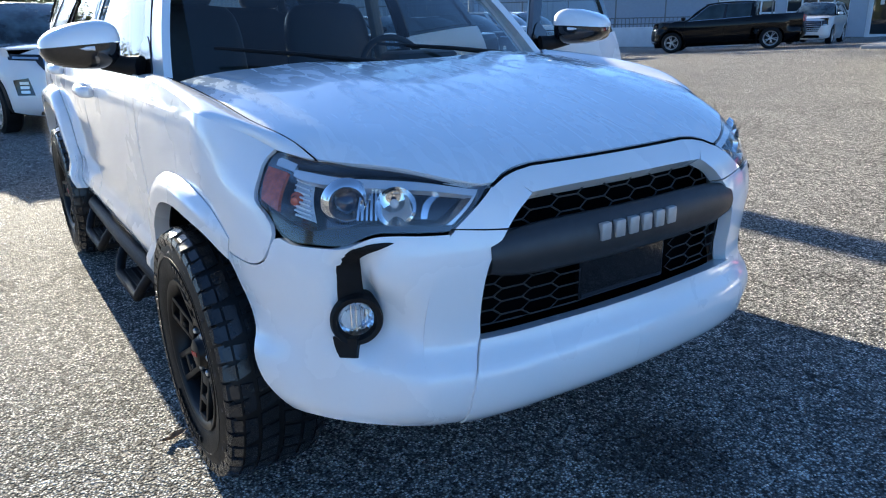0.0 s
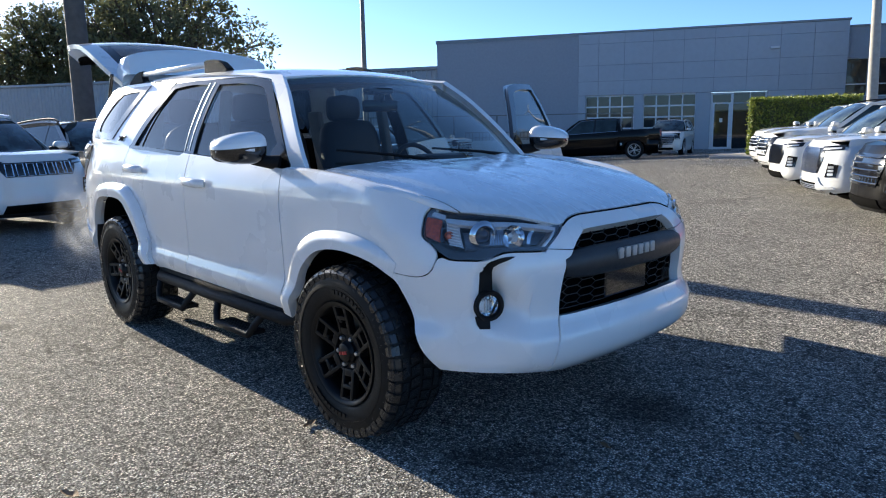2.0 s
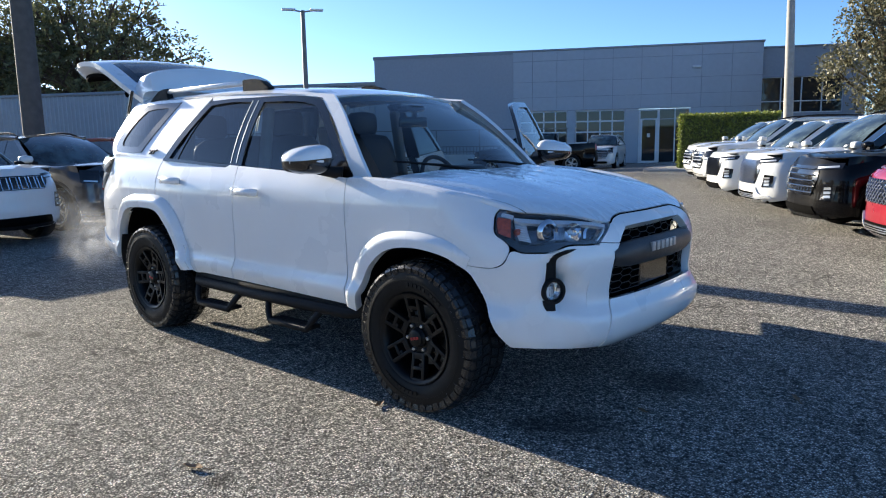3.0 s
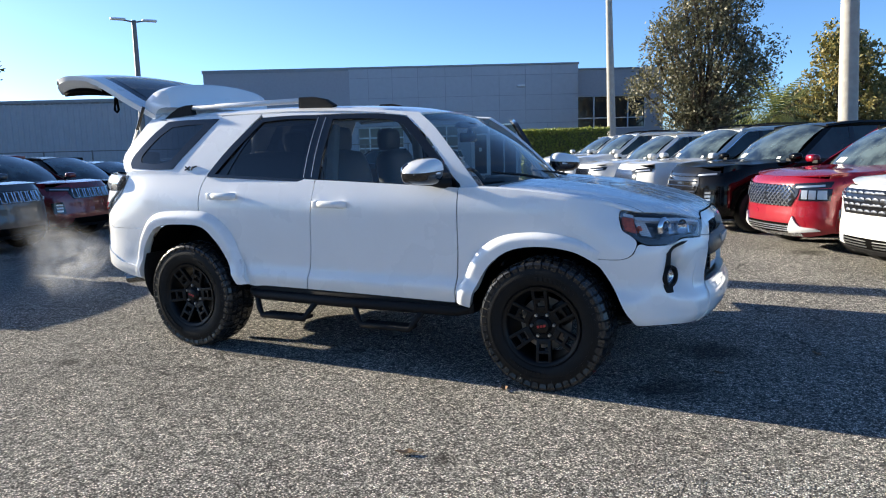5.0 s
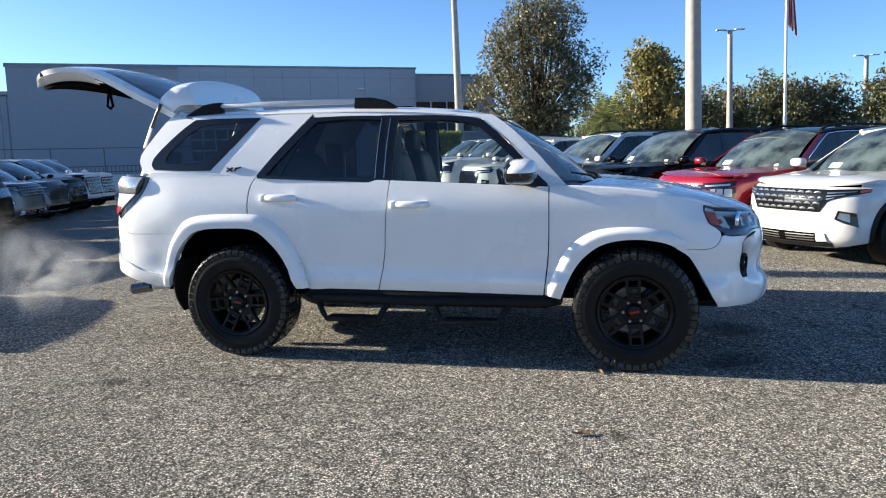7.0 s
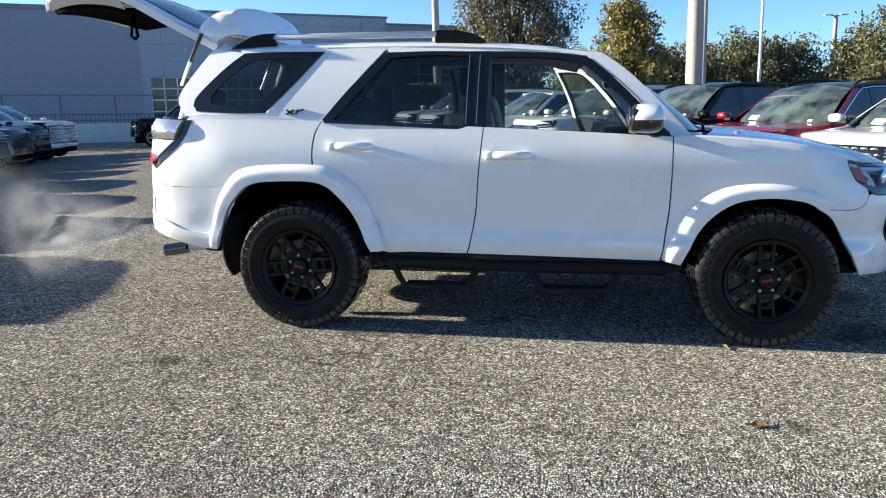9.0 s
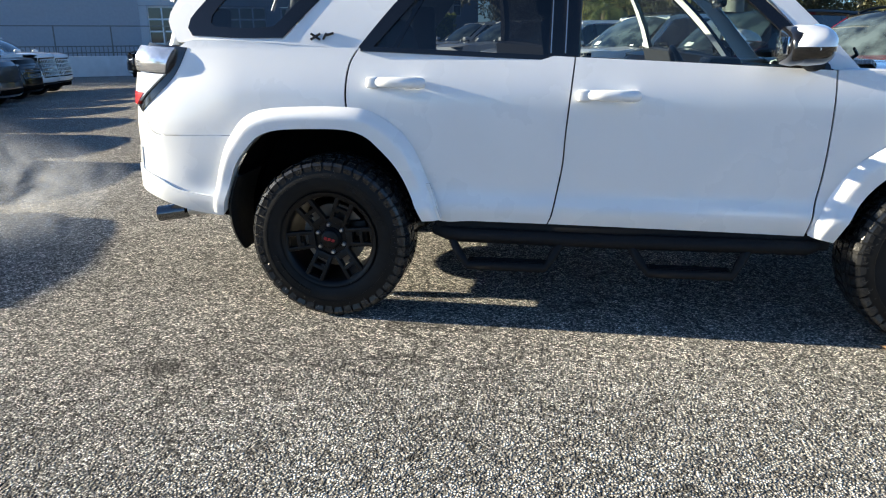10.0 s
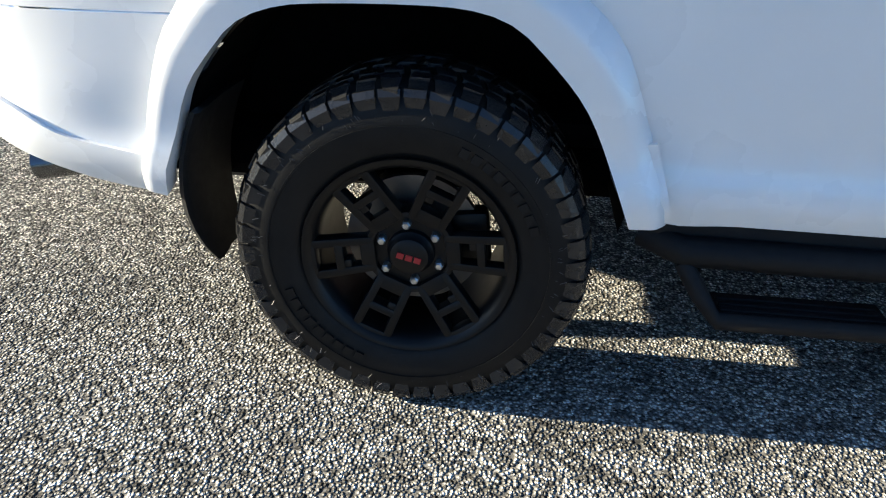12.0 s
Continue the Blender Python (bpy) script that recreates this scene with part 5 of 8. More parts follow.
# grille: black backing, honeycomb, charcoal bar with raised letters
gx = lambda y, z, o: H4.place(H4.at_y(abs(y)), z, o, -1 if y < 0 else 1)
# near-black sheet added in place of the shade behind the grille
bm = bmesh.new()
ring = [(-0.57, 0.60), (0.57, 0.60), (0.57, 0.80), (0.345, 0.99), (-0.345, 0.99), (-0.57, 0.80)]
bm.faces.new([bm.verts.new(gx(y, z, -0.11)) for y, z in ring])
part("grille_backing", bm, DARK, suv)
cell_w, cell_h = 0.122, 0.036
for nm, z0, z1, half in (("lower_grille", 0.650, 0.785, -1), ("lower_grille", 0.650, 0.785, 1), ("upper_grille", 0.890, 0.974, 0)):
    bm = bmesh.new()
    for i in range(-7, 8):
        for j in range(-1, 6):
            y, z = i * cell_w * 0.75, z0 + j * cell_h + (i % 2) * cell_h / 2
            lim = 0.476 if z < 0.80 else 0.430 - (z - 0.88) * 1.2
            if abs(y) > lim or z < z0 - 0.3 * cell_h or z > z1 + 0.3 * cell_h or (half < 0 and y > -0.17) or (half > 0 and y < 0.21):
                continue
            six = [(y + cell_w * p, min(max(z + cell_h * q, z0), z1)) for p, q in ((0.5, 0), (0.27, 0.5), (-0.27, 0.5), (-0.5, 0), (-0.27, -0.5), (0.27, -0.5))]
            add_tube(bm, [gx(min(max(p, -lim), lim), q, -0.045) for p, q in six], 0.0023, 5, True)
    part(nm, bm, SATIN, suv, "black honeycomb grille")
bm = bmesh.new()
add_box(bm, (3.615, -0.145, 0.652), (3.645, 0.185, 0.785), 0.006)
part("sensor_cover", bm, GLOSS_BLACK, suv, "smooth black sensor cover")
bar = []
for a in np.linspace(-1, 1, 31):
    y = a * 0.456
    ring = []
    for k in range(14):
        t = 2 * math.pi * k / 14
        hh = 0.066 * (1 - 0.35 * abs(a) ** 6)
        ring.append(gx(y, 0.842 + hh * math.sin(t), -0.014 + 0.028 * math.cos(t) * (1 - 0.3 * abs(a) ** 6)))
    bar.append(ring)
bm = bmesh.new()
bv = [[bm.verts.new(p) for p in ring] for ring in bar]
for i in range(30):
    for k in range(14):
        bm.faces.new((bv[i][k], bv[i][(k + 1) % 14], bv[i + 1][(k + 1) % 14], bv[i + 1][k]))
bm.faces.new(bv[0])
bm.faces.new(list(reversed(bv[-1])))
gbar = sharp(part("grille_bar", bm, SATIN, suv, "matt charcoal grille bar"), 60)
for k in range(6):
    y = -0.125 + k * 0.05
    p = gx(y, 0.858, 0.014)
    box("badge_block", (p.x - 0.010, y - 0.017, p.z - 0.023), (p.x + 0.008, y + 0.017, p.z + 0.023), LETTER, gbar, 0.004, label="raised silver block")
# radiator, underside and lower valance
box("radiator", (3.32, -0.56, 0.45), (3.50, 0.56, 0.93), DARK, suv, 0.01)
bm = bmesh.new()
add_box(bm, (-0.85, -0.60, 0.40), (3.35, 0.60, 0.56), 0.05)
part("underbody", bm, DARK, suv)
bm = bmesh.new()
add_box(bm, (3.10, -0.42, 0.33), (3.50, 0.42, 0.41), 0.03)
part("skid_plate", bm, PLASTIC, suv)
tube("muffler", [(-0.75, -0.46, 0.47), (-0.68, -0.46, 0.46), (-0.15, -0.46, 0.46), (-0.08, -0.46, 0.47)], [0.03, 0.10, 0.10, 0.03], PLASTIC, suv)
tube("shock_absorber", [(-0.10, -0.58, 0.34), (-0.16, -0.55, 0.72)], 0.03, PLASTIC, suv)
lathe("spare_wheel", [(0, 0.36), (0.25, 0.35), (0.36, 0.38), (0.385, 0.46), (0.36, 0.54), (0, 0.55)], RUBBER, suv, 40, "z", (-0.66, 0.05, 0), "spare tyre slung under the floor")
tube("rear_axle", [(0, -0.70, 0.39), (0, 0.70, 0.39)], 0.055, PLASTIC, suv)
tail = tube("exhaust_pipe", [(-0.2, -0.52, 0.44), (-0.70, -0.55, 0.445), (-0.92, -0.57, 0.43), (-0.96, -0.575, 0.425)], 0.030, STEEL, suv, "steel exhaust pipe")
bm = bmesh.new()
add_lathe(bm, [(0.030, 0.0), (0.043, 0.012), (0.043, 0.17), (0.039, 0.172), (0.038, 0.02), (0.0, 0.02)], 24, "x")
bmesh.ops.transform(bm, matrix=Matrix.Translation((-0.94, -0.572, 0.428)) @ Vector((-1.0, -0.16, -0.14)).to_track_quat("X", "Z").to_matrix().to_4x4(), verts=bm.verts)
bmesh.ops.recalc_face_normals(bm, faces=bm.faces)
sharp(part("exhaust_tip", bm, DARK_CHROME, tail, "dark chrome exhaust tip"), 40)
box("front_bulkhead", (2.30, -0.72, 0.5), (2.42, 0.72, 1.16), DARK, suv, 0.01)
box("cargo_floor", (-0.90, -0.49, 0.74), (0.25, 0.49, 0.80), LINER, suv, 0.01)
# wheels
wf = wheel_mesh("wheel", 0.402, 0.275, 0.238, -0.1375 + 0.008, True, WHEEL_BLACK, "", 96)
tagged(wf, "black six-spoke wheel with all-terrain tyre")
wf.parent = suv
wf.matrix_basis = pose(0.0, -0.836, 0.400, 0, -6, 0)
for m in (pose(WB + 0.008, -0.836, 0.400, 0, -34, 0), pose(0.005, 0.836, 0.400, 0, 15, 180), pose(WB + 0.008, 0.836, 0.400, 0, 50, 180)):
    c = copy_thing(wf, m)
    c.parent = suv


# ---- the SUV: mirrors, open doors, cabin ----
def door_mirror(sg, parent):
    c = (2.075, sg * 1.035, 1.322)

    def shell(name, r, z0, z1, mat, label):
        """A wedge that is tall beside the door and low at its outer end."""
        bm = bmesh.new()
        super_shell(bm, c, r, 0.66, 28, 12, z0, z1)
        for v in bm.verts:
            t = min(max((abs(v.co.y) - abs(c[1]) + 0.125) / 0.25, 0), 1)
            v.co.z = c[2] + (v.co.z - c[2]) * (1.08 - 0.42 * t * t) - 0.012 * t
            v.co.x += 0.030 * (0.5 - t)
        return sharp(part(name, bm, mat, parent, label), 50)
    shell("mirror_cap", (0.098, 0.128, 0.082), 0.02, 1.0, PAINT_WHITE, "white mirror cap")
    shell("mirror_base", (0.095, 0.125, 0.080), -1.0, 0.01, GLOSS_BLACK, "black lower mirror housing")
    bm = bmesh.new()
    super_shell(bm, (c[0] - 0.062, c[1] - sg * 0.004, c[2] - 0.002), (0.040, 0.120, 0.078), 0.55, 28, 10)
    for v in bm.verts:
        t = min(max((abs(v.co.y) - abs(c[1]) + 0.125) / 0.25, 0), 1)
        v.co.z = c[2] + (v.co.z - c[2]) * (1.10 - 0.40 * t * t) - 0.012 * t
    sharp(part("mirror_bezel", bm, GLOSS_BLACK, parent), 50)
    bm = bmesh.new()
    add_tube(bm, [(2.085, sg * 0.97, 1.262), (2.13, sg * 0.90, 1.245), (2.17, sg * 0.86, 1.24)], [0.030, 0.034, 0.04], 10)
    sharp(part("mirror_arm", bm, PLASTIC, parent), 50)
    box("mirror_glass", (1.968, min(sg * 0.955, sg * 1.115), 1.285), (1.975, max(sg * 0.955, sg * 1.115), 1.352), CHROME, parent, 0.002)
    bm = bmesh.new()
    add_tube(bm, [(2.172, sg * 1.00, 1.310), (2.152, sg * 1.08, 1.308), (2.075, sg * 1.156, 1.306)], 0.008, 8)
    sharp(part("turn_signal", bm, LAMP_WHITE, parent, "clear turn signal strip"), 50)
    net = coons([(2.04, 1.225), (2.235, 1.215)], [(2.235, 1.215), (2.23, 1.235)], [(2.04, 1.30), (2.10, 1.34), (2.23, 1.235)], [(2.04, 1.225), (2.04, 1.30)], 8, 5)
    skin("mirror_sail", net, lambda x, z: greenhouse(x, z, sg, 0.006), GLOSS_BLACK, parent, 0.01)


door_mirror(-1, suv)

# driver door, swung open about its front edge
HINGE = (2.27, 0.90, 0)
SWING = radians(-66)
drv = new("driver_door")
drv.parent = suv
drv.matrix_basis = Matrix.Translation(HINGE) @ Matrix.Rotation(SWING, 4, "Z") @ Matrix.Translation((-HINGE[0], -HINGE[1], 0))
drv["label"] = "open white driver door with black window frame"
plate(H4, "outer_skin", [[(1.062, 0.505), (1.7, 0.497), (2.205, 0.488)], [(2.205, 0.488), (2.237, 0.8), (2.240, 1.215)],
                         [(1.163, 1.268), (1.7, 1.243), (2.240, 1.215)], [(1.062, 0.505), (1.107, 0.68), (1.137, 0.95), (1.163, 1.268)]], PAINT_WHITE, drv, 1, 24, 22)
plate(H4, "inner_trim", [[(1.14, 0.52), (1.7, 0.51), (2.23, 0.50)], [(2.23, 0.50), (2.26, 0.8), (2.26, 1.20)],
                         [(1.17, 1.26), (1.7, 1.235), (2.26, 1.20)], [(1.14, 0.52), (1.14, 0.9), (1.17, 1.26)]], SEAT, drv, 1, 12, 10, off=-0.075, thick=-0.06)
for nm, pts, mat, off in (
        ("frame_top", [[(1.20, 1.68), (1.5, 1.672), (1.70, 1.642), (1.80, 1.582), (2.0, 1.40), (2.19, 1.21)], [(2.19, 1.21), (2.25, 1.21)], [(1.16, 1.725), (1.5, 1.715), (1.75, 1.685), (1.84, 1.63), (2.04, 1.445), (2.25, 1.21)], [(1.20, 1.68), (1.16, 1.725)]], GLOSS_BLACK, 0.0),
        ("frame_rear", [[(1.15, 1.268), (1.215, 1.265)], [(1.215, 1.265), (1.215, 1.69)], [(1.165, 1.72), (1.215, 1.69)], [(1.15, 1.268), (1.165, 1.72)]], GLOSS_BLACK, 0.0)):
    net = coons(*pts, 22, 4)
    skin(nm, net, lambda x, z: greenhouse(x, z, 1, off), mat, drv, 0.03)
    skin(nm + "_seal", net, lambda x, z: greenhouse(x, z, 1, -0.032), PAINT_WHITE, drv, 0.0)
net = coons([(1.215, 1.265), (1.7, 1.243), (2.185, 1.215)], [(2.185, 1.215), (1.99, 1.41), (1.79, 1.585)], [(1.215, 1.685), (1.5, 1.675), (1.68, 1.65), (1.79, 1.585)], [(1.215, 1.265), (1.215, 1.685)], 14, 8)
skin("window_glass", net, lambda x, z: greenhouse(x, z, 1, -0.012), GLASS_LIGHT, drv, 0)
door_mirror(1, drv)

# rear door behind it, swung open too
RH = (1.13, 0.90, 0)
rdo = new("rear_side_door")
rdo.parent = suv
rdo.matrix_basis = Matrix.Translation(RH) @ Matrix.Rotation(radians(-62), 4, "Z") @ Matrix.Translation((-RH[0], -RH[1], 0))
rdo["label"] = "open white rear side door with dark tinted window"
plate(H4, "outer_skin", REAR_DOOR, PAINT_WHITE, rdo, 1, 30, 22)
plate(H4, "inner_trim", REAR_DOOR, SEAT, rdo, 1, 16, 12, off=-0.075, thick=-0.06)
for nm, pts, mat in (("frame_top", [[(0.55, 1.685), (0.8, 1.70), (1.05, 1.69)], [(1.05, 1.69), (1.05, 1.72)], [(0.53, 1.72), (0.8, 1.725), (1.05, 1.72)], [(0.55, 1.685), (0.53, 1.72)]], GLOSS_BLACK),
                     ("frame_slant", [[(0.155, 1.31), (0.225, 1.31)], [(0.225, 1.31), (0.56, 1.685)], [(0.52, 1.712), (0.56, 1.685)], [(0.155, 1.31), (0.33, 1.52), (0.52, 1.712)]], GLOSS_BLACK),
                     ("frame_front", [[(1.03, 1.275), (1.10, 1.268)], [(1.10, 1.268), (1.11, 1.715)], [(1.045, 1.72), (1.11, 1.715)], [(1.03, 1.275), (1.045, 1.72)]], GLOSS_BLACK)):
    net = coons(*pts, 10, 6)
    skin(nm, net, lambda x, z: greenhouse(x, z, 1, 0.0), mat, rdo, 0.03)
    skin(nm + "_seal", net, lambda x, z: greenhouse(x, z, 1, -0.032), mat, rdo, 0.0)
net = coons([(0.20, 1.31), (0.7, 1.29), (1.035, 1.275)], [(1.035, 1.275), (1.045, 1.69)], [(0.55, 1.69), (0.8, 1.70), (1.045, 1.69)], [(0.20, 1.31), (0.37, 1.52), (0.55, 1.69)], 10, 8)
skin("window_glass", net, lambda x, z: greenhouse(x, z, 1, -0.012), GLASS_DARK, rdo, 0)

# cabin
def seat(x, y, w, row):
    s = new(row)
    s.parent = suv
    bm = bmesh.new()
    super_shell(bm, (x + 0.26, y, 0.86), (0.27, w, 0.10), 0.5, 20, 8)
    sharp(part("seat_cushion", bm, SEAT, s), 50)
    bm = bmesh.new()
    super_shell(bm, (0, 0, 0.30), (0.085, w * 0.98, 0.33), 0.5, 20, 10)
    bmesh.ops.transform(bm, matrix=Matrix.Translation((x - 0.02, y, 0.86)) @ Matrix.Rotation(-0.22, 4, "Y"), verts=bm.verts)
    sharp(part("seat_back", bm, SEAT, s), 50)
    for yy in ((y,) if w < 0.4 else (y - 0.38, y + 0.38)):
        bm = bmesh.new()
        super_shell(bm, (x - 0.19, yy, 1.545), (0.055, 0.135, 0.10), 0.55, 18, 8)
        for k in (-0.05, 0.05):
            add_tube(bm, [(x - 0.17, yy + k, 1.40), (x - 0.19, yy + k, 1.49)], 0.007, 6)
        sharp(part("headrest", bm, SEAT, s), 50)


seat(1.20, -0.37, 0.25, "front_seat")
seat(1.20, 0.37, 0.25, "front_seat")
seat(0.22, 0.0, 0.62, "rear_bench")
bm = bmesh.new()
prof = [(2.55, 1.14), (2.40, 1.185), (2.15, 1.195), (2.02, 1.17), (1.96, 1.10), (1.99, 0.95), (2.05, 0.75), (2.45, 0.70)]
add_prism(bm, prof, 1.36, Matrix(((1, 0, 0, 0), (0, 0, 1, -0.68), (0, 1, 0, 0), (0, 0, 0, 1))))
sharp(part("dashboard", bm, SEAT, suv, "black dashboard"), 30)
box("screen", (1.958, -0.13, 1.0), (1.966, 0.10, 1.13), GLOSS_BLACK, suv, 0.003)
for yv in (-0.60, -0.22, 0.16, 0.60):
    bm = bmesh.new()
    add_box(bm, (1.955, yv - 0.045, 1.04), (1.965, yv + 0.045, 1.12), 0.004)
    part("air_vent", bm, PLASTIC, suv)
box("hood_binnacle", (1.93, 0.22, 1.14), (2.12, 0.55, 1.235), SEAT, suv, 0.03)
bm = bmesh.new()
ring = [Vector((0, 0.185 * math.cos(a), 0.185 * math.sin(a))) for a in np.linspace(0, 2 * math.pi, 33)[:-1]]
add_tube(bm, ring, 0.016, 8, True)
for a in (0.1, math.pi - 0.1, -math.pi / 2):
    add_tube(bm, [(0, 0.02 * math.cos(a), 0.02 * math.sin(a)), (0, 0.18 * math.cos(a), 0.18 * math.sin(a))], 0.016, 6)
super_shell(bm, (0, 0, 0), (0.03, 0.075, 0.065), 0.6, 14, 6)
bmesh.ops.transform(bm, matrix=Matrix.Translation((1.82, 0.385, 1.12)) @ Matrix.Rotation(-0.42, 4, "Y"), verts=bm.verts)
sharp(part("steering_wheel", bm, SEAT, suv, "black steering wheel"), 50)
box("centre_console", (1.05, -0.12, 0.70), (2.0, 0.12, 0.93), SEAT, suv, 0.03)
box("cabin_floor", (0.2, -0.74, 0.60), (2.35, 0.74, 0.66), LINER, suv, 0.01)
net = np.stack(np.meshgrid(np.linspace(-0.60, 1.74, 12), np.linspace(-0.6, 0.6, 9)), -1)
skin("headliner", net, lambda x, y: (x, y, roof_z(x, y) - 0.045), HEADLINER, suv, 0)
for sg in (-1, 1):
    for x0, x1, z0, z1 in ((1.10, 1.18, 0.70, 1.66), (0.10, 0.26, 1.0, 1.55), (-0.70, -0.55, 0.98, 1.50)):
        bm = bmesh.new()
        add_box(bm, (x0, -0.03, 0), (x1, 0.03, z1 - z0), 0.02, Matrix.Translation((0, sg * 0.755, z0)) @ Matrix.Rotation(sg * 0.16, 4, "X"))
        part("inner_pillar", bm, TRIM_GREY, suv)
    if sg < 0:
        box("door_card", (1.16, -0.86, 0.52), (2.22, -0.80, 1.20), SEAT, suv, 0.02)
    if sg < 0:
        box("rear_door_card", (0.55, min(sg * 0.80, sg * 0.86), 0.55), (1.10, max(sg * 0.80, sg * 0.86), 1.24), SEAT, suv, 0.02)
    box("cargo_side_trim", (-0.85, min(sg * 0.70, sg * 0.80), 0.97), (0.1, max(sg * 0.70, sg * 0.80), 1.32), LINER, suv, 0.02)
    # roof bow at the tail opening
    tube("tail_frame", [(-0.93, sg * 0.72, 0.85), (-0.90, sg * 0.74, 1.10), (-0.80, sg * 0.72, 1.40), (-0.64, sg * 0.64, 1.70), (-0.60, sg * 0.52, 1.775)], 0.035, PAINT_WHITE, suv, sides=8)
    strut = tube("gas_strut", [(-0.86, sg * 0.66, 1.53), (-0.79, sg * 0.655, 1.68)], 0.011, STEEL, suv, "thin gas strut", 8)
    tube("strut_sleeve", [(-0.79, sg * 0.655, 1.68), (-0.70, sg * 0.65, 1.86)], 0.014, GLOSS_BLACK, strut, sides=8)
tube("tail_header", [(-0.60, -0.55, 1.77), (-0.60, 0, 1.785), (-0.60, 0.55, 1.77)], 0.03, PAINT_WHITE, suv, sides=8)
box("rear_mirror", (1.90, -0.13, 1.50), (1.93, 0.13, 1.57), GLOSS_BLACK, suv, 0.012)
tube("rear_mirror_stalk", [(1.92, 0, 1.56), (1.94, 0, 1.62)], 0.018, GLOSS_BLACK, suv)
super_m = bmesh.new()
super_shell(super_m, (1.90, -0.0, 1.625), (0.07, 0.09, 0.025), 0.6)
part("sensor_pod", super_m, GLOSS_BLACK, suv)
for sg in (-1, 1):
    s0 = H4.at_x(-1.02)
    net = coons([(s0, 0.60), (H4.s[-1], 0.60)], [(H4.s[-1], 0.60), (H4.s[-1], 0.82)], [(s0, 0.82), (H4.s[-1], 0.82)], [(s0, 0.60), (s0, 0.82)], 14, 8)
    skin("rear_bumper_bar", net, lambda s, z: H4.place(s, z, 0.006, sg), PAINT_WHITE, suv, 0.06)

# tailgate, raised
gate = new("tailgate")
gate.parent = suv
gate["label"] = "raised white tailgate with black inner trim"
ridge = resample([(-0.62, 1.845), (-0.92, 1.990), (-1.18, 2.125), (-1.38, 2.195), (-1.62, 2.215), (-1.86, 2.185), (-2.04, 2.125)], 30, True)
halfw = lambda q: 0.60 + 0.10 * math.sin(min(q, 0.7) / 0.7 * 1.4) - 0.22 * max(0, (q - 0.72) / 0.28) ** 2.2


def gate_at(q, v, drop=0.0):
    p = ridge[min(29, max(0, int(round(q * 29))))] if abs(q * 29 - round(q * 29)) < 1e-6 else np.array([np.interp(q * 29, range(30), ridge[:, k]) for k in (0, 1)])
    back = 0.12 * v * v * q                      # the lower edge bows in plan
    return Vector((p[0] + back, v * halfw(q), p[1] - 0.055 * v * v - drop))


def gate_skin(nm, q0, q1, v0, v1, mat, drop=0.0, n=14, m=10, thick=0.03):
    net = np.stack(np.meshgrid(np.linspace(q0, q1, n), np.linspace(v0, v1, m)), -1)
    return skin(nm, net, lambda q, v: gate_at(q, v, drop), mat, gate, thick, centre=(-1.3, 0, 1.5))


gate_skin("lower_skin", 0.52, 1.0, -1, 1, PAINT_WHITE, 0, 16, 21, 0.035)
gate_skin("side_frame", 0.0, 0.52, -1, -0.80, PAINT_WHITE, 0, 14, 4, 0.045)
gate_skin("side_frame", 0.0, 0.52, 0.80, 1, PAINT_WHITE, 0, 14, 4, 0.045)
gate_skin("upper_frame", 0.0, 0.10, -0.8, 0.8, PAINT_WHITE, 0, 4, 9, 0.07)
gate_skin("gate_glass", 0.10, 0.52, -0.80, 0.80, GLASS_DARK, 0.01, 10, 13, 0.0)
gate_skin("glass_border", 0.08, 0.54, -0.82, -0.66, GLOSS_BLACK, 0.03, 10, 4, -0.02)
gate_skin("glass_border", 0.08, 0.54, 0.66, 0.82, GLOSS_BLACK, 0.03, 10, 4, -0.02)
gate_skin("glass_border", 0.08, 0.20, -0.66, 0.66, GLOSS_BLACK, 0.03, 4, 8, -0.02)
net = np.stack(np.meshgrid(np.linspace(0.50, 0.998, 18), np.sin(np.linspace(-1, 1, 31) * math.pi / 2)), -1)
skin("inner_panel", net, lambda q, v: gate_at(q, v * 0.992, 0.040 + 0.085 * min(1, (1 - abs(v)) / 0.16, (1 - q) / 0.13)), PAINT_WHITE, gate, 0.004, centre=(-1.3, 0, 2.6))
gate_skin("inner_trim", 0.50, 0.880, -0.86, 0.86, LINER, 0.134, 14, 15, -0.04)
gate_skin("window_trim", 0.10, 0.50, -0.97, -0.74, LINER, 0.058, 10, 5, -0.03)
gate_skin("window_trim", 0.10, 0.50, 0.74, 0.97, LINER, 0.058, 10, 5, -0.03)
gate_skin("number_recess", 0.70, 0.80, -0.35, 0.35, GLOSS_BLACK, -0.004, 6, 8, 0.0)
bm = bmesh.new()
loop = [(-1.32, -0.40, 2.02), (-1.335, -0.40, 1.93), (-1.345, -0.40, 1.875), (-1.32, -0.40, 1.855), (-1.295, -0.40, 1.875), (-1.305, -0.40, 1.93)]
add_tube(bm, loop, 0.011, 8, True)
part("pull_strap", bm, LINER, gate, "black pull strap")
box("latch_button", (-1.74, -0.655, 2.10), (-1.68, -0.635, 2.14), GLOSS_BLACK, gate, 0.004)
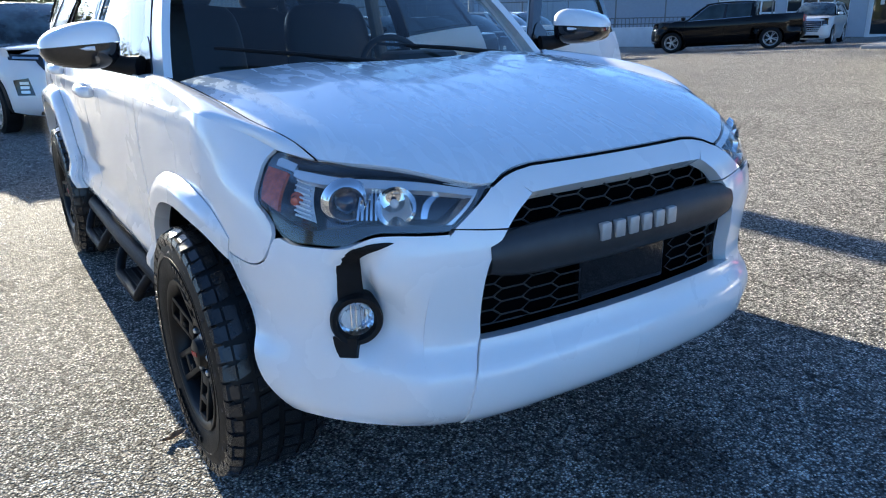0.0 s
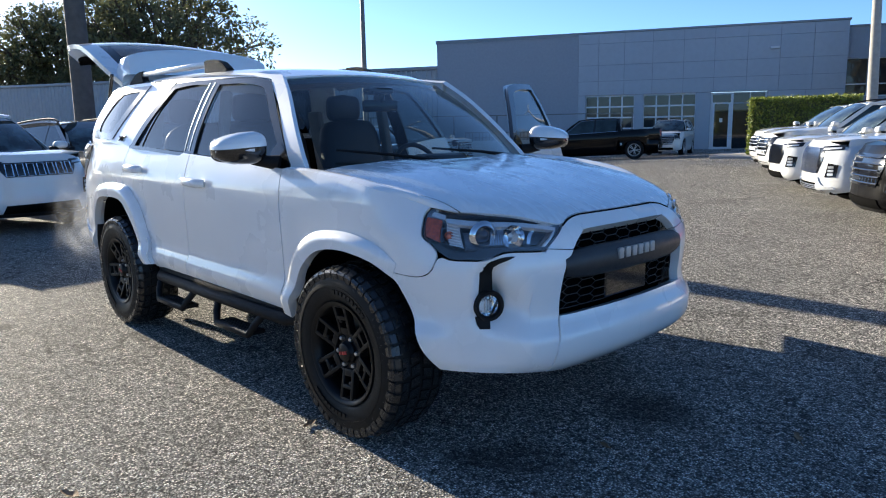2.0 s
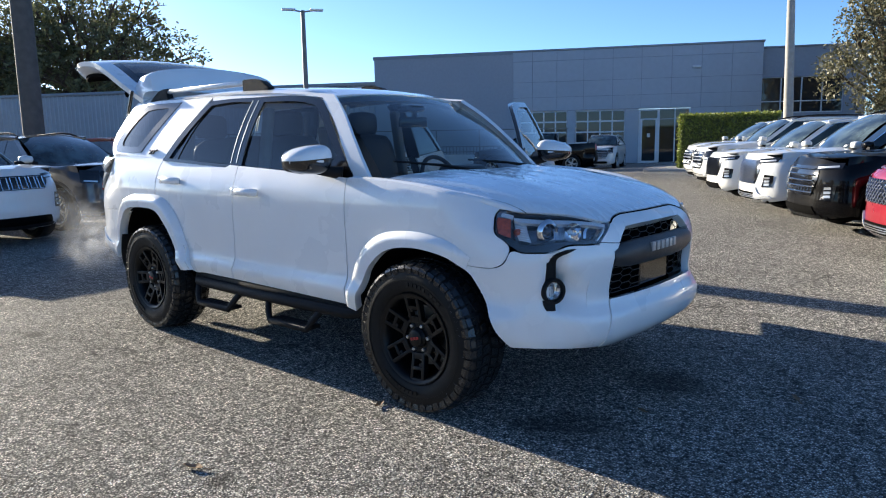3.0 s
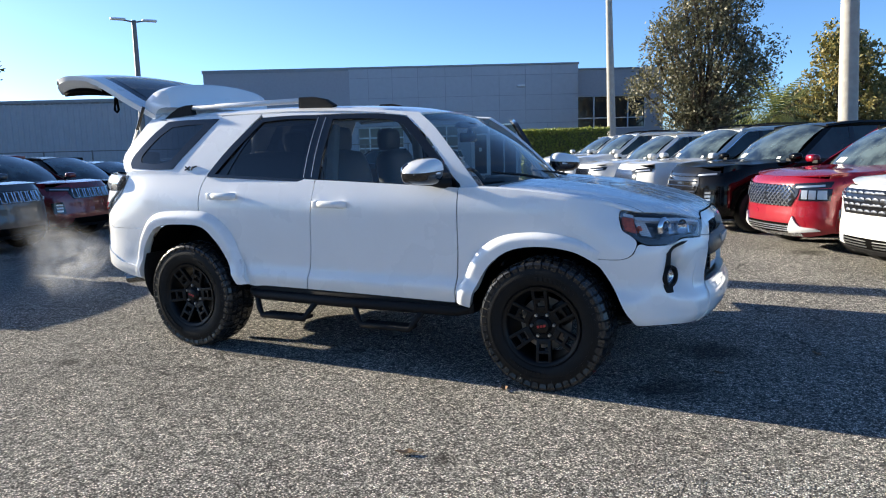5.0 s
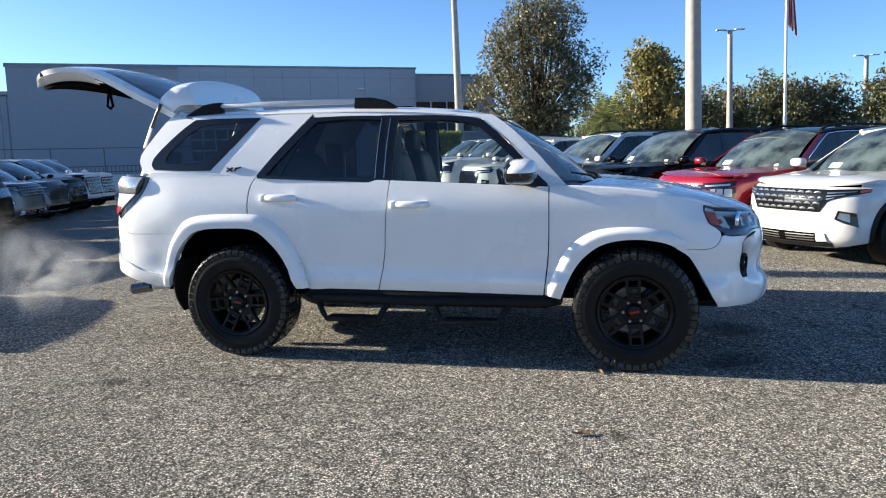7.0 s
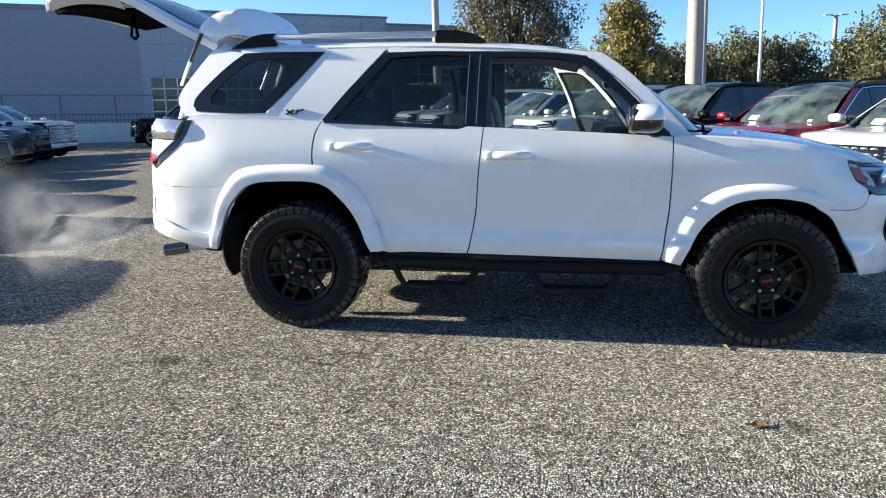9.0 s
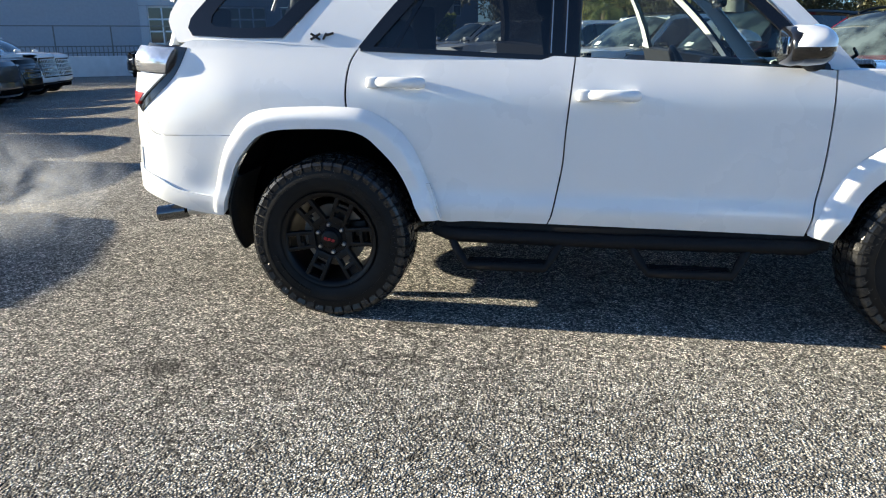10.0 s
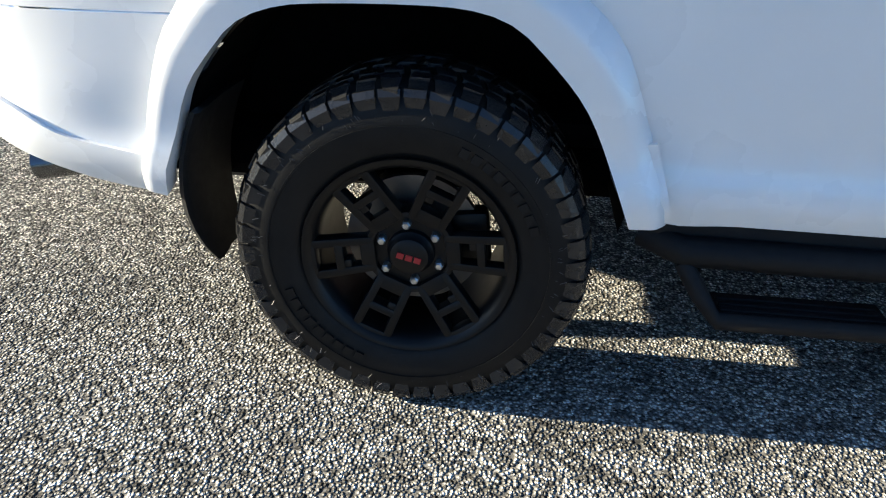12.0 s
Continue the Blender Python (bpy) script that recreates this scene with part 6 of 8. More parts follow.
# spoiler: wing section swept across
sec = resample([(-0.62, 1.755), (-0.725, 1.895), (-0.64, 2.0), (-0.54, 2.045), (-0.35, 2.045), (-0.20, 2.012), (-0.06, 1.955), (0.06, 1.865), (0.04, 1.850), (-0.30, 1.852), (-0.52, 1.845), (-0.62, 1.755)], 41, True)
sec = sec - np.array((0.06, 0.0))
bm = bmesh.new()
rings = []
for k in range(17):
    v = math.sin(math.pi / 2 * (-1 + 2 * k / 16))
    sc = 1 - 0.16 * abs(v) ** 12
    ring = []
    for x, z in sec[:-1]:
        ring.append(bm.verts.new(((-0.51 + (x + 0.51) * (0.16 - 0.04 * v * v) * (1 - 0.1 * abs(v) ** 12)) if x > -0.51 else (-0.51 + (x + 0.51) * sc), v * 0.60, 1.84 + (z - 1.84) * (1.07 - 0.27 * v * v if z > 1.84 else 1.0) * sc)))
    rings.append(ring)
for k in range(16):
    for i in range(40):
        bm.faces.new((rings[k][i], rings[k][(i + 1) % 40], rings[k + 1][(i + 1) % 40], rings[k + 1][i]))
bm.faces.new(rings[0])
bm.faces.new(list(reversed(rings[-1])))
sharp(part("spoiler", bm, PAINT_WHITE, gate, "white roof spoiler"), 85)


# ---- parked cars ----
ROW = "cars in the display row"
FRAME_PAPER = material("sheet_paper", (0.72, 0.72, 0.70), 0.7, vary=0.08, scale=30)
# raised, mottled base colour paints in the reflections of sky and trees
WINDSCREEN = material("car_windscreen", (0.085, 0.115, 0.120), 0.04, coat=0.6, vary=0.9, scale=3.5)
CARGLASS = material("car_glass", (0.028, 0.046, 0.048), 0.03, coat=0.5, vary=0.5, scale=2.5)


def parked(name, label, paint, at, wb=2.75, fo=0.90, ro=0.98, hw=0.925, top=1.72, belt=1.10, hood=(1.12, 1.02), R=0.37, cowl=0.55, gbot=0.55, cells=None, grille="bars", lamp="slim", clad=None, roof_paint=None,
           pickup=False, rack=False, rim=None, wheel=None, low=0.23, group="", category="suv"):
    """A parked car, its x forward from the rear axle. grille: mesh, slots, bars, cross, or wing (a low band that runs out into the lamps)."""
    car = thing(name, label, category, group, at=at)
    nx, clad, roof_paint, rim = wb + fo, clad or PLASTIC, roof_paint or paint, rim or ALLOY
    plan = [(nx, 0), (nx - 0.015, 0.25), (nx - 0.06, 0.50), (nx - 0.17, 0.70), (nx - 0.33, hw - 0.10), (nx - 0.56, hw - 0.035), (wb - 0.3, hw - 0.01), (wb / 2, hw), (0.1, hw), (-0.4, hw - 0.02),
            (-ro + 0.25, hw - 0.07), (-ro + 0.08, hw - 0.20), (-ro + 0.01, 0.45), (-ro, 0)]
    sd = [(low, -0.10), (low + 0.12, -0.05), (0.53, -0.01), (0.64, -0.015), (0.8, 0.0), (belt - 0.16, 0.002), (belt - 0.06, -0.018), (belt + 0.03, -0.045), (belt + 0.2, -0.1)]
    ns = [(low, -0.10), (low + 0.08, -0.02), (low + 0.19, 0.0), (0.62, -0.01), (0.72, -0.012), (0.85, -0.03), (min(0.97, hood[1] - 0.02), -0.08), (hood[1] + 0.02, -0.14), (1.3, -0.3)]
    tl = [(low, -0.1), (0.50, 0.0), (0.65, 0.02), (0.8, -0.02), (belt, -0.05), (belt + 0.2, -0.12)]
    h = Hull(plan, sd, ns, tl, wb + 0.1, -0.4)
    ra = R + 0.075
    arch = lambda cx, a0, a1, n=9, r=ra: [(cx + r * math.cos(a), R + r * math.sin(a)) for a in np.linspace(a0, a1, n)]
    xa, xb, xc = wb - 0.52, (wb - 0.52) * 0.5 + 0.12, 0.42       # door edges
    sill = 0.36
    tip = min(0.97, hood[1] - 0.01)
    bl = lambda x: belt + 0.02 - 0.02 * (x - 0.5)
    if pickup:
        xc = 0.75
    roof_back = -ro + 0.32 if not pickup else 0.62
    wx = wb - cowl + 0.10                                           # foot of the windscreen
    rx = wx - 0.78
    roofz = spline([roof_back, (roof_back + rx) / 2, rx - 0.3, rx], [top - 0.05, top, top - 0.012, top - 0.045])
    rw = hw - 0.29
    hoodz = spline([wx - 0.15, wb, nx - 0.35, nx - 0.12], [hood[0], hood[0] - 0.03, (hood[0] + hood[1]) / 2, hood[1]])
    for sg in (-1, 1):
        pl = lambda nm, pts, mat, n=14, m=9, **k: plate(h, nm, pts, mat, car, sg, n, m, **k)
        fr = arch(wb, math.pi * 1.08, math.pi * 0.10)
        pl("front_fender", [[(xa + 0.01, sill)] + fr, [fr[-1], (wb + 0.52, 0.72), (nx - 0.30, 0.80), (nx - 0.33, tip)], [(xa + 0.01, bl(xa)), (wb - 0.1, hoodz(wb - 0.1) - 0.03), (nx - 0.33, tip)], [(xa + 0.01, sill), (xa + 0.01, bl(xa))]], paint, 24, 12)
        pl("front_door", [[(xb + 0.006, sill), (xa, sill)], [(xa, sill), (xa, bl(xa))], [(xb + 0.006, bl(xb)), (xa, bl(xa))], [(xb + 0.006, sill), (xb + 0.006, bl(xb))]], paint, 8, 10)
        pl("rear_door", [[(xc, R + 0.42), (xc + 0.10, sill + 0.02), (xb, sill)], [(xb, sill), (xb, bl(xb))], [(xc - 0.12, bl(xc)), (xb, bl(xb))], [(xc, R + 0.42), (xc - 0.08, 0.95), (xc - 0.12, bl(xc))]], paint, 10, 10)
        rr = arch(0, math.pi * -0.06, math.pi * 1.08)
        tb = -ro + 0.14
        pl("rear_quarter", [[(xc - 0.005, R + 0.42)] + [p for p in rr if p[1] > R + 0.05 or p[0] < 0][2:], [rr[-1], (-0.6, 0.50), (tb, 0.55)], [(xc - 0.125, bl(xc)), (-0.2, bl(0) + 0.02), (tb + 0.02, bl(0))], [(xc - 0.005, R + 0.42), (xc - 0.085, 0.95), (xc - 0.125, bl(xc))]][:1] +
           [[rr[-1], (tb + 0.12, 0.52), (tb, 0.75), (tb + 0.02, bl(0))], [(xc - 0.125, bl(xc)), (-0.2, bl(0) + 0.02), (tb + 0.02, bl(0))], [(xc - 0.005, R + 0.42), (xc - 0.085, 0.95), (xc - 0.125, bl(xc))]], paint, 20, 12)
        for nm, cx, a0, a1 in (("front_arch_trim", wb, math.pi * 1.1, -0.05 * math.pi), ("rear_arch_trim", 0, math.pi * 1.08, -0.1 * math.pi)):
            i, o = arch(cx, a0, a1, 15, ra), arch(cx, a0, a1, 15, ra + 0.055)
            pl(nm, [i, [i[-1], o[-1]], o, [i[0], o[0]]], clad, 22, 3, off=0.014, thick=0.05)
        pl("side_sill", [[(0.42, low), (xa + 0.06, low)], [(xa + 0.06, low), (xa + 0.04, sill + 0.05)], [(0.44, sill + 0.05), (xa + 0.04, sill + 0.05)], [(0.42, low), (0.44, sill + 0.05)]], clad, 8, 4, off=0.01, thick=0.04)
        # nose half
        s_arch = h.at_x(wb + 0.46)
        cv = h.at_y
        lowl = [(0, low), (cv(0.6), low), (h.at_x(wb + ra), low + 0.08)]
        topn = [(0, hood[1] + 0.004), (cv(0.5), hood[1] - 0.006), (h.at_x(nx - 0.335), tip - 0.002)]
        right = [(h.at_x(wb + ra), low + 0.08), (h.at_x(wb + 0.43), 0.66), (h.at_x(nx - 0.335), 0.80), (h.at_x(nx - 0.335), tip - 0.002)]
        net = coons(lowl, right, topn, [(0, low), (0, hood[1] + 0.004)], 26, 16)
        skin("front_bumper", net, lambda s, z: h.place(s, z, 0, sg), paint, car, 0.03)
        fp = lambda nm, quad, mat, off=0.012, n=8, m=5, thick=0.03, label="": skin(nm, coons(*[[(cv(a), z) for a, z in l] for l in quad], n, m), lambda s, z: h.place(s, z, off, sg), mat, car, thick, label=label)
        fp("lower_intake", [[(0, low + 0.05), (0.55, low + 0.06)], [(0.55, low + 0.06), (0.50, 0.40)], [(0, 0.40), (0.50, 0.40)], [(0, low + 0.05), (0, 0.40)]], LINER)
        fp("chin_strip", [[(0, low - 0.01), (0.62, low + 0.01)], [(0.62, low + 0.01), (0.60, low + 0.05)], [(0, low + 0.04), (0.60, low + 0.05)], [(0, low - 0.01), (0, low + 0.04)]], CHROME if grille in ("mesh", "cross") else clad, 0.02, 10, 3)
        if grille == "mesh":   # bright skid trim rising at the ends
            fp("skid_trim", [[(0.42, low + 0.045), (0.78, low + 0.09)], [(0.78, low + 0.09), (0.74, low + 0.125)], [(0.50, 0.50), (0.58, low + 0.15), (0.74, low + 0.125)], [(0.42, low + 0.045), (0.50, 0.50)]], LAMP_SILVER, 0.022, 8, 6)
            bm = bmesh.new()
            for k in range(3):
                z = low + 0.075 + k * 0.028
                add_tube(bm, [h.place(cv(q), z, 0.016, sg) for q in np.linspace(0, 0.44, 5)], 0.005, 5)
            for k in range(12):
                add_tube(bm, [h.place(cv(0.02 + k * 0.037), z, 0.016, sg) for z in (low + 0.06, low + 0.145)], 0.004, 5)
            part("intake_mesh", bm, STEEL, car)
        gt, gb, gw = hood[1] - 0.10, gbot, 0.56
        if grille == "slots":
            gb = gt - 0.20
        if grille == "wing":
            gt, gb = hood[1] - 0.035, hood[1] - 0.30
        fp("grille_panel", [[(0, gb), (gw - 0.10, gb)], [(gw - 0.10, gb), (gw, (gb + gt) / 2 + 0.05), (gw - 0.04, gt)], [(0, gt), (gw - 0.04, gt)], [(0, gb), (0, gt)]], GLOSS_BLACK, 0.010, 12, 6)
        bm = bmesh.new()
        if grille == "slots":
            for k in range(4):
                y0 = 0.075 * k * 1.85 + (0.0 if k else 0.0)
                if sg > 0 and k == 0:
                    continue
                ring = [(y0 - 0.045, gb + 0.015), (y0 + 0.045, gb + 0.015), (y0 + 0.045, gt - 0.02), (y0 - 0.045, gt - 0.02)]
                P = [h.place(cv(abs(a)), z, 0.022, sg if a >= 0 else -sg) for a, z in ring]
                add_tube(bm, P, 0.009, 6, True)
        elif grille == "wing":
            for k in range(4):
                z = gb + (gt - gb) * (k + 0.55) / 4.2
                for c in range(5):       # short bars, set off from row to row
                    a0 = max(0.0, (c - 0.5 * (k % 2)) * 0.108 + 0.008)
                    a1 = min(a0 + 0.085, gw - 0.05 - 0.05 * (3 - k) / 3)
                    if a1 - a0 > 0.03:
                        add_tube(bm, [h.place(cv(a0 + (a1 - a0) * q), z + 0.010 * math.sin(math.pi * q), 0.020, sg) for q in (0, 0.25, 0.5, 0.75, 1)], [0.006, 0.013, 0.015, 0.013, 0.006], 6)
        elif grille == "bars":
            for k in range(5):
                z = gb + (gt - gb) * (k + 0.5) / 5
                add_tube(bm, [h.place(cv(a), z, 0.018, sg) for a in np.linspace(0, gw - 0.07 + 0.02 * (k % 2), 6)], 0.013, 6)
            for k in range(6):
                a = 0.04 + k * 0.085
                add_tube(bm, [h.place(cv(a), gb + 0.03, 0.014, sg), h.place(cv(a), gt - 0.03, 0.014, sg)], 0.007, 5)
        else:
            st = 0.075
            for k in range(-4, 10):
                for s2 in (-1, 1):
                    pts = []
                    for q in range(9):
                        z = gb + (gt - gb) * q / 8
                        a = k * st + s2 * (q / 8) * (gt - gb)
                        if 0 <= a <= gw - 0.05 - 0.08 * abs(q / 8 - 0.6):
                            pts.append(h.place(cv(a), z, 0.016, sg))
                    if len(pts) > 1:
                        add_tube(bm, pts, 0.009 if grille == "mesh" else 0.007, 5)
        part("grille_pattern", bm, CHROME if grille in ("mesh", "slots") else STEEL if lamp == "high" or grille == "wing" else DARK_CHROME, car, "chrome grille pattern" if grille in ("mesh", "slots") else "")
        if grille == "wing":   # lamp band tapering into the wing, amber at its tip, and a slanting lower lamp
            fp("headlamp", [[(gw - 0.075, gb + 0.10), (0.66, gt - 0.085), (0.86, gt - 0.03)], [(0.86, gt - 0.03), (0.87, gt + 0.005)], [(gw - 0.045, gt - 0.002), (0.70, gt + 0.004), (0.87, gt + 0.005)], [(gw - 0.075, gb + 0.10), (gw - 0.045, gt - 0.002)]], GLOSS_BLACK, 0.012, 12, 5, label="dark tapering headlamp band")
            for q in range(3):
                z0 = gt - 0.025 - 0.036 * q
                fp("lamp_strip", [[(gw - 0.03, z0 - 0.022), (0.78 - 0.09 * q, z0)], [(0.78 - 0.09 * q, z0), (0.79 - 0.09 * q, z0 + 0.010)], [(gw - 0.03, z0 - 0.008), (0.79 - 0.09 * q, z0 + 0.010)], [(gw - 0.03, z0 - 0.022), (gw - 0.03, z0 - 0.008)]], STEEL, 0.020, 8, 3)
            fp("turn_lamp", [[(0.80, gt - 0.035), (0.858, gt - 0.024)], [(0.858, gt - 0.024), (0.866, gt)], [(0.81, gt - 0.008), (0.866, gt)], [(0.80, gt - 0.035), (0.81, gt - 0.008)]], AMBER, 0.020, 4, 3, label="amber turn lamp")
            fp("lower_lamp", [[(0.615, 0.575), (0.70, 0.53), (0.80, 0.485)], [(0.80, 0.485), (0.785, 0.645)], [(0.645, 0.675), (0.785, 0.645)], [(0.615, 0.575), (0.645, 0.675)]], GLOSS_BLACK, 0.010, 6, 5)
            fp("lamp_cell", [[(0.645, 0.585), (0.745, 0.54)], [(0.745, 0.54), (0.74, 0.635)], [(0.66, 0.652), (0.74, 0.635)], [(0.645, 0.585), (0.66, 0.652)]], STEEL, 0.018, 4, 4)
            for q in range(3):
                fp("intake_bar", [[(0.05, low + 0.072 + 0.032 * q), (0.42, low + 0.078 + 0.032 * q)], [(0.42, low + 0.078 + 0.032 * q), (0.42, low + 0.088 + 0.032 * q)], [(0.05, low + 0.082 + 0.032 * q), (0.42, low + 0.088 + 0.032 * q)], [(0.05, low + 0.072 + 0.032 * q), (0.05, low + 0.082 + 0.032 * q)]], STEEL, 0.018, 6, 3)
            fp("intake_end", [[(0.44, low + 0.07), (0.56, low + 0.08)], [(0.56, low + 0.08), (0.53, 0.405)], [(0.44, 0.40), (0.53, 0.405)], [(0.44, low + 0.07), (0.44, 0.40)]], LAMP_SILVER, 0.016, 4, 4)
        else:
            if lamp == "high":     # square lamps beside the grille
                lz0, lz1, l0, l1 = gt - 0.20, gt + 0.01, 0.58, 0.80
            else:
                lz0, lz1, l0, l1 = gt - 0.055, gt + 0.02, 0.50, 0.83
            fp("headlamp", [[(l0, lz0), (l1, lz0 + 0.03)], [(l1, lz0 + 0.03), (l1 + 0.02, lz1 + 0.03)], [(l0 - 0.02, lz1), (l1 + 0.02, lz1 + 0.03)], [(l0, lz0), (l0 - 0.02, lz1)]], GLOSS_BLACK, 0.010, 10, 4, label="dark headlamp")
            fp("lamp_strip", [[(l0 + 0.02, lz0 + 0.02), (l1 - 0.03, lz0 + 0.045)], [(l1 - 0.03, lz0 + 0.045), (l1 - 0.03, lz0 + 0.07)], [(l0 + 0.02, lz0 + 0.045), (l1 - 0.03, lz0 + 0.07)], [(l0 + 0.02, lz0 + 0.02), (l0 + 0.02, lz0 + 0.045)]], STEEL, 0.016, 8, 3)
            if lamp != "high":
                if cells:      # a wide lamp of upright cells beside the grille
                    c0, c1, e0, e1 = cells
                    fp("lower_lamp", [[(c0, e0), (c1 - 0.01, e0)], [(c1 - 0.01, e0), (c1, e1)], [(c0 + 0.03, e1), (c1, e1)], [(c0, e0), (c0 + 0.03, e1)]], GLOSS_BLACK, 0.010, 6, 4)
                    for q in range(3):
                        p0 = c0 + 0.035 + q * (c1 - c0 - 0.05) / 3
                        p1 = p0 + (c1 - c0 - 0.05) / 3 - 0.014
                        fp("lamp_cell", [[(p0, e0 + 0.02), (p1, e0 + 0.02)], [(p1, e0 + 0.02), (p1, e1 - 0.02)], [(p0, e1 - 0.02), (p1, e1 - 0.02)], [(p0, e0 + 0.02), (p0, e1 - 0.02)]], STEEL, 0.016, 3, 3)
                else:
                    fp("lower_lamp", [[(0.62, 0.50), (0.78, 0.51)], [(0.78, 0.51), (0.80, 0.70)], [(0.66, 0.72), (0.80, 0.70)], [(0.62, 0.50), (0.66, 0.72)]], GLOSS_BLACK, 0.010, 5, 5)
                    for q in range(3):
                        fp("lamp_cell", [[(0.665, 0.53 + q * 0.055), (0.745, 0.535 + q * 0.055)], [(0.745, 0.535 + q * 0.055), (0.745, 0.57 + q * 0.055)], [(0.665, 0.565 + q * 0.055), (0.745, 0.57 + q * 0.055)], [(0.665, 0.53 + q * 0.055), (0.665, 0.565 + q * 0.055)]], STEEL, 0.018, 3, 3)
        # flank glass and pillars
        gy = lambda x, z, o=0.0: (x, sg * (hw - 0.055 - (hw - 0.055 - rw) * min(max((z - belt) / (top - 0.06 - belt), 0), 1.2) ** 1.15 - 0.02 * max(0, (-0.1 - x)) + o), z)
        rz = lambda x: roofz(x) - 0.055
        back = roof_back if pickup else -ro + 0.42
        gb0 = (roof_back + 0.02, bl(0.6)) if pickup else (-ro + 0.16, bl(0) + 0.05)
        gl_b = [gb0, (xb, bl(xb) - 0.01), (wx - 0.10, bl(wx) - 0.01)]
        gl_t = [(back + 0.04, rz(back)), (xb - 0.2, rz(xb)), (rx - 0.05, rz(rx) - 0.01)]
        net = coons(gl_b, [(wx - 0.10, bl(wx) - 0.01), (rx - 0.05, rz(rx) - 0.01)], gl_t, [gb0, (back + 0.04, rz(back))], 20, 8)
        skin("side_glass", net, lambda x, z: gy(x, z), CARGLASS, car, 0.01, label="dark tinted side glass")
        pil = lambda nm, b0, b1, t0, t1, mat, o=0.006: skin(nm, coons([b0, b1], [b1, t1], [t0, t1], [b0, t0], 4, 8), lambda x, z: gy(x, z, o), mat, car, 0.012)
        pil("a_pillar", (wx - 0.13, bl(wx) - 0.02), (wx + 0.02, bl(wx) - 0.02), (rx - 0.10, rz(rx)), (rx + 0.02, rz(rx)), paint)
        pil("b_pillar", (xb - 0.05, bl(xb)), (xb + 0.05, bl(xb)), (xb - 0.10, rz(xb)), (xb - 0.02, rz(xb)), GLOSS_BLACK)
        if not pickup:
            pil("c_pillar", (xc - 0.25, bl(0)), (xc - 0.10, bl(0)), (xc - 0.20, rz(xc - 0.2)), (xc - 0.14, rz(xc - 0.2)), GLOSS_BLACK)
            pil("d_pillar", (-ro + 0.10, bl(0)), (-ro + 0.34, bl(0)), (back - 0.06, rz(back)), (back + 0.12, rz(back)), paint)
        else:
            pil("c_pillar", (roof_back - 0.03, bl(0.6)), (roof_back + 0.16, bl(0.6)), (roof_back - 0.02, rz(roof_back)), (roof_back + 0.12, rz(roof_back)), paint)
        bm = bmesh.new()
        add_tube(bm, [gy(x, bl(x) + 0.004, 0.012) for x in np.linspace(gb0[0] + 0.05, wx - 0.1, 8)], 0.010, 6)
        part("belt_trim", bm, CHROME if grille in ("mesh", "cross") else GLOSS_BLACK, car)
        if grille in ("mesh", "cross"):
            bm = bmesh.new()
            add_tube(bm, [gy(x, z, 0.014) for x, z in [(wx - 0.14, bl(wx))] + [(wx - 0.14 + (rx - wx + 0.06) * q, bl(wx) + (rz(rx) - 0.03 - bl(wx)) * q) for q in (0.3, 0.6, 0.9)] + [(x, rz(x) - 0.025) for x in np.linspace(rx - 0.14, back + 0.10, 9)]], 0.009, 6)
            part("window_trim", bm, CHROME, car, "chrome window surround")
        bm = bmesh.new()
        add_tube(bm, [gy(x, rz(x) + 0.015, 0.016) for x in np.linspace(back, rx, 10)], 0.030, 8)
        part("cant_rail", bm, roof_paint, car)
        # mirror
        bm = bmesh.new()
        my = hw + 0.09
        super_shell(bm, (xa + 0.05, sg * (my + 0.01), belt + 0.085), (0.085, 0.105, 0.062), 0.7, 18, 8)
        mir = sharp(part("door_mirror", bm, paint, car, "body-coloured door mirror"), 40)
        bm = bmesh.new()
        add_box(bm, (xa + 0.02, min(sg * (hw - 0.08), sg * (my - 0.04)), belt + 0.01), (xa + 0.10, max(sg * (hw - 0.08), sg * (my - 0.04)), belt + 0.06), 0.01)
        part("mirror_arm", bm, PLASTIC, mir)
        for hx in (xb - 0.20, xc + 0.02):
            bm = bmesh.new()
            add_tube(bm, [h.place(h.at_x(hx + q), belt - 0.12, o, sg) for q, o in ((0, 0.005), (0.03, 0.03), (0.15, 0.032), (0.19, 0.005))], 0.013, 6)
            part("door_handle", bm, paint, car)
        if rack:
            tube("roof_rail", [gy(back + 0.1 + (rx - back - 0.2) * q, rz(back + 0.1 + (rx - back - 0.2) * q) + 0.09 - 0.05 * (abs(2 * q - 1) ** 6), -0.05) for q in np.linspace(0, 1, 12)], 0.018, PLASTIC, car, sides=8)
        # tail lamp
        skin("tail_lamp", coons([(h.at_x(-ro + 0.10), belt - 0.28), (h.at_x(-ro + 0.10) + 0.25, belt - 0.28)], [(h.at_x(-ro + 0.10) + 0.25, belt - 0.28), (h.at_x(-ro + 0.1) + 0.22, belt - 0.02)],
                                [(h.at_x(-ro + 0.14), belt - 0.02), (h.at_x(-ro + 0.1) + 0.22, belt - 0.02)], [(h.at_x(-ro + 0.10), belt - 0.28), (h.at_x(-ro + 0.14), belt - 0.02)], 5, 5), lambda s, z: h.place(s, z, 0.03, sg), RED_LENS, car, 0.03, label="red tail lamp")
        # tail half
        s0 = h.at_x(tb)
        net = coons([(s0, 0.40), (h.s[-1], 0.40)], [(h.s[-1], 0.40), (h.s[-1], belt + 0.02)], [(s0, belt + 0.02), (h.s[-1], belt + 0.02)], [(s0, 0.40), (s0, belt + 0.02)], 12, 10)
        skin("tailgate", net, lambda s, z: h.place(s, z, 0, sg), paint, car, 0.02)
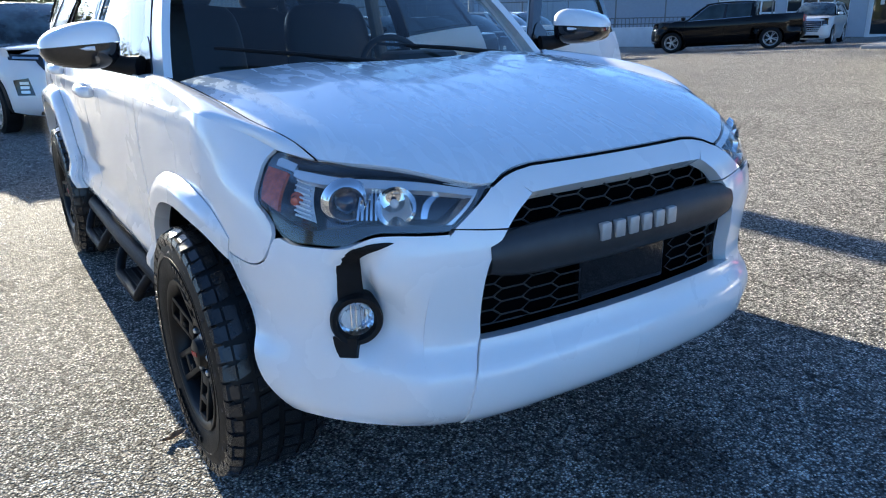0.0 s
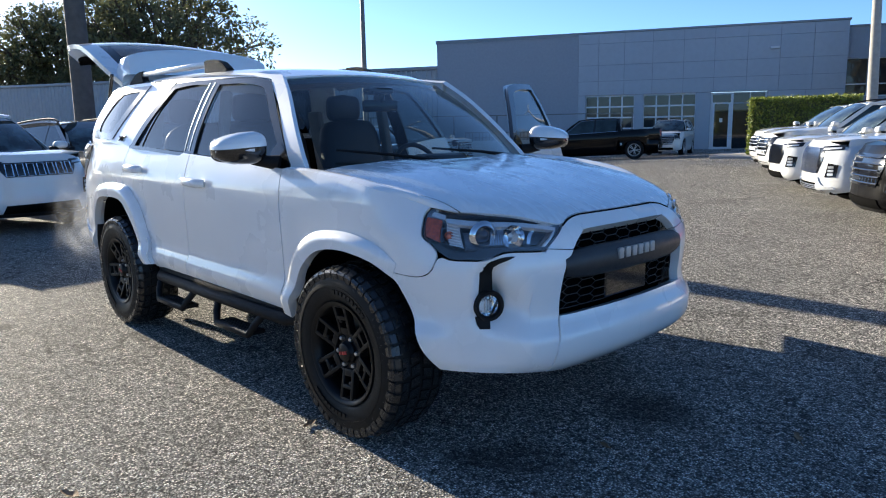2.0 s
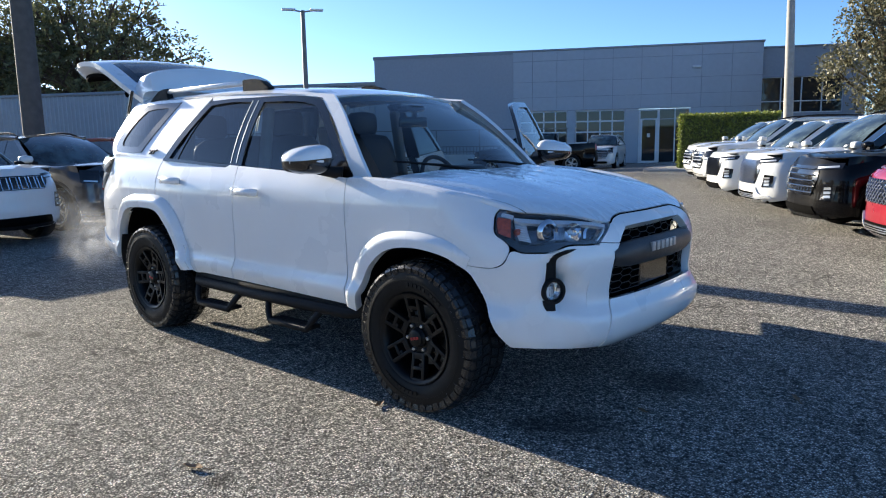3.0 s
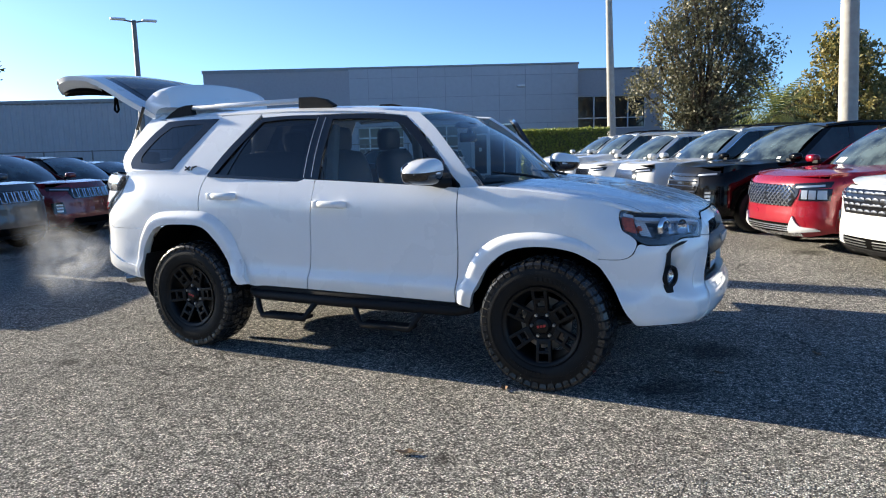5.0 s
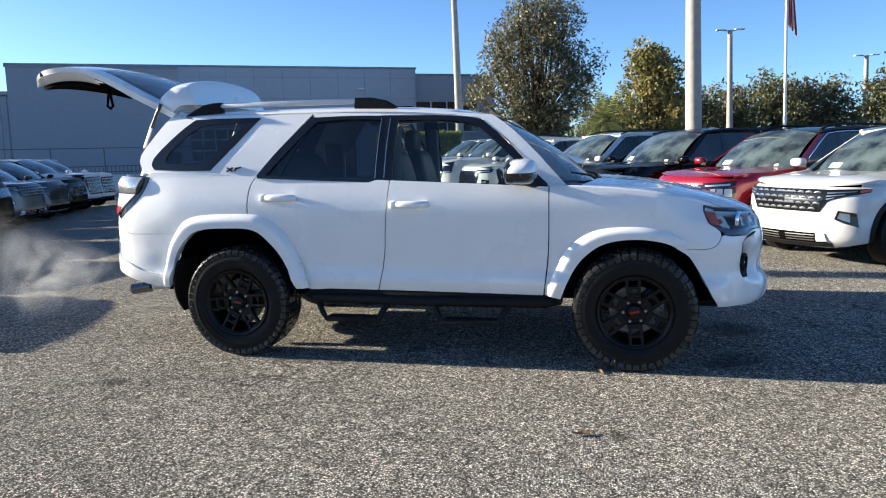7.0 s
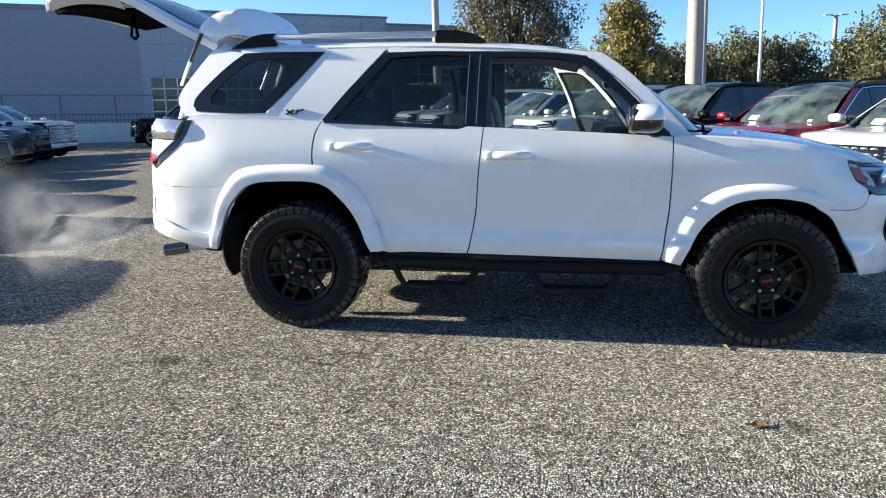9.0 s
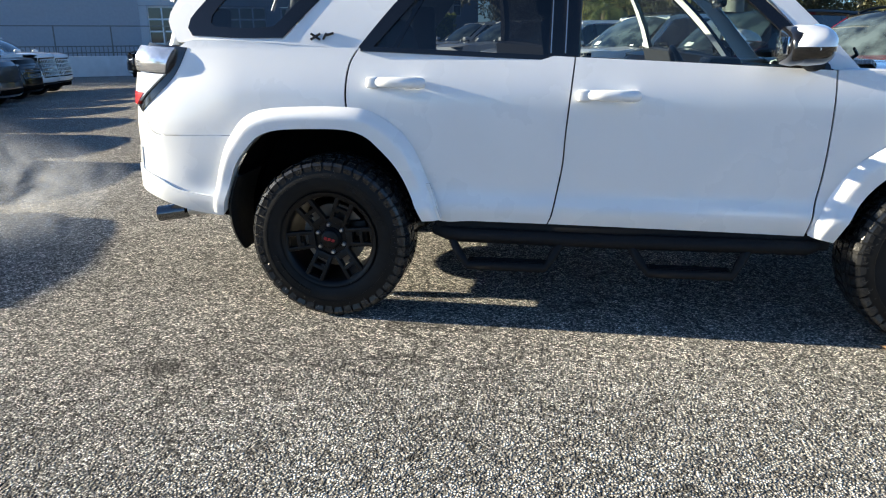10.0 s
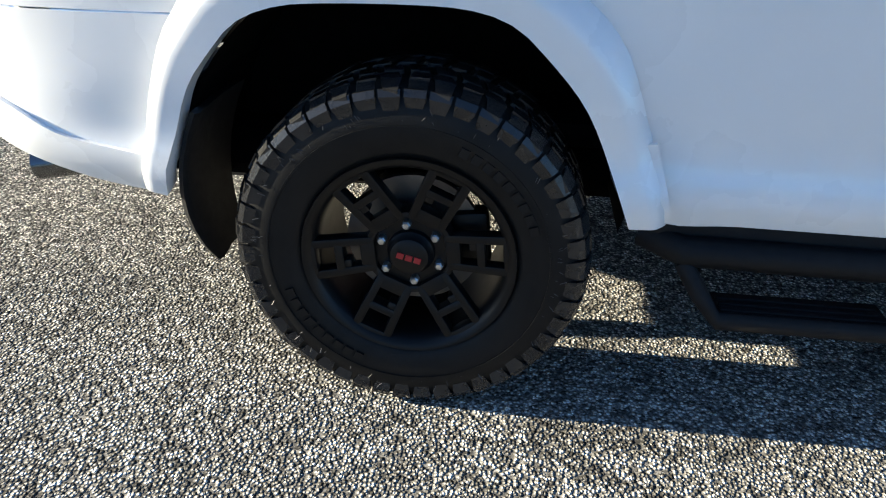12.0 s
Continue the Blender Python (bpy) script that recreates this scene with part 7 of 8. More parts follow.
        for cx in (0, wb):
            bm = bmesh.new()
            prof = [(cx + (ra + 0.01) * math.cos(a), R + (ra + 0.01) * math.sin(a)) for a in np.linspace(-0.2, math.pi + 0.2, 13)]
            A, B = [bm.verts.new((x, sg * (hw - 0.06), z)) for x, z in prof], [bm.verts.new((x, sg * (hw - 0.40), z)) for x, z in prof]
            for k in range(12):
                bm.faces.new((A[k], A[k + 1], B[k + 1], B[k]))
            bm.faces.new(B)
            part("wheel_housing", bm, LINER, car)
    # across the car
    net = np.stack(np.meshgrid(np.linspace(0, 1, 16), np.linspace(-1, 1, 15)), -1)

    def hood_l(u, v):
        b, f = wx + 0.02 - 0.12 * v * v, nx - 0.132 - 0.07 * v * v - 0.14 * abs(v) ** 5
        x = b + (f - b) * u
        wd = min(hw - 0.11, 0.62 + (nx - 0.10 - x) * 0.55)
        return (x, v * wd, hoodz(x) + 0.015 * math.exp(-((abs(v) - 0.5) / 0.16) ** 2) * (1 - u * u) - 0.03 * v**4)
    skin("hood", net, hood_l, paint, car, 0.02)
    tl_ = [(xa + 0.01, bl(xa)), (wb - 0.1, hoodz(wb - 0.1) - 0.03), (nx - 0.33, tip)]
    ridge_l = resample(tl_, 18, True)
    for sg in (-1, 1):
        rows = []
        for k in range(18):
            x, z = ridge_l[k]
            a = h.place(h.at_x(x), z, 0, sg)
            u = min(max((a.x - wx - 0.02 + 0.12) / (nx - 0.32 - wx - 0.02 + 0.12), 0), 1)
            e = Vector(hood_l(u, sg))
            rows.append([a.lerp(e, q) + Vector((0, 0, 0.012 * math.sin(math.pi * q))) for q in (0, 0.33, 0.66, 1)])
        idx = np.stack(np.meshgrid(np.arange(4), np.arange(18)), -1).astype(float)
        skin("fender_top", idx, lambda i, j: rows[int(j)][int(i)], paint, car, 0.005)

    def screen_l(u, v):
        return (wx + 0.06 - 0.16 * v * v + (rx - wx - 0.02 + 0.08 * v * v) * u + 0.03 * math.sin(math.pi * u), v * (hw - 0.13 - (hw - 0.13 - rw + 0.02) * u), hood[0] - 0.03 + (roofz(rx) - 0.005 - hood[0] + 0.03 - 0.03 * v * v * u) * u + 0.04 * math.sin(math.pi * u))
    skin("windscreen", net, screen_l, WINDSCREEN, car, 0, label="windscreen with sky reflections painted into its colour")
    if group == ROW:
        for u0, u1, v0, v1 in ((0.07, 0.17, -0.74, -0.48), (0.05, 0.10, 0.64, 0.72)):
            net2 = np.stack(np.meshgrid(np.linspace(u0, u1, 4), np.linspace(v0, v1, 5)), -1)
            skin("window_sticker", net2, lambda u, v: Vector(screen_l(u, v)) + Vector((0.004, 0, 0.003)), FRAME_PAPER, car, 0, label="white paper sheet behind the windscreen")
    net = np.stack(np.meshgrid(np.linspace(roof_back, rx + 0.02, 16), np.linspace(-1, 1, 13)), -1)
    skin("roof", net, lambda x, v: (x, v * (rw + 0.03), roofz(x) - 0.045 * v * v), roof_paint, car, 0.05)
    if not pickup:
        net = np.stack(np.meshgrid(np.linspace(0, 1, 6), np.linspace(-1, 1, 9)), -1)
        skin("rear_glass", net, lambda u, v: (-ro + 0.08 + (roof_back + ro - 0.08) * u, v * (hw - 0.16 - (hw - 0.16 - rw) * u), belt + 0.02 + (roofz(roof_back) - belt - 0.02) * u), CARGLASS, car, 0.01)
    else:
        box("cargo_bed", (-ro + 0.06, -hw + 0.10, 0.75), (roof_back - 0.02, hw - 0.10, 0.85), PLASTIC, car)
        box("cab_back", (roof_back - 0.02, -rw - 0.10, 0.8), (roof_back + 0.05, rw + 0.10, top - 0.06), GLOSS_BLACK, car, 0.02)
        for sg in (-1, 1):
            box("bed_wall", (-ro + 0.10, min(sg * (hw - 0.14), sg * (hw - 0.05)), 0.8), (roof_back - 0.05, max(sg * (hw - 0.14), sg * (hw - 0.05)), bl(0) + 0.015), paint, car, 0.012)
    box("chassis", (-ro + 0.2, -hw + 0.30, 0.22), (nx - 0.2, hw - 0.30, 0.6), DARK, car, 0.04)
    box("cabin_core", (-0.3 if not pickup else 0.8, -hw + 0.2, 0.55), (wx, hw - 0.2, belt - 0.05), LINER, car, 0.04)
    if wheel is None:
        wheel = wheel_mesh("wheel", R, 0.225, R * 0.66, -0.1125 + 0.012, False, rim, "", 36)
        tagged(wheel, "alloy wheel with road tyre")
        wheel.parent = car
        wheel.matrix_basis = pose(0, -(hw - 0.14), R)
        first = wheel
    for m in (pose(wb, -(hw - 0.14), R, 0, 25, 0), pose(0, hw - 0.14, R, 0, 10, 180), pose(wb, hw - 0.14, R, 0, 40, 180)):
        c = copy_thing(first, m)
        c.parent = car
    return car


def face(x, y, hx, hy, wb, fo):
    """The pose of a car whose nose stands at (x, y), facing (hx, hy)."""
    a = math.atan2(hy, hx)
    xr, xf = x - (wb + fo) * math.cos(a), x - fo * math.cos(a)
    return Matrix.Translation((xr, y - (wb + fo) * math.sin(a), ground_z(xr))) @ Matrix.Rotation(a, 4, "Z") @ Matrix.Rotation(math.atan2(ground_z(xr) - ground_z(xf), wb), 4, "Y")


HX, HY = -0.83, -0.56
parked("compact_suv", "white compact suv with dark barred grille, parked facing out", PAINT_WHITE_DIM, face(4.82, 3.78, HX, HY, 2.75, 0.90), grille="wing", group=ROW, top=1.68, hood=(1.09, 0.95))
parked("midsize_suv", "red midsize suv with chrome mesh grille and roof rails", PAINT_RED, face(3.72, 5.55, HX, HY, 2.76, 0.92), grille="mesh", group=ROW, roof_paint=PAINT_BLACK, rack=True, top=1.70, clad=PAINT_RED, hood=(1.11, 0.99), gbot=0.62, cells=(0.56, 0.84, 0.70, 0.85))
parked("large_suv", "black large suv with dark barred grille, parked in the row", PAINT_BLACK, face(2.30, 7.65, HX, HY, 2.90, 0.95), wb=2.90, fo=0.95, ro=1.1, hw=0.97, grille="bars", group=ROW, top=1.76, rack=False, belt=1.12, hood=(1.16, 1.06), clad=PAINT_BLACK)
parked("large_suv", "white large suv with chrome mesh grille, parked in the row", PAINT_WHITE_DIM, face(0.88, 9.75, HX, HY, 2.90, 0.95), wb=2.90, fo=0.95, ro=1.1, hw=0.97, grille="mesh", group=ROW, top=1.76, rack=True, belt=1.12, hood=(1.16, 1.06), clad=PAINT_WHITE_DIM)
parked("compact_suv", "white suv with dark mesh grille, parked in the row", PAINT_WHITE_DIM, face(-0.60, 12.0, HX, HY, 2.75, 0.90), grille="cross", group=ROW, top=1.70)
parked("off_road_suv", "white off-road suv with silver grille, parked near the kerb island", PAINT_WHITE_DIM, face(-2.10, 14.9, HX, HY, 2.79, 0.90), wb=2.79, grille="bars", lamp="high", group=ROW, top=1.80, belt=1.2, hood=(1.22, 1.08), R=0.39, rack=True, low=0.34, clad=PAINT_WHITE_DIM)
parked("off_road_suv", "white off-road suv beside the hedge, parked facing out", PAINT_WHITE_DIM, face(-3.30, 17.2, HX, HY, 2.79, 0.90), wb=2.79, grille="bars", lamp="high", group=ROW, top=1.78, belt=1.2, hood=(1.22, 1.08), R=0.39, low=0.34, clad=PAINT_WHITE_DIM)

ROW2 = "cars in the shaded row"
KX, KY = math.cos(radians(13)), math.sin(radians(13))


def slot(k, wb, fo):
    """The pose of the car in the k-th bay of the slanting row."""
    return face(-5.75 - 1.15 * k, 0.05 + 2.22 * k, KX, KY, wb, fo)


JEEP = dict(wb=2.91, fo=0.88, grille="slots", group=ROW2, top=1.74, belt=1.14, hood=(1.15, 1.06))
TRUCK = dict(wb=3.6, fo=0.95, ro=1.2, hw=0.98, grille="bars", lamp="high", group=ROW2, top=1.85, belt=1.25, hood=(1.32, 1.22), R=0.41, cowl=0.62, low=0.35, pickup=True, category="pickup")
parked("sport_suv", "white suv with seven-slot black grille, parked in the shade", PAINT_WHITE_DIM, slot(0, 2.91, 0.88), lamp="slim", **{**JEEP, "hood": (1.17, 1.08), "top": 1.79})
parked("boxy_suv", "dark grey boxy suv with slotted grille and roof rails", PAINT_DARKGREY, slot(1, 2.72, 0.85), lamp="high", rack=True, **{**JEEP, "wb": 2.72, "fo": 0.85, "top": 1.72, "hood": (1.16, 1.08)})
parked("sport_suv", "maroon suv with chrome seven-slot grille, parked in the shade", PAINT_MAROON, slot(2, 2.91, 0.88), **JEEP)
parked("sport_suv", "black suv with chrome seven-slot grille and chrome mirrors", PAINT_BLACK, slot(3, 2.91, 0.88), **JEEP)
parked("compact_suv", "grey compact suv parked in the shade", PAINT_GREY, slot(4, 2.70, 0.90), wb=2.70, grille="wing", group=ROW2, top=1.66)
parked("compact_suv", "dark grey compact suv parked in the shade", PAINT_DARKGREY, slot(5, 2.70, 0.90), wb=2.70, grille="cross", group=ROW2, top=1.66)
parked("large_suv", "black large suv with round headlamps, parked in the shade", PAINT_BLACK, slot(6, 2.90, 0.95), wb=2.90, fo=0.95, ro=1.1, hw=0.97, grille="bars", group=ROW2, top=1.76, belt=1.12, hood=(1.16, 1.06), clad=PAINT_BLACK)
parked("pickup_truck", "white pickup truck with chrome grille, parked in the shade", PAINT_WHITE_DIM, slot(7, 3.6, 0.95), **TRUCK)
parked("pickup_truck", "white pickup truck with dark grille, parked beside the white wall", PAINT_WHITE_DIM, slot(8, 3.6, 0.95), **TRUCK)
parked("pickup_truck", "black crew-cab pickup truck standing in front of the building", PAINT_BLACK, face(-16.6, 23.9, -0.875, -0.484, 3.75, 0.95), wb=3.75, fo=0.95, ro=1.2, hw=0.98, grille="mesh", lamp="high", top=1.90, belt=1.26, hood=(1.30, 1.20), R=0.42, cowl=0.62,
       low=0.36, pickup=True, category="pickup", clad=PAINT_BLACK)
parked("off_road_suv", "white suv with dark grille, parked by the garage door", PAINT_WHITE_DIM, face(-12.9, 29.2, 0.35, -1.0, 2.79, 0.90), wb=2.79, grille="bars", lamp="high", top=1.8, belt=1.2, hood=(1.22, 1.08), R=0.39, clad=PAINT_WHITE_DIM)

# ---- the dealership building ----
FA = math.atan2(0.58, 0.815)
RM = Matrix.Translation((-33.0, 34.3, -0.49)) @ Matrix.Rotation(FA, 4, "Z") @ Matrix.Scale(1.35, 4)       # along the low wall
FM = Matrix.Translation((-33.1, 33.1, -0.45)) @ Matrix.Rotation(radians(27.8), 4, "Z") @ Matrix.Scale(1.28, 4)       # along the front, -y towards the car park
building = thing("dealership_building", "long grey dealership building with metal panels and garage doors", "building", at=FM)
openings = [(8.25, 10.75, 2.80), (11.2, 13.75, 2.80)]


def wall_piece(name, u0, u1, z0, z1, mat, y0=0.0, y1=0.3, bevel=0.0):
    return box(name, (u0, y0, z0), (u1, y1, z1), mat, building, bevel)


wall_piece("stucco_wall", 0, 7.85, 0, 5.88, STUCCO)
bm = bmesh.new()
for u0, u1 in ((7.85, 8.25), (10.75, 11.2), (13.75, 14.45), (17.05, 20.4)):
    add_box(bm, (u0, 0.02, 0), (u1, 0.3, 2.83))
add_box(bm, (7.85, 0.02, 2.83), (20.4, 0.3, 5.95))
part("panel_backing", bm, COPING, building)
cuts = [7.85, 8.9, 10.2, 11.6, 13.1, 14.55, 16.05, 17.5, 18.95, 20.4]
levels = [2.84, 3.55, 4.36, 5.45, 5.95]
for a, b in zip(cuts, cuts[1:]):
    for c, d in zip(levels, levels[1:]):
        box("wall_panel", (a + 0.010, -0.02, c + 0.010), (b - 0.010, 0.03, d - 0.010), PANEL, building)
for u0, u1 in ((7.85, 8.25), (10.75, 11.2), (13.75, 14.45), (17.05, 18.7), (18.7, 20.4)):
    box("wall_panel", (u0 + 0.012, -0.02, 0.02), (u1 - 0.012, 0.03, 2.82), PANEL, building)
box("parapet_coping", (-0.05, -0.06, 5.95), (20.45, 0.4, 6.05), COPING, building, 0.01)
box("parapet_coping", (-0.05, -0.05, 5.86), (7.85, 0.0, 5.95), COPING, building)
for i, (u0, u1, zt_) in enumerate(openings):
    gd = box("garage_door", (u0, 0.16, 0), (u1, 0.20, zt_), GLASS_BUILD, building, label="glazed sectional garage door with white bars")
    for k in range(5):
        x = u0 + (u1 - u0) * k / 4
        box("mullion", (x - 0.035, 0.09, 0), (x + 0.035, 0.17, zt_), FRAME_WHITE, gd)
    for k in range(6):
        z = zt_ * k / 5
        box("rail", (u0, 0.10, max(z - 0.05, 0)), (u1, 0.165, z + 0.03), FRAME_WHITE, gd)
sf = box("storefront", (14.45, 0.16, 0), (17.05, 0.2, 2.8), GLASS_BUILD, building, label="dark storefront glazing with a white framed door")
for x0, x1, z0, z1 in ((14.45, 14.55, 0, 2.8), (15.4, 15.52, 0, 2.8), (16.25, 16.31, 0, 2.8), (16.95, 17.05, 0, 2.8)):
    box("mullion", (x0, 0.08, z0), (x1, 0.17, z1), FRAME_WHITE, sf)
for z0, z1 in ((2.25, 2.32), (2.72, 2.8), (0, 0.12)):
    box("rail", (14.45, 0.085, z0), (15.45, 0.165, z1), FRAME_WHITE, sf)
for z0, z1 in ((2.25, 2.30), (2.74, 2.8)):
    box("rail", (15.45, 0.085, z0), (17.05, 0.165, z1), COPING, sf)
for x0, x1 in ((14.55, 14.65), (15.31, 15.4)):
    box("door_stile", (x0, 0.07, 0.05), (x1, 0.15, 2.25), FRAME_WHITE, sf)
box("door_notice", (14.9, 0.145, 1.35), (15.05, 0.158, 1.55), PAPER, sf, label="white paper notice")
# lower section with ribbon glazing
wall_piece("stucco_wall", 20.4, 25.2, 0, 2.45, STUCCO, 0.25, 0.5)
wall_piece("stucco_wall", 20.4, 25.2, 4.22, 5.65, STUCCO, 0.25, 0.5)
wall_piece("stucco_wall", 24.2, 25.2, 2.45, 4.22, STUCCO, 0.25, 0.5)
rb = box("ribbon_window", (20.4, 0.40, 2.45), (24.2, 0.45, 4.22), GLASS_BUILD, building, label="dark ribbon window with thin frames")
for k in range(5):
    x = 20.4 + 3.8 * k / 4
    box("mullion", (x - 0.025, 0.3, 2.45), (x + 0.025, 0.42, 4.22), FRAME_WHITE, rb)
for z in (2.45, 3.0, 4.19):
    box("rail", (20.4, 0.3, z), (24.2, 0.42, z + 0.05), FRAME_WHITE, rb)
box("parapet_coping", (20.4, 0.18, 5.65), (25.25, 0.6, 5.74), COPING, building, 0.01)
wall_piece("side_wall", 24.9, 25.2, 0, 5.65, STUCCO, 0.5, 16)
wall_piece("side_wall", 20.1, 20.4, 0, 5.95, STUCCO, 0.3, 16)
wall_piece("side_wall", 0, 0.3, 0, 5.9, STUCCO, 0.3, 16)
box("roof_deck", (0.1, 0.2, 5.5), (20.3, 16, 5.6), COPING, building)
box("roof_deck", (20.3, 0.4, 5.2), (25, 16, 5.3), COPING, building)
box("wall_lamp", (17.05, -0.22, 4.80), (17.45, -0.02, 4.90), FRAME_WHITE, building, 0.01, label="white wall floodlight")
# ribbed wing
wing = thing("warehouse_wing", "low ribbed metal warehouse wing of the dealership", "building", at=FM)
bm = bmesh.new()
u = 0.0
prof = []
while u > -36.0:
    prof += [(u, 0.5), (u - 0.18, 0.5), (u - 0.21, 0.46), (u - 0.28, 0.46), (u - 0.31, 0.5)]
    u -= 0.31
lo = [bm.verts.new((a, b, 0)) for a, b in prof]
hi = [bm.verts.new((a, b, 4.62)) for a, b in prof]
for i in range(len(prof) - 1):
    bm.faces.new((lo[i], lo[i + 1], hi[i + 1], hi[i]))
part("ribbed_wall", bm, RIBBED, wing)
box("eaves_trim", (-36.1, 0.38, 4.55), (0, 0.62, 4.74), COPING, wing, 0.01)
bm = bmesh.new()
prof = []
v = 0.5
while v < 5.5:
    prof += [(-36.0, v), (-36.0, v + 0.18), (-35.96, v + 0.21), (-35.96, v + 0.28), (-36.0, v + 0.31)]
    v += 0.31
lo = [bm.verts.new((a, b, 0)) for a, b in prof]
hi = [bm.verts.new((a, b, 4.62 + 0.02 * (b - 0.5))) for a, b in prof]
for i in range(len(prof) - 1):
    bm.faces.new((lo[i], lo[i + 1], hi[i + 1], hi[i]))
part("ribbed_end_wall", bm, RIBBED, wing)
box("wing_roof", (-36.0, 0.5, 4.5), (0, 5.6, 4.6), COPING, wing)

# low white wall with a railing in front of the stucco end
rail_o = thing("railing_wall", "low white rendered wall topped with a grey metal railing", "wall", at=RM)
box("base_wall", (2.2, -8.6, -0.5), (8.2, -8.4, 0.72), WHITEWALL, rail_o, 0.01)
box("top_rail", (2.2, -8.53, 1.04), (8.2, -8.49, 1.08), POLE_METAL, rail_o)
bar0 = box("baluster", (2.2, -8.52, 0.72), (2.23, -8.50, 1.06), POLE_METAL, rail_o)
for k in range(1, 42):
    c = bar0.copy()
    scene.collection.objects.link(c)
    c.location.x = 0.145 * k
fence = thing("yard_fence", "tall thin grey metal fence behind the low wall", "fence", at=RM)
post0 = box("post", (0, -7.52, -0.5), (0.05, -7.47, 1.8), POLE_METAL, fence)
for k in range(9):
    c = post0.copy()
    scene.collection.objects.link(c)
    c.location.x = -8 + 1.9 * (k + 1)
post0.location.x = -8
for z in (0.8, 1.75):
    box("rail", (-8, -7.52, z), (9.2, -7.48, z + 0.04), POLE_METAL, fence)


# ---- poles ----
def light_pole(name, label, x, y, height, r0, r1, mat, heads=(), lean=0.0):
    height -= ground_z(x)
    p = thing(name, label, "lamp post", at=pose(x, y, ground_z(x), 0, lean, 0))
    lathe("shaft", [(0, 0), (r0, 0), (r0 * 0.97, height * 0.3), (r1, height), (0, height)], mat, p, 20, "z")
    for a in heads:
        tube("arm", [(0, 0, height - 0.08), (0.45 * math.cos(a), 0.45 * math.sin(a), height)], 0.04, mat, p, sides=8)
        bm = bmesh.new()
        add_box(bm, (0.35, -0.16, -0.04), (1.0, 0.16, 0.05), 0.03)
        bmesh.ops.transform(bm, matrix=Matrix.Translation((0, 0, height + 0.02)) @ Matrix.Rotation(a, 4, "Z"), verts=bm.verts)
        sharp(part("lamp_head", bm, FRAME_WHITE, p, "flat light-grey lamp head"), 40)
    return p


light_pole("utility_pole", "thick dark weathered concrete pole between the parked cars", -13.0, 2.90, 11.0, 0.235, 0.195, POLE_DARK)
light_pole("lamp_post", "tall light concrete lamp post behind the display row", 5.15, 14.3, 9.5, 0.21, 0.15, CONCRETE, lean=-1.6)
light_pole("lamp_post", "slender concrete lamp post by the hedge", -3.85, 29.4, 9.4, 0.20, 0.13, CONCRETE, (FA, FA + math.pi), lean=-1.6)
light_pole("lamp_post", "dark metal lamp post with two flat heads", -23.7, 19.4, 7.75, 0.14, 0.10, POLE_METAL, (FA + 0.35, FA + 0.35 + math.pi))
light_pole("lamp_post", "distant concrete lamp post with two heads", 12.1, 49.0, 9.3, 0.22, 0.16, CONCRETE, (0.2, 0.2 + math.pi), lean=-1.6)
light_pole("lamp_post", "distant concrete lamp post with two heads", 24.8, 60.8, 8.4, 0.22, 0.16, CONCRETE, (0.2, 0.2 + math.pi), lean=-1.6)
flag = thing("flagpole", "white flagpole with a red, white and blue flag hanging limp", "flagpole", at=pose(14.25, 42.8, 0, 0, -1.6, 0))
lathe("shaft", [(0, 0), (0.11, 0), (0.07, 12), (0, 12)], FRAME_WHITE, flag, 14, "z")

# flag hanging limp in folds from the top of the pole
def cloth(name, mat, z0, z1, u0, u1, label):
    us, zs = np.linspace(u0, u1, 14), np.linspace(z0, z1, 12)
    net = np.stack(np.meshgrid(us, zs), -1)
    return skin(name, net, lambda u, z: (0.07 + 0.10 * u + 0.03 * u * (12 - z), 0.10 * math.sin(7 * u + 0.5 * z), z - 0.30 * u), mat, flag, 0)


FLAG_RED = material("flag_red", (0.45, 0.03, 0.04), 0.8, vary=0.15, scale=8)
FLAG_BLUE = material("flag_blue", (0.03, 0.05, 0.22), 0.8, vary=0.15, scale=8)
FLAG_WHITE = material("flag_white", (0.75, 0.75, 0.74), 0.8, vary=0.08, scale=8)
for k in range(9):
    cloth("stripe", FLAG_RED if k % 2 == 0 else FLAG_WHITE, 8.6, 11.7 if k > 3 else 10.2, 0.03 + k * 0.30, 0.03 + (k + 1) * 0.30, "")
cloth("canton", FLAG_BLUE, 10.2, 11.7, 0.03, 1.23, "")

# ---- trees ----
def crown(name, blobs, leaf, n, mat, parent, seed, flat=1.0):
    """Many small leaf cards in clumps round branch ends."""
    rng = np.random.default_rng(seed)
    verts, faces = [], []
    for bx, by, bz, br in blobs:
        clumps = max(6, int(n * br * br))
        for c in range(clumps):
            d = rng.normal(size=3)
            d /= np.linalg.norm(d)
            cc = np.array((bx, by, bz)) + d * br * rng.uniform(0.35, 1.0) ** 0.6 * np.array((1, 1, flat))
            cr = rng.uniform(0.16, 0.34) * br ** 0.4
            for k in range(9):
                p = cc + rng.normal(size=3) * cr * 0.7
                a = rng.normal(size=3)
                a /= np.linalg.norm(a)
                b = np.cross(a, rng.normal(size=3))
                b /= np.linalg.norm(b)
                s = leaf * rng.uniform(0.6, 1.4)
                i = len(verts)
                verts += [p - a * s, p + b * s * 0.45, p + a * s, p - b * s * 0.45]
                faces.append((i, i + 1, i + 2, i + 3))
    return raw(name, verts, faces, mat, parent)


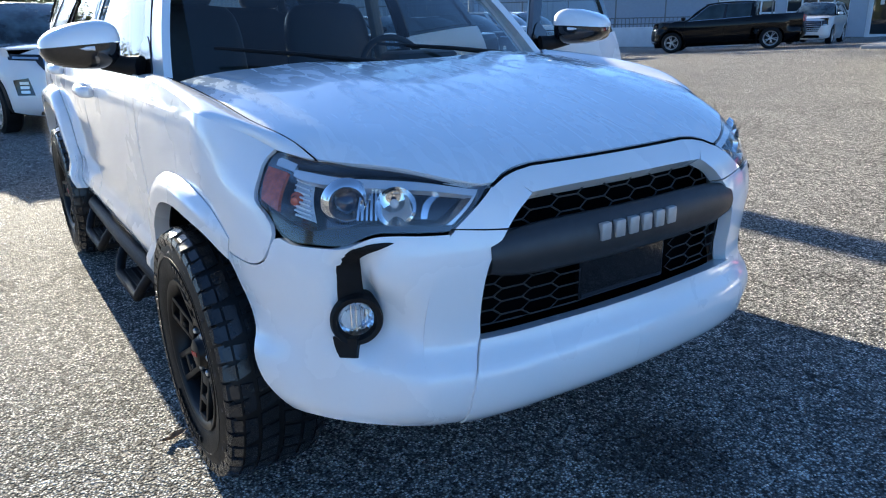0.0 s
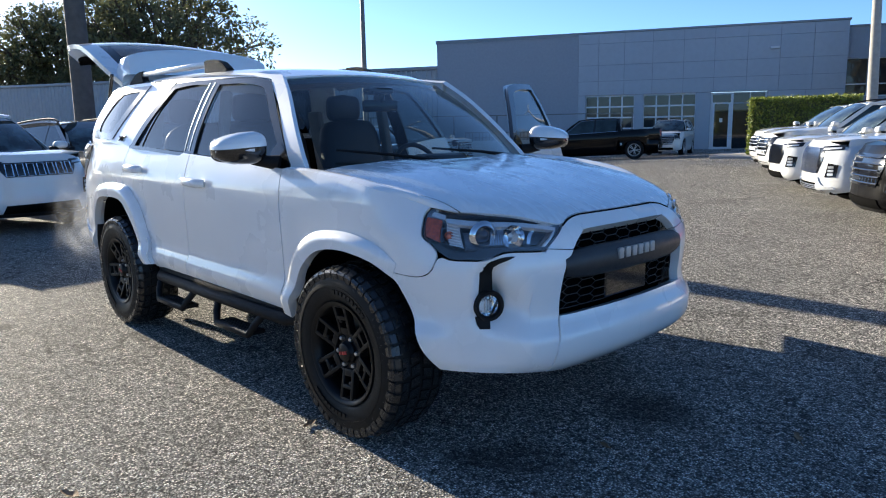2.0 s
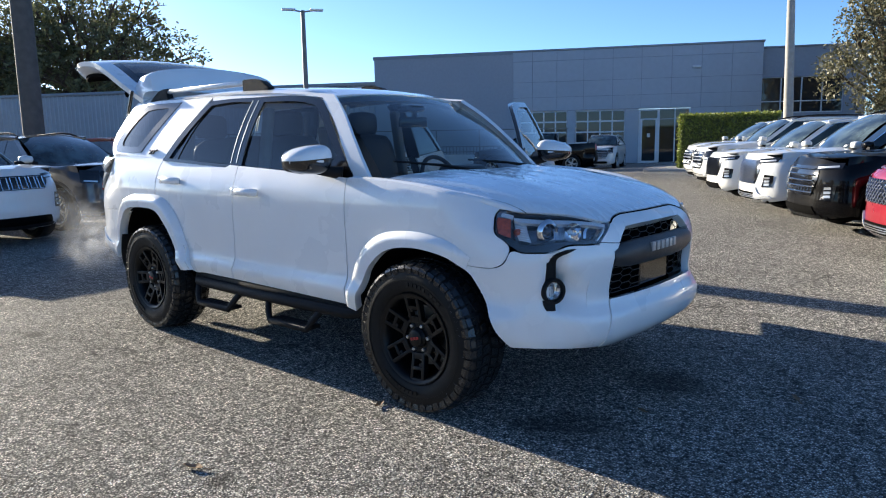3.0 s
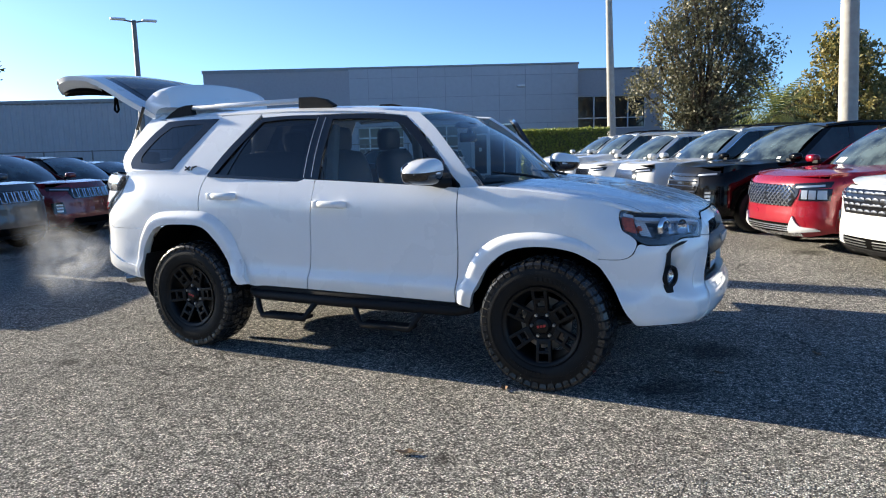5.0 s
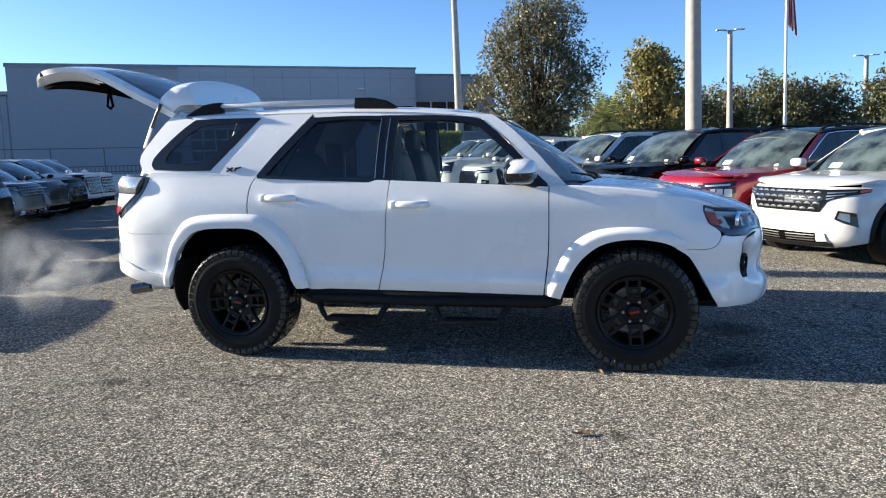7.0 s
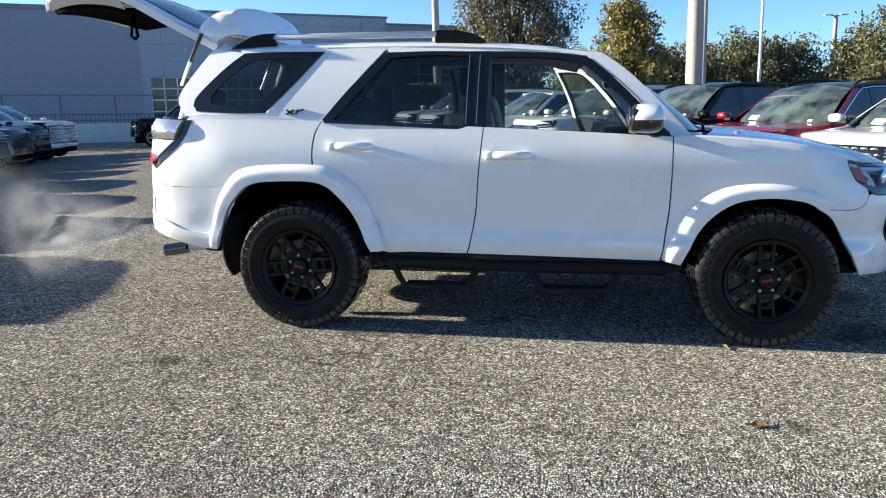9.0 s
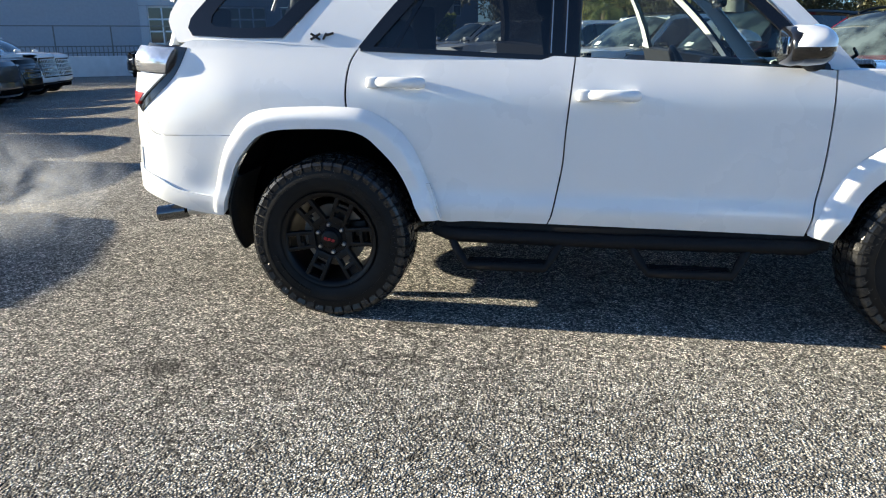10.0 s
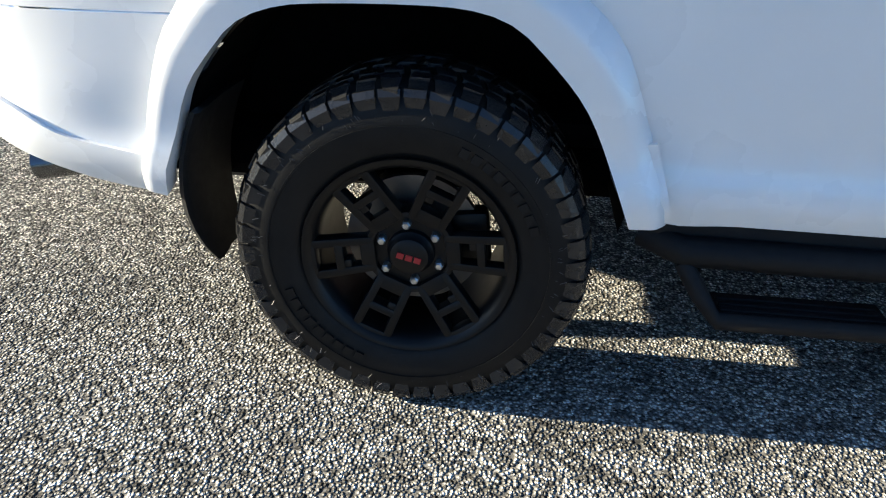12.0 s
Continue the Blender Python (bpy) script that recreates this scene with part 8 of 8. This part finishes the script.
def tree(name, label, x, y, trunk_h, r0, blobs, leaf, n, mat, seed, trunk_r=0.25):
    t = thing(name, label, "tree", at=pose(x, y, ground_z(x)))
    rng = random.Random(seed)
    bm = bmesh.new()
    top = Vector((rng.uniform(-.2, .2), rng.uniform(-.2, .2), trunk_h))
    add_tube(bm, [(0, 0, 0), (0.05, 0.02, trunk_h * 0.5), top], [trunk_r * 1.2, trunk_r, trunk_r * 0.8], 12)
    for bx, by, bz, br in blobs:
        e = Vector((bx, by, bz))
        m1 = top.lerp(e, 0.5) + Vector((rng.uniform(-.3, .3), rng.uniform(-.3, .3), rng.uniform(-.1, .4)))
        add_tube(bm, [top - Vector((0, 0, 0.1)), m1, e], [trunk_r * 0.55, trunk_r * 0.3, trunk_r * 0.12], 7)
        for k in range(3):
            d = Vector((rng.uniform(-1, 1), rng.uniform(-1, 1), rng.uniform(-.4, 1))) * br * 0.8
            add_tube(bm, [m1.lerp(e, 0.6), e + d * 0.5, e + d], [trunk_r * 0.16, trunk_r * 0.1, trunk_r * 0.04], 5)
    part("trunk", bm, BARK, t)
    crown("crown", blobs, leaf, n, mat, t, seed)
    return t


def blob_set(seed, n, rx, ry, z0, z1, r0, r1, taper=0.5, foot=None):
    rng = random.Random(seed)
    out = []
    for k in range(n):
        q = k / max(n - 1, 1)
        z = z0 + (z1 - z0) * q
        w = 1 - taper * q if q > 0.3 else 0.75 + 0.8 * q
        if foot is not None:             # a crown that narrows down to its trunk
            w = min(foot + (1 - foot) * q / 0.38, 1 - taper * max(0.0, q - 0.38) / 0.62)
        a = k * 2.399 + rng.uniform(-.4, .4)
        d = rng.uniform(0.35, 1.0) * w
        out.append((rx * d * math.cos(a), ry * d * math.sin(a), z, rng.uniform(r0, r1) * (0.75 + 0.25 * w)))
    return out


tree("shade_tree", "broad live tree with brown-green leaves beside the building", -1.0, 39.5, 1.9, 0, blob_set(3, 64, 4.7, 4.7, 2.2, 10.0, 0.8, 1.35, 0.62, 0.22), 0.10, 44, LEAF_TREE, 11, 0.28)
tree("magnolia_tree", "dense glossy magnolia tree with bronze-green leaves", 6.55, 46.0, 1.3, 0, blob_set(5, 34, 2.9, 2.9, 1.7, 7.7, 0.9, 1.3, 0.62), 0.15, 34, LEAF_MAGNOLIA, 12, 0.22)
tree("live_oak", "large dark live oak behind the warehouse wing", -71.8, 28.8, 7.0, 0, blob_set(7, 60, 12.4, 11.0, 7.0, 16.2, 2.1, 3.4, 0.30), 0.24, 5, LEAF_OAK, 13, 0.6)
tree("live_oak", "large dark live oak with hanging foliage", -84.0, 22.3, 5.5, 0, blob_set(8, 44, 9.9, 8.8, 6.0, 14.2, 2.0, 3.1, 0.35), 0.20, 10, LEAF_OAK, 14, 0.6)
tree("live_oak", "distant live oak beyond the warehouse wing", -82.7, 15.9, 4.7, 0, blob_set(9, 16, 6.0, 4.7, 4.7, 9.4, 1.6, 2.4, 0.4), 0.16, 12, LEAF_OAK, 15, 0.4)
for i, (x, y, hgt, w) in enumerate(((-60, 3.5, 8.0, 4.2), (-56, -6.5, 8.5, 4.4), (-50, -16, 8.0, 4.4), (-66, -1.5, 9.0, 4.0), (-40, -30, 9.0, 5.0), (-20, -42, 9.0, 5.0), (2, -44, 9.5, 5.0))):
    tree("live_oak", "tall live oak standing beyond the car park", x, y, 3.0, 0, blob_set(50 + i, 22, w, w, 2.6, hgt, 1.2, 1.9, 0.4), 0.17, 14, LEAF_OAK, 60 + i, 0.35)
for i, (x, y, hgt, w) in enumerate(((10.5, 60, 5.2, 3.0), (14.5, 64, 5.8, 3.4), (18.0, 61, 6.4, 3.4), (22.0, 63, 6.0, 3.4), (26.5, 60, 6.0, 3.4), (32, 56, 8.6, 4.2), (25.5, 51, 7.4, 3.4), (4, 66, 5.0, 3.0), (-2.5, 62, 4.6, 3.0))):
    tree("background_tree", "distant tree with olive-green foliage", x, y, 1.8, 0, blob_set(20 + i, 26, w, w, 1.6, hgt, 1.1, 1.7, 0.45), 0.15, 20, LEAF_TREE if i % 2 else LEAF_OAK, 30 + i, 0.22)

# palm
palm = thing("palm_tree", "short palm tree with drooping yellow-green fronds", "palm", at=pose(3.1, 31.0, 0) @ Matrix.Scale(0.78, 4))
lathe("trunk", [(0, 0), (0.26, 0), (0.22, 1.4), (0.28, 2.9), (0.12, 3.4), (0, 3.4)], BARK, palm, 14, "z")
rng = random.Random(4)
verts, faces = [], []
for k in range(64):
    a = k * 2.399
    lift0 = rng.uniform(-0.35, 1.35)
    ln = rng.uniform(2.4, 3.3)
    p = Vector((0, 0, 3.3))
    d = Vector((math.cos(a) * math.cos(lift0), math.sin(a) * math.cos(lift0), math.sin(lift0)))
    side_v = Vector((-math.sin(a), math.cos(a), 0))
    for q in range(16):
        nxt = p + d * ln / 16
        d = (d + Vector((0, 0, -0.085))).normalized()
        for s in (-1, 1):
            le = 0.46 * math.sin(math.pi * (q + 2) / 19)
            i = len(verts)
            tip = p + (side_v * s + d * 0.7 + Vector((0, 0, -0.35))) * le
            verts += [p, p.lerp(nxt, 0.45), tip]
            faces.append((i, i + 1, i + 2))
        p = nxt
raw("fronds", verts, faces, LEAF_PALM, palm)

# hedge, island kerb
hedge = thing("hedge", "clipped yellow-green hedge in front of the building", "hedge", at=Matrix.Translation((-6.6, 24.4, -0.06)) @ Matrix.Rotation(0.30, 4, "Z"))
rng = np.random.default_rng(2)
verts, faces = [], []
for k in range(14000):
    f = rng.integers(0, 3)
    p = np.array((rng.uniform(0, 3.7), rng.uniform(0, 1.6), rng.uniform(0.1, 2.22)))
    if f == 0:
        p[1] = rng.normal(0.05, 0.05)
    elif f == 1:
        p[2] = rng.normal(2.2, 0.05)
    elif rng.random() < 0.4:
        p[0] = rng.normal(0.05, 0.05)
    else:
        p[1] = rng.normal(0.08, 0.06)
    a = rng.normal(size=3)
    a /= np.linalg.norm(a)
    b = np.cross(a, rng.normal(size=3))
    b /= np.linalg.norm(b)
    s = rng.uniform(0.03, 0.065)
    i = len(verts)
    verts += [p - a * s, p + b * s * 0.5, p + a * s, p - b * s * 0.5]
    faces.append((i, i + 1, i + 2, i + 3))
raw("leaves", verts, faces, LEAF_HEDGE, hedge)
box("hedge_core", (0.1, 0.1, 0), (3.6, 1.5, 2.12), LEAF_OAK, hedge, 0.05)
tagged(box("kerb_island", (-1.2, -0.9, 0), (10, 2.2, 0.15), CONCRETE, None, 0.05, m=Matrix.Translation((-6.6, 24.4, -0.06)) @ Matrix.Rotation(0.30, 4, "Z")), "pale concrete kerb island under the hedge", "kerb", kind="structure")


# ---- small things on the ground and behind glass ----
DRY_LEAF = material("dry_leaf", (0.34, 0.22, 0.12), 0.8, vary=0.5, scale=60)
rng = random.Random(21)


def dry_leaf(x, y, size, turn):
    leaf = thing("dry_leaf", "curled brown dead leaf lying on the asphalt", "leaf", "dead leaves on the ground", at=pose(x, y, 0.004, 0, 0, turn))
    bm = bmesh.new()
    rows = []
    for i in range(9):
        u = -1 + i / 4
        w = 0.42 * (1 - u * u) ** 0.7 * (0.8 + 0.25 * math.sin(5 * u))
        rows.append([bm.verts.new((u * size, v * w * size, size * (0.32 * abs(v) * w * 2 + 0.22 * u * u + rng.uniform(0, 0.05)))) for v in (-1, -0.5, 0, 0.5, 1)])
    for i in range(8):
        for k in range(4):
            bm.faces.new((rows[i][k], rows[i][k + 1], rows[i + 1][k + 1], rows[i + 1][k]))
    part("blade", bm, DRY_LEAF, leaf, smooth=True)
    tube("stalk", [(size * 0.9, 0, size * 0.2), (size * 1.3, 0.1 * size, size * 0.12), (size * 1.6, 0.25 * size, 0.004)], size * 0.035, DRY_LEAF, leaf, sides=5)


for x, y, s, t in ((2.48, -2.06, 0.055, 20), (2.58, -1.02, 0.05, 110), (3.10, -3.05, 0.04, 200), (4.28, 0.44, 0.05, 300), (3.72, -0.23, 0.04, 160), (1.2, -3.9, 0.035, 40), (-1.9, -1.1, 0.03, 10), (5.9, 0.4, 0.04, 250)):
    dry_leaf(x, y, s, t)


# ---- exhaust vapour drifting behind the tail pipe ----
def vapour_material():
    """Thin white mist, densest at the middle of each puff and torn by noise."""
    m = bpy.data.materials.new("vapour")
    m.use_nodes = True
    nt = m.node_tree
    nt.nodes.remove(nt.nodes["Principled BSDF"])
    at = nt.nodes.new("ShaderNodeAttribute")
    at.attribute_name = "puff"
    tex = nt.nodes.new("ShaderNodeTexCoord")
    n = nt.nodes.new("ShaderNodeTexNoise")
    n.inputs["Scale"].default_value, n.inputs["Detail"].default_value, n.inputs["Distortion"].default_value = 3.0, 5.0, 1.2
    r = nt.nodes.new("ShaderNodeMapRange")
    r.inputs["From Min"].default_value, r.inputs["From Max"].default_value, r.inputs["To Max"].default_value = 0.36, 0.72, 0.42
    mul = nt.nodes.new("ShaderNodeMath")
    mul.operation = "MULTIPLY"
    tr, tl, df, ad, mx = (nt.nodes.new(k) for k in ("ShaderNodeBsdfTransparent", "ShaderNodeBsdfTranslucent", "ShaderNodeBsdfDiffuse", "ShaderNodeMixShader", "ShaderNodeMixShader"))
    tl.inputs[0].default_value = df.inputs[0].default_value = (0.85, 0.87, 0.9, 1)
    L = nt.links.new
    L(tex.outputs["Object"], n.inputs["Vector"])
    L(n.outputs["Fac"], r.inputs["Value"])
    L(r.outputs[0], mul.inputs[0])
    L(at.outputs["Fac"], mul.inputs[1])
    L(tl.outputs[0], ad.inputs[1])
    L(df.outputs[0], ad.inputs[2])
    L(mul.outputs[0], mx.inputs[0])
    L(tr.outputs[0], mx.inputs[1])
    L(ad.outputs[0], mx.inputs[2])
    L(mx.outputs[0], nt.nodes["Material Output"].inputs[0])
    return m


verts, faces, dens = [], [], []
NU, NV = 34, 22
VX, VY = -1.20, -0.52          # where the plume leaves the pipe
for k, (dy, u0, u1) in enumerate(((0.10, 0.0, 0.72), (0.32, 0.12, 1.0), (0.60, 0.30, 1.0))):
    base = len(verts)
    for i in range(NU):
        for j in range(NV):
            u, v = i / (NU - 1), j / (NV - 1)
            w = u0 + (u1 - u0) * u
            spread = 0.14 + 0.80 * w ** 0.8
            x = VX - 0.95 * w - 0.20 * k + 0.10 * math.sin(5.0 * w + 3.1 * v + 2 * k) + 0.05 * math.sin(9 * v + 4 * w)
            y = VY - 0.62 * w + dy * 0.8
            z = 0.42 + 0.10 * w + (v - 0.42) * 2 * spread * 0.72 + 0.05 * math.sin(7 * w + k)
            verts.append((x, y, max(z, 0.02)))
            fade = math.sin(math.pi * min(max(u, 0), 1)) ** 1.5 * math.sin(math.pi * v) ** 2.4
            dens.append(fade * (1.0 - 0.35 * w))
    for i in range(NU - 1):
        for j in range(NV - 1):
            a = base + i * NV + j
            faces.append((a, a + 1, a + NV + 1, a + NV))
mist = raw("exhaust_vapour", verts, faces, vapour_material(), smooth=True)
mist.data.attributes.new("puff", "FLOAT", "POINT").data.foreach_set("value", dens)
tagged(mist, "thin white exhaust vapour drifting behind the tail pipe", "vapour", kind="stuff")
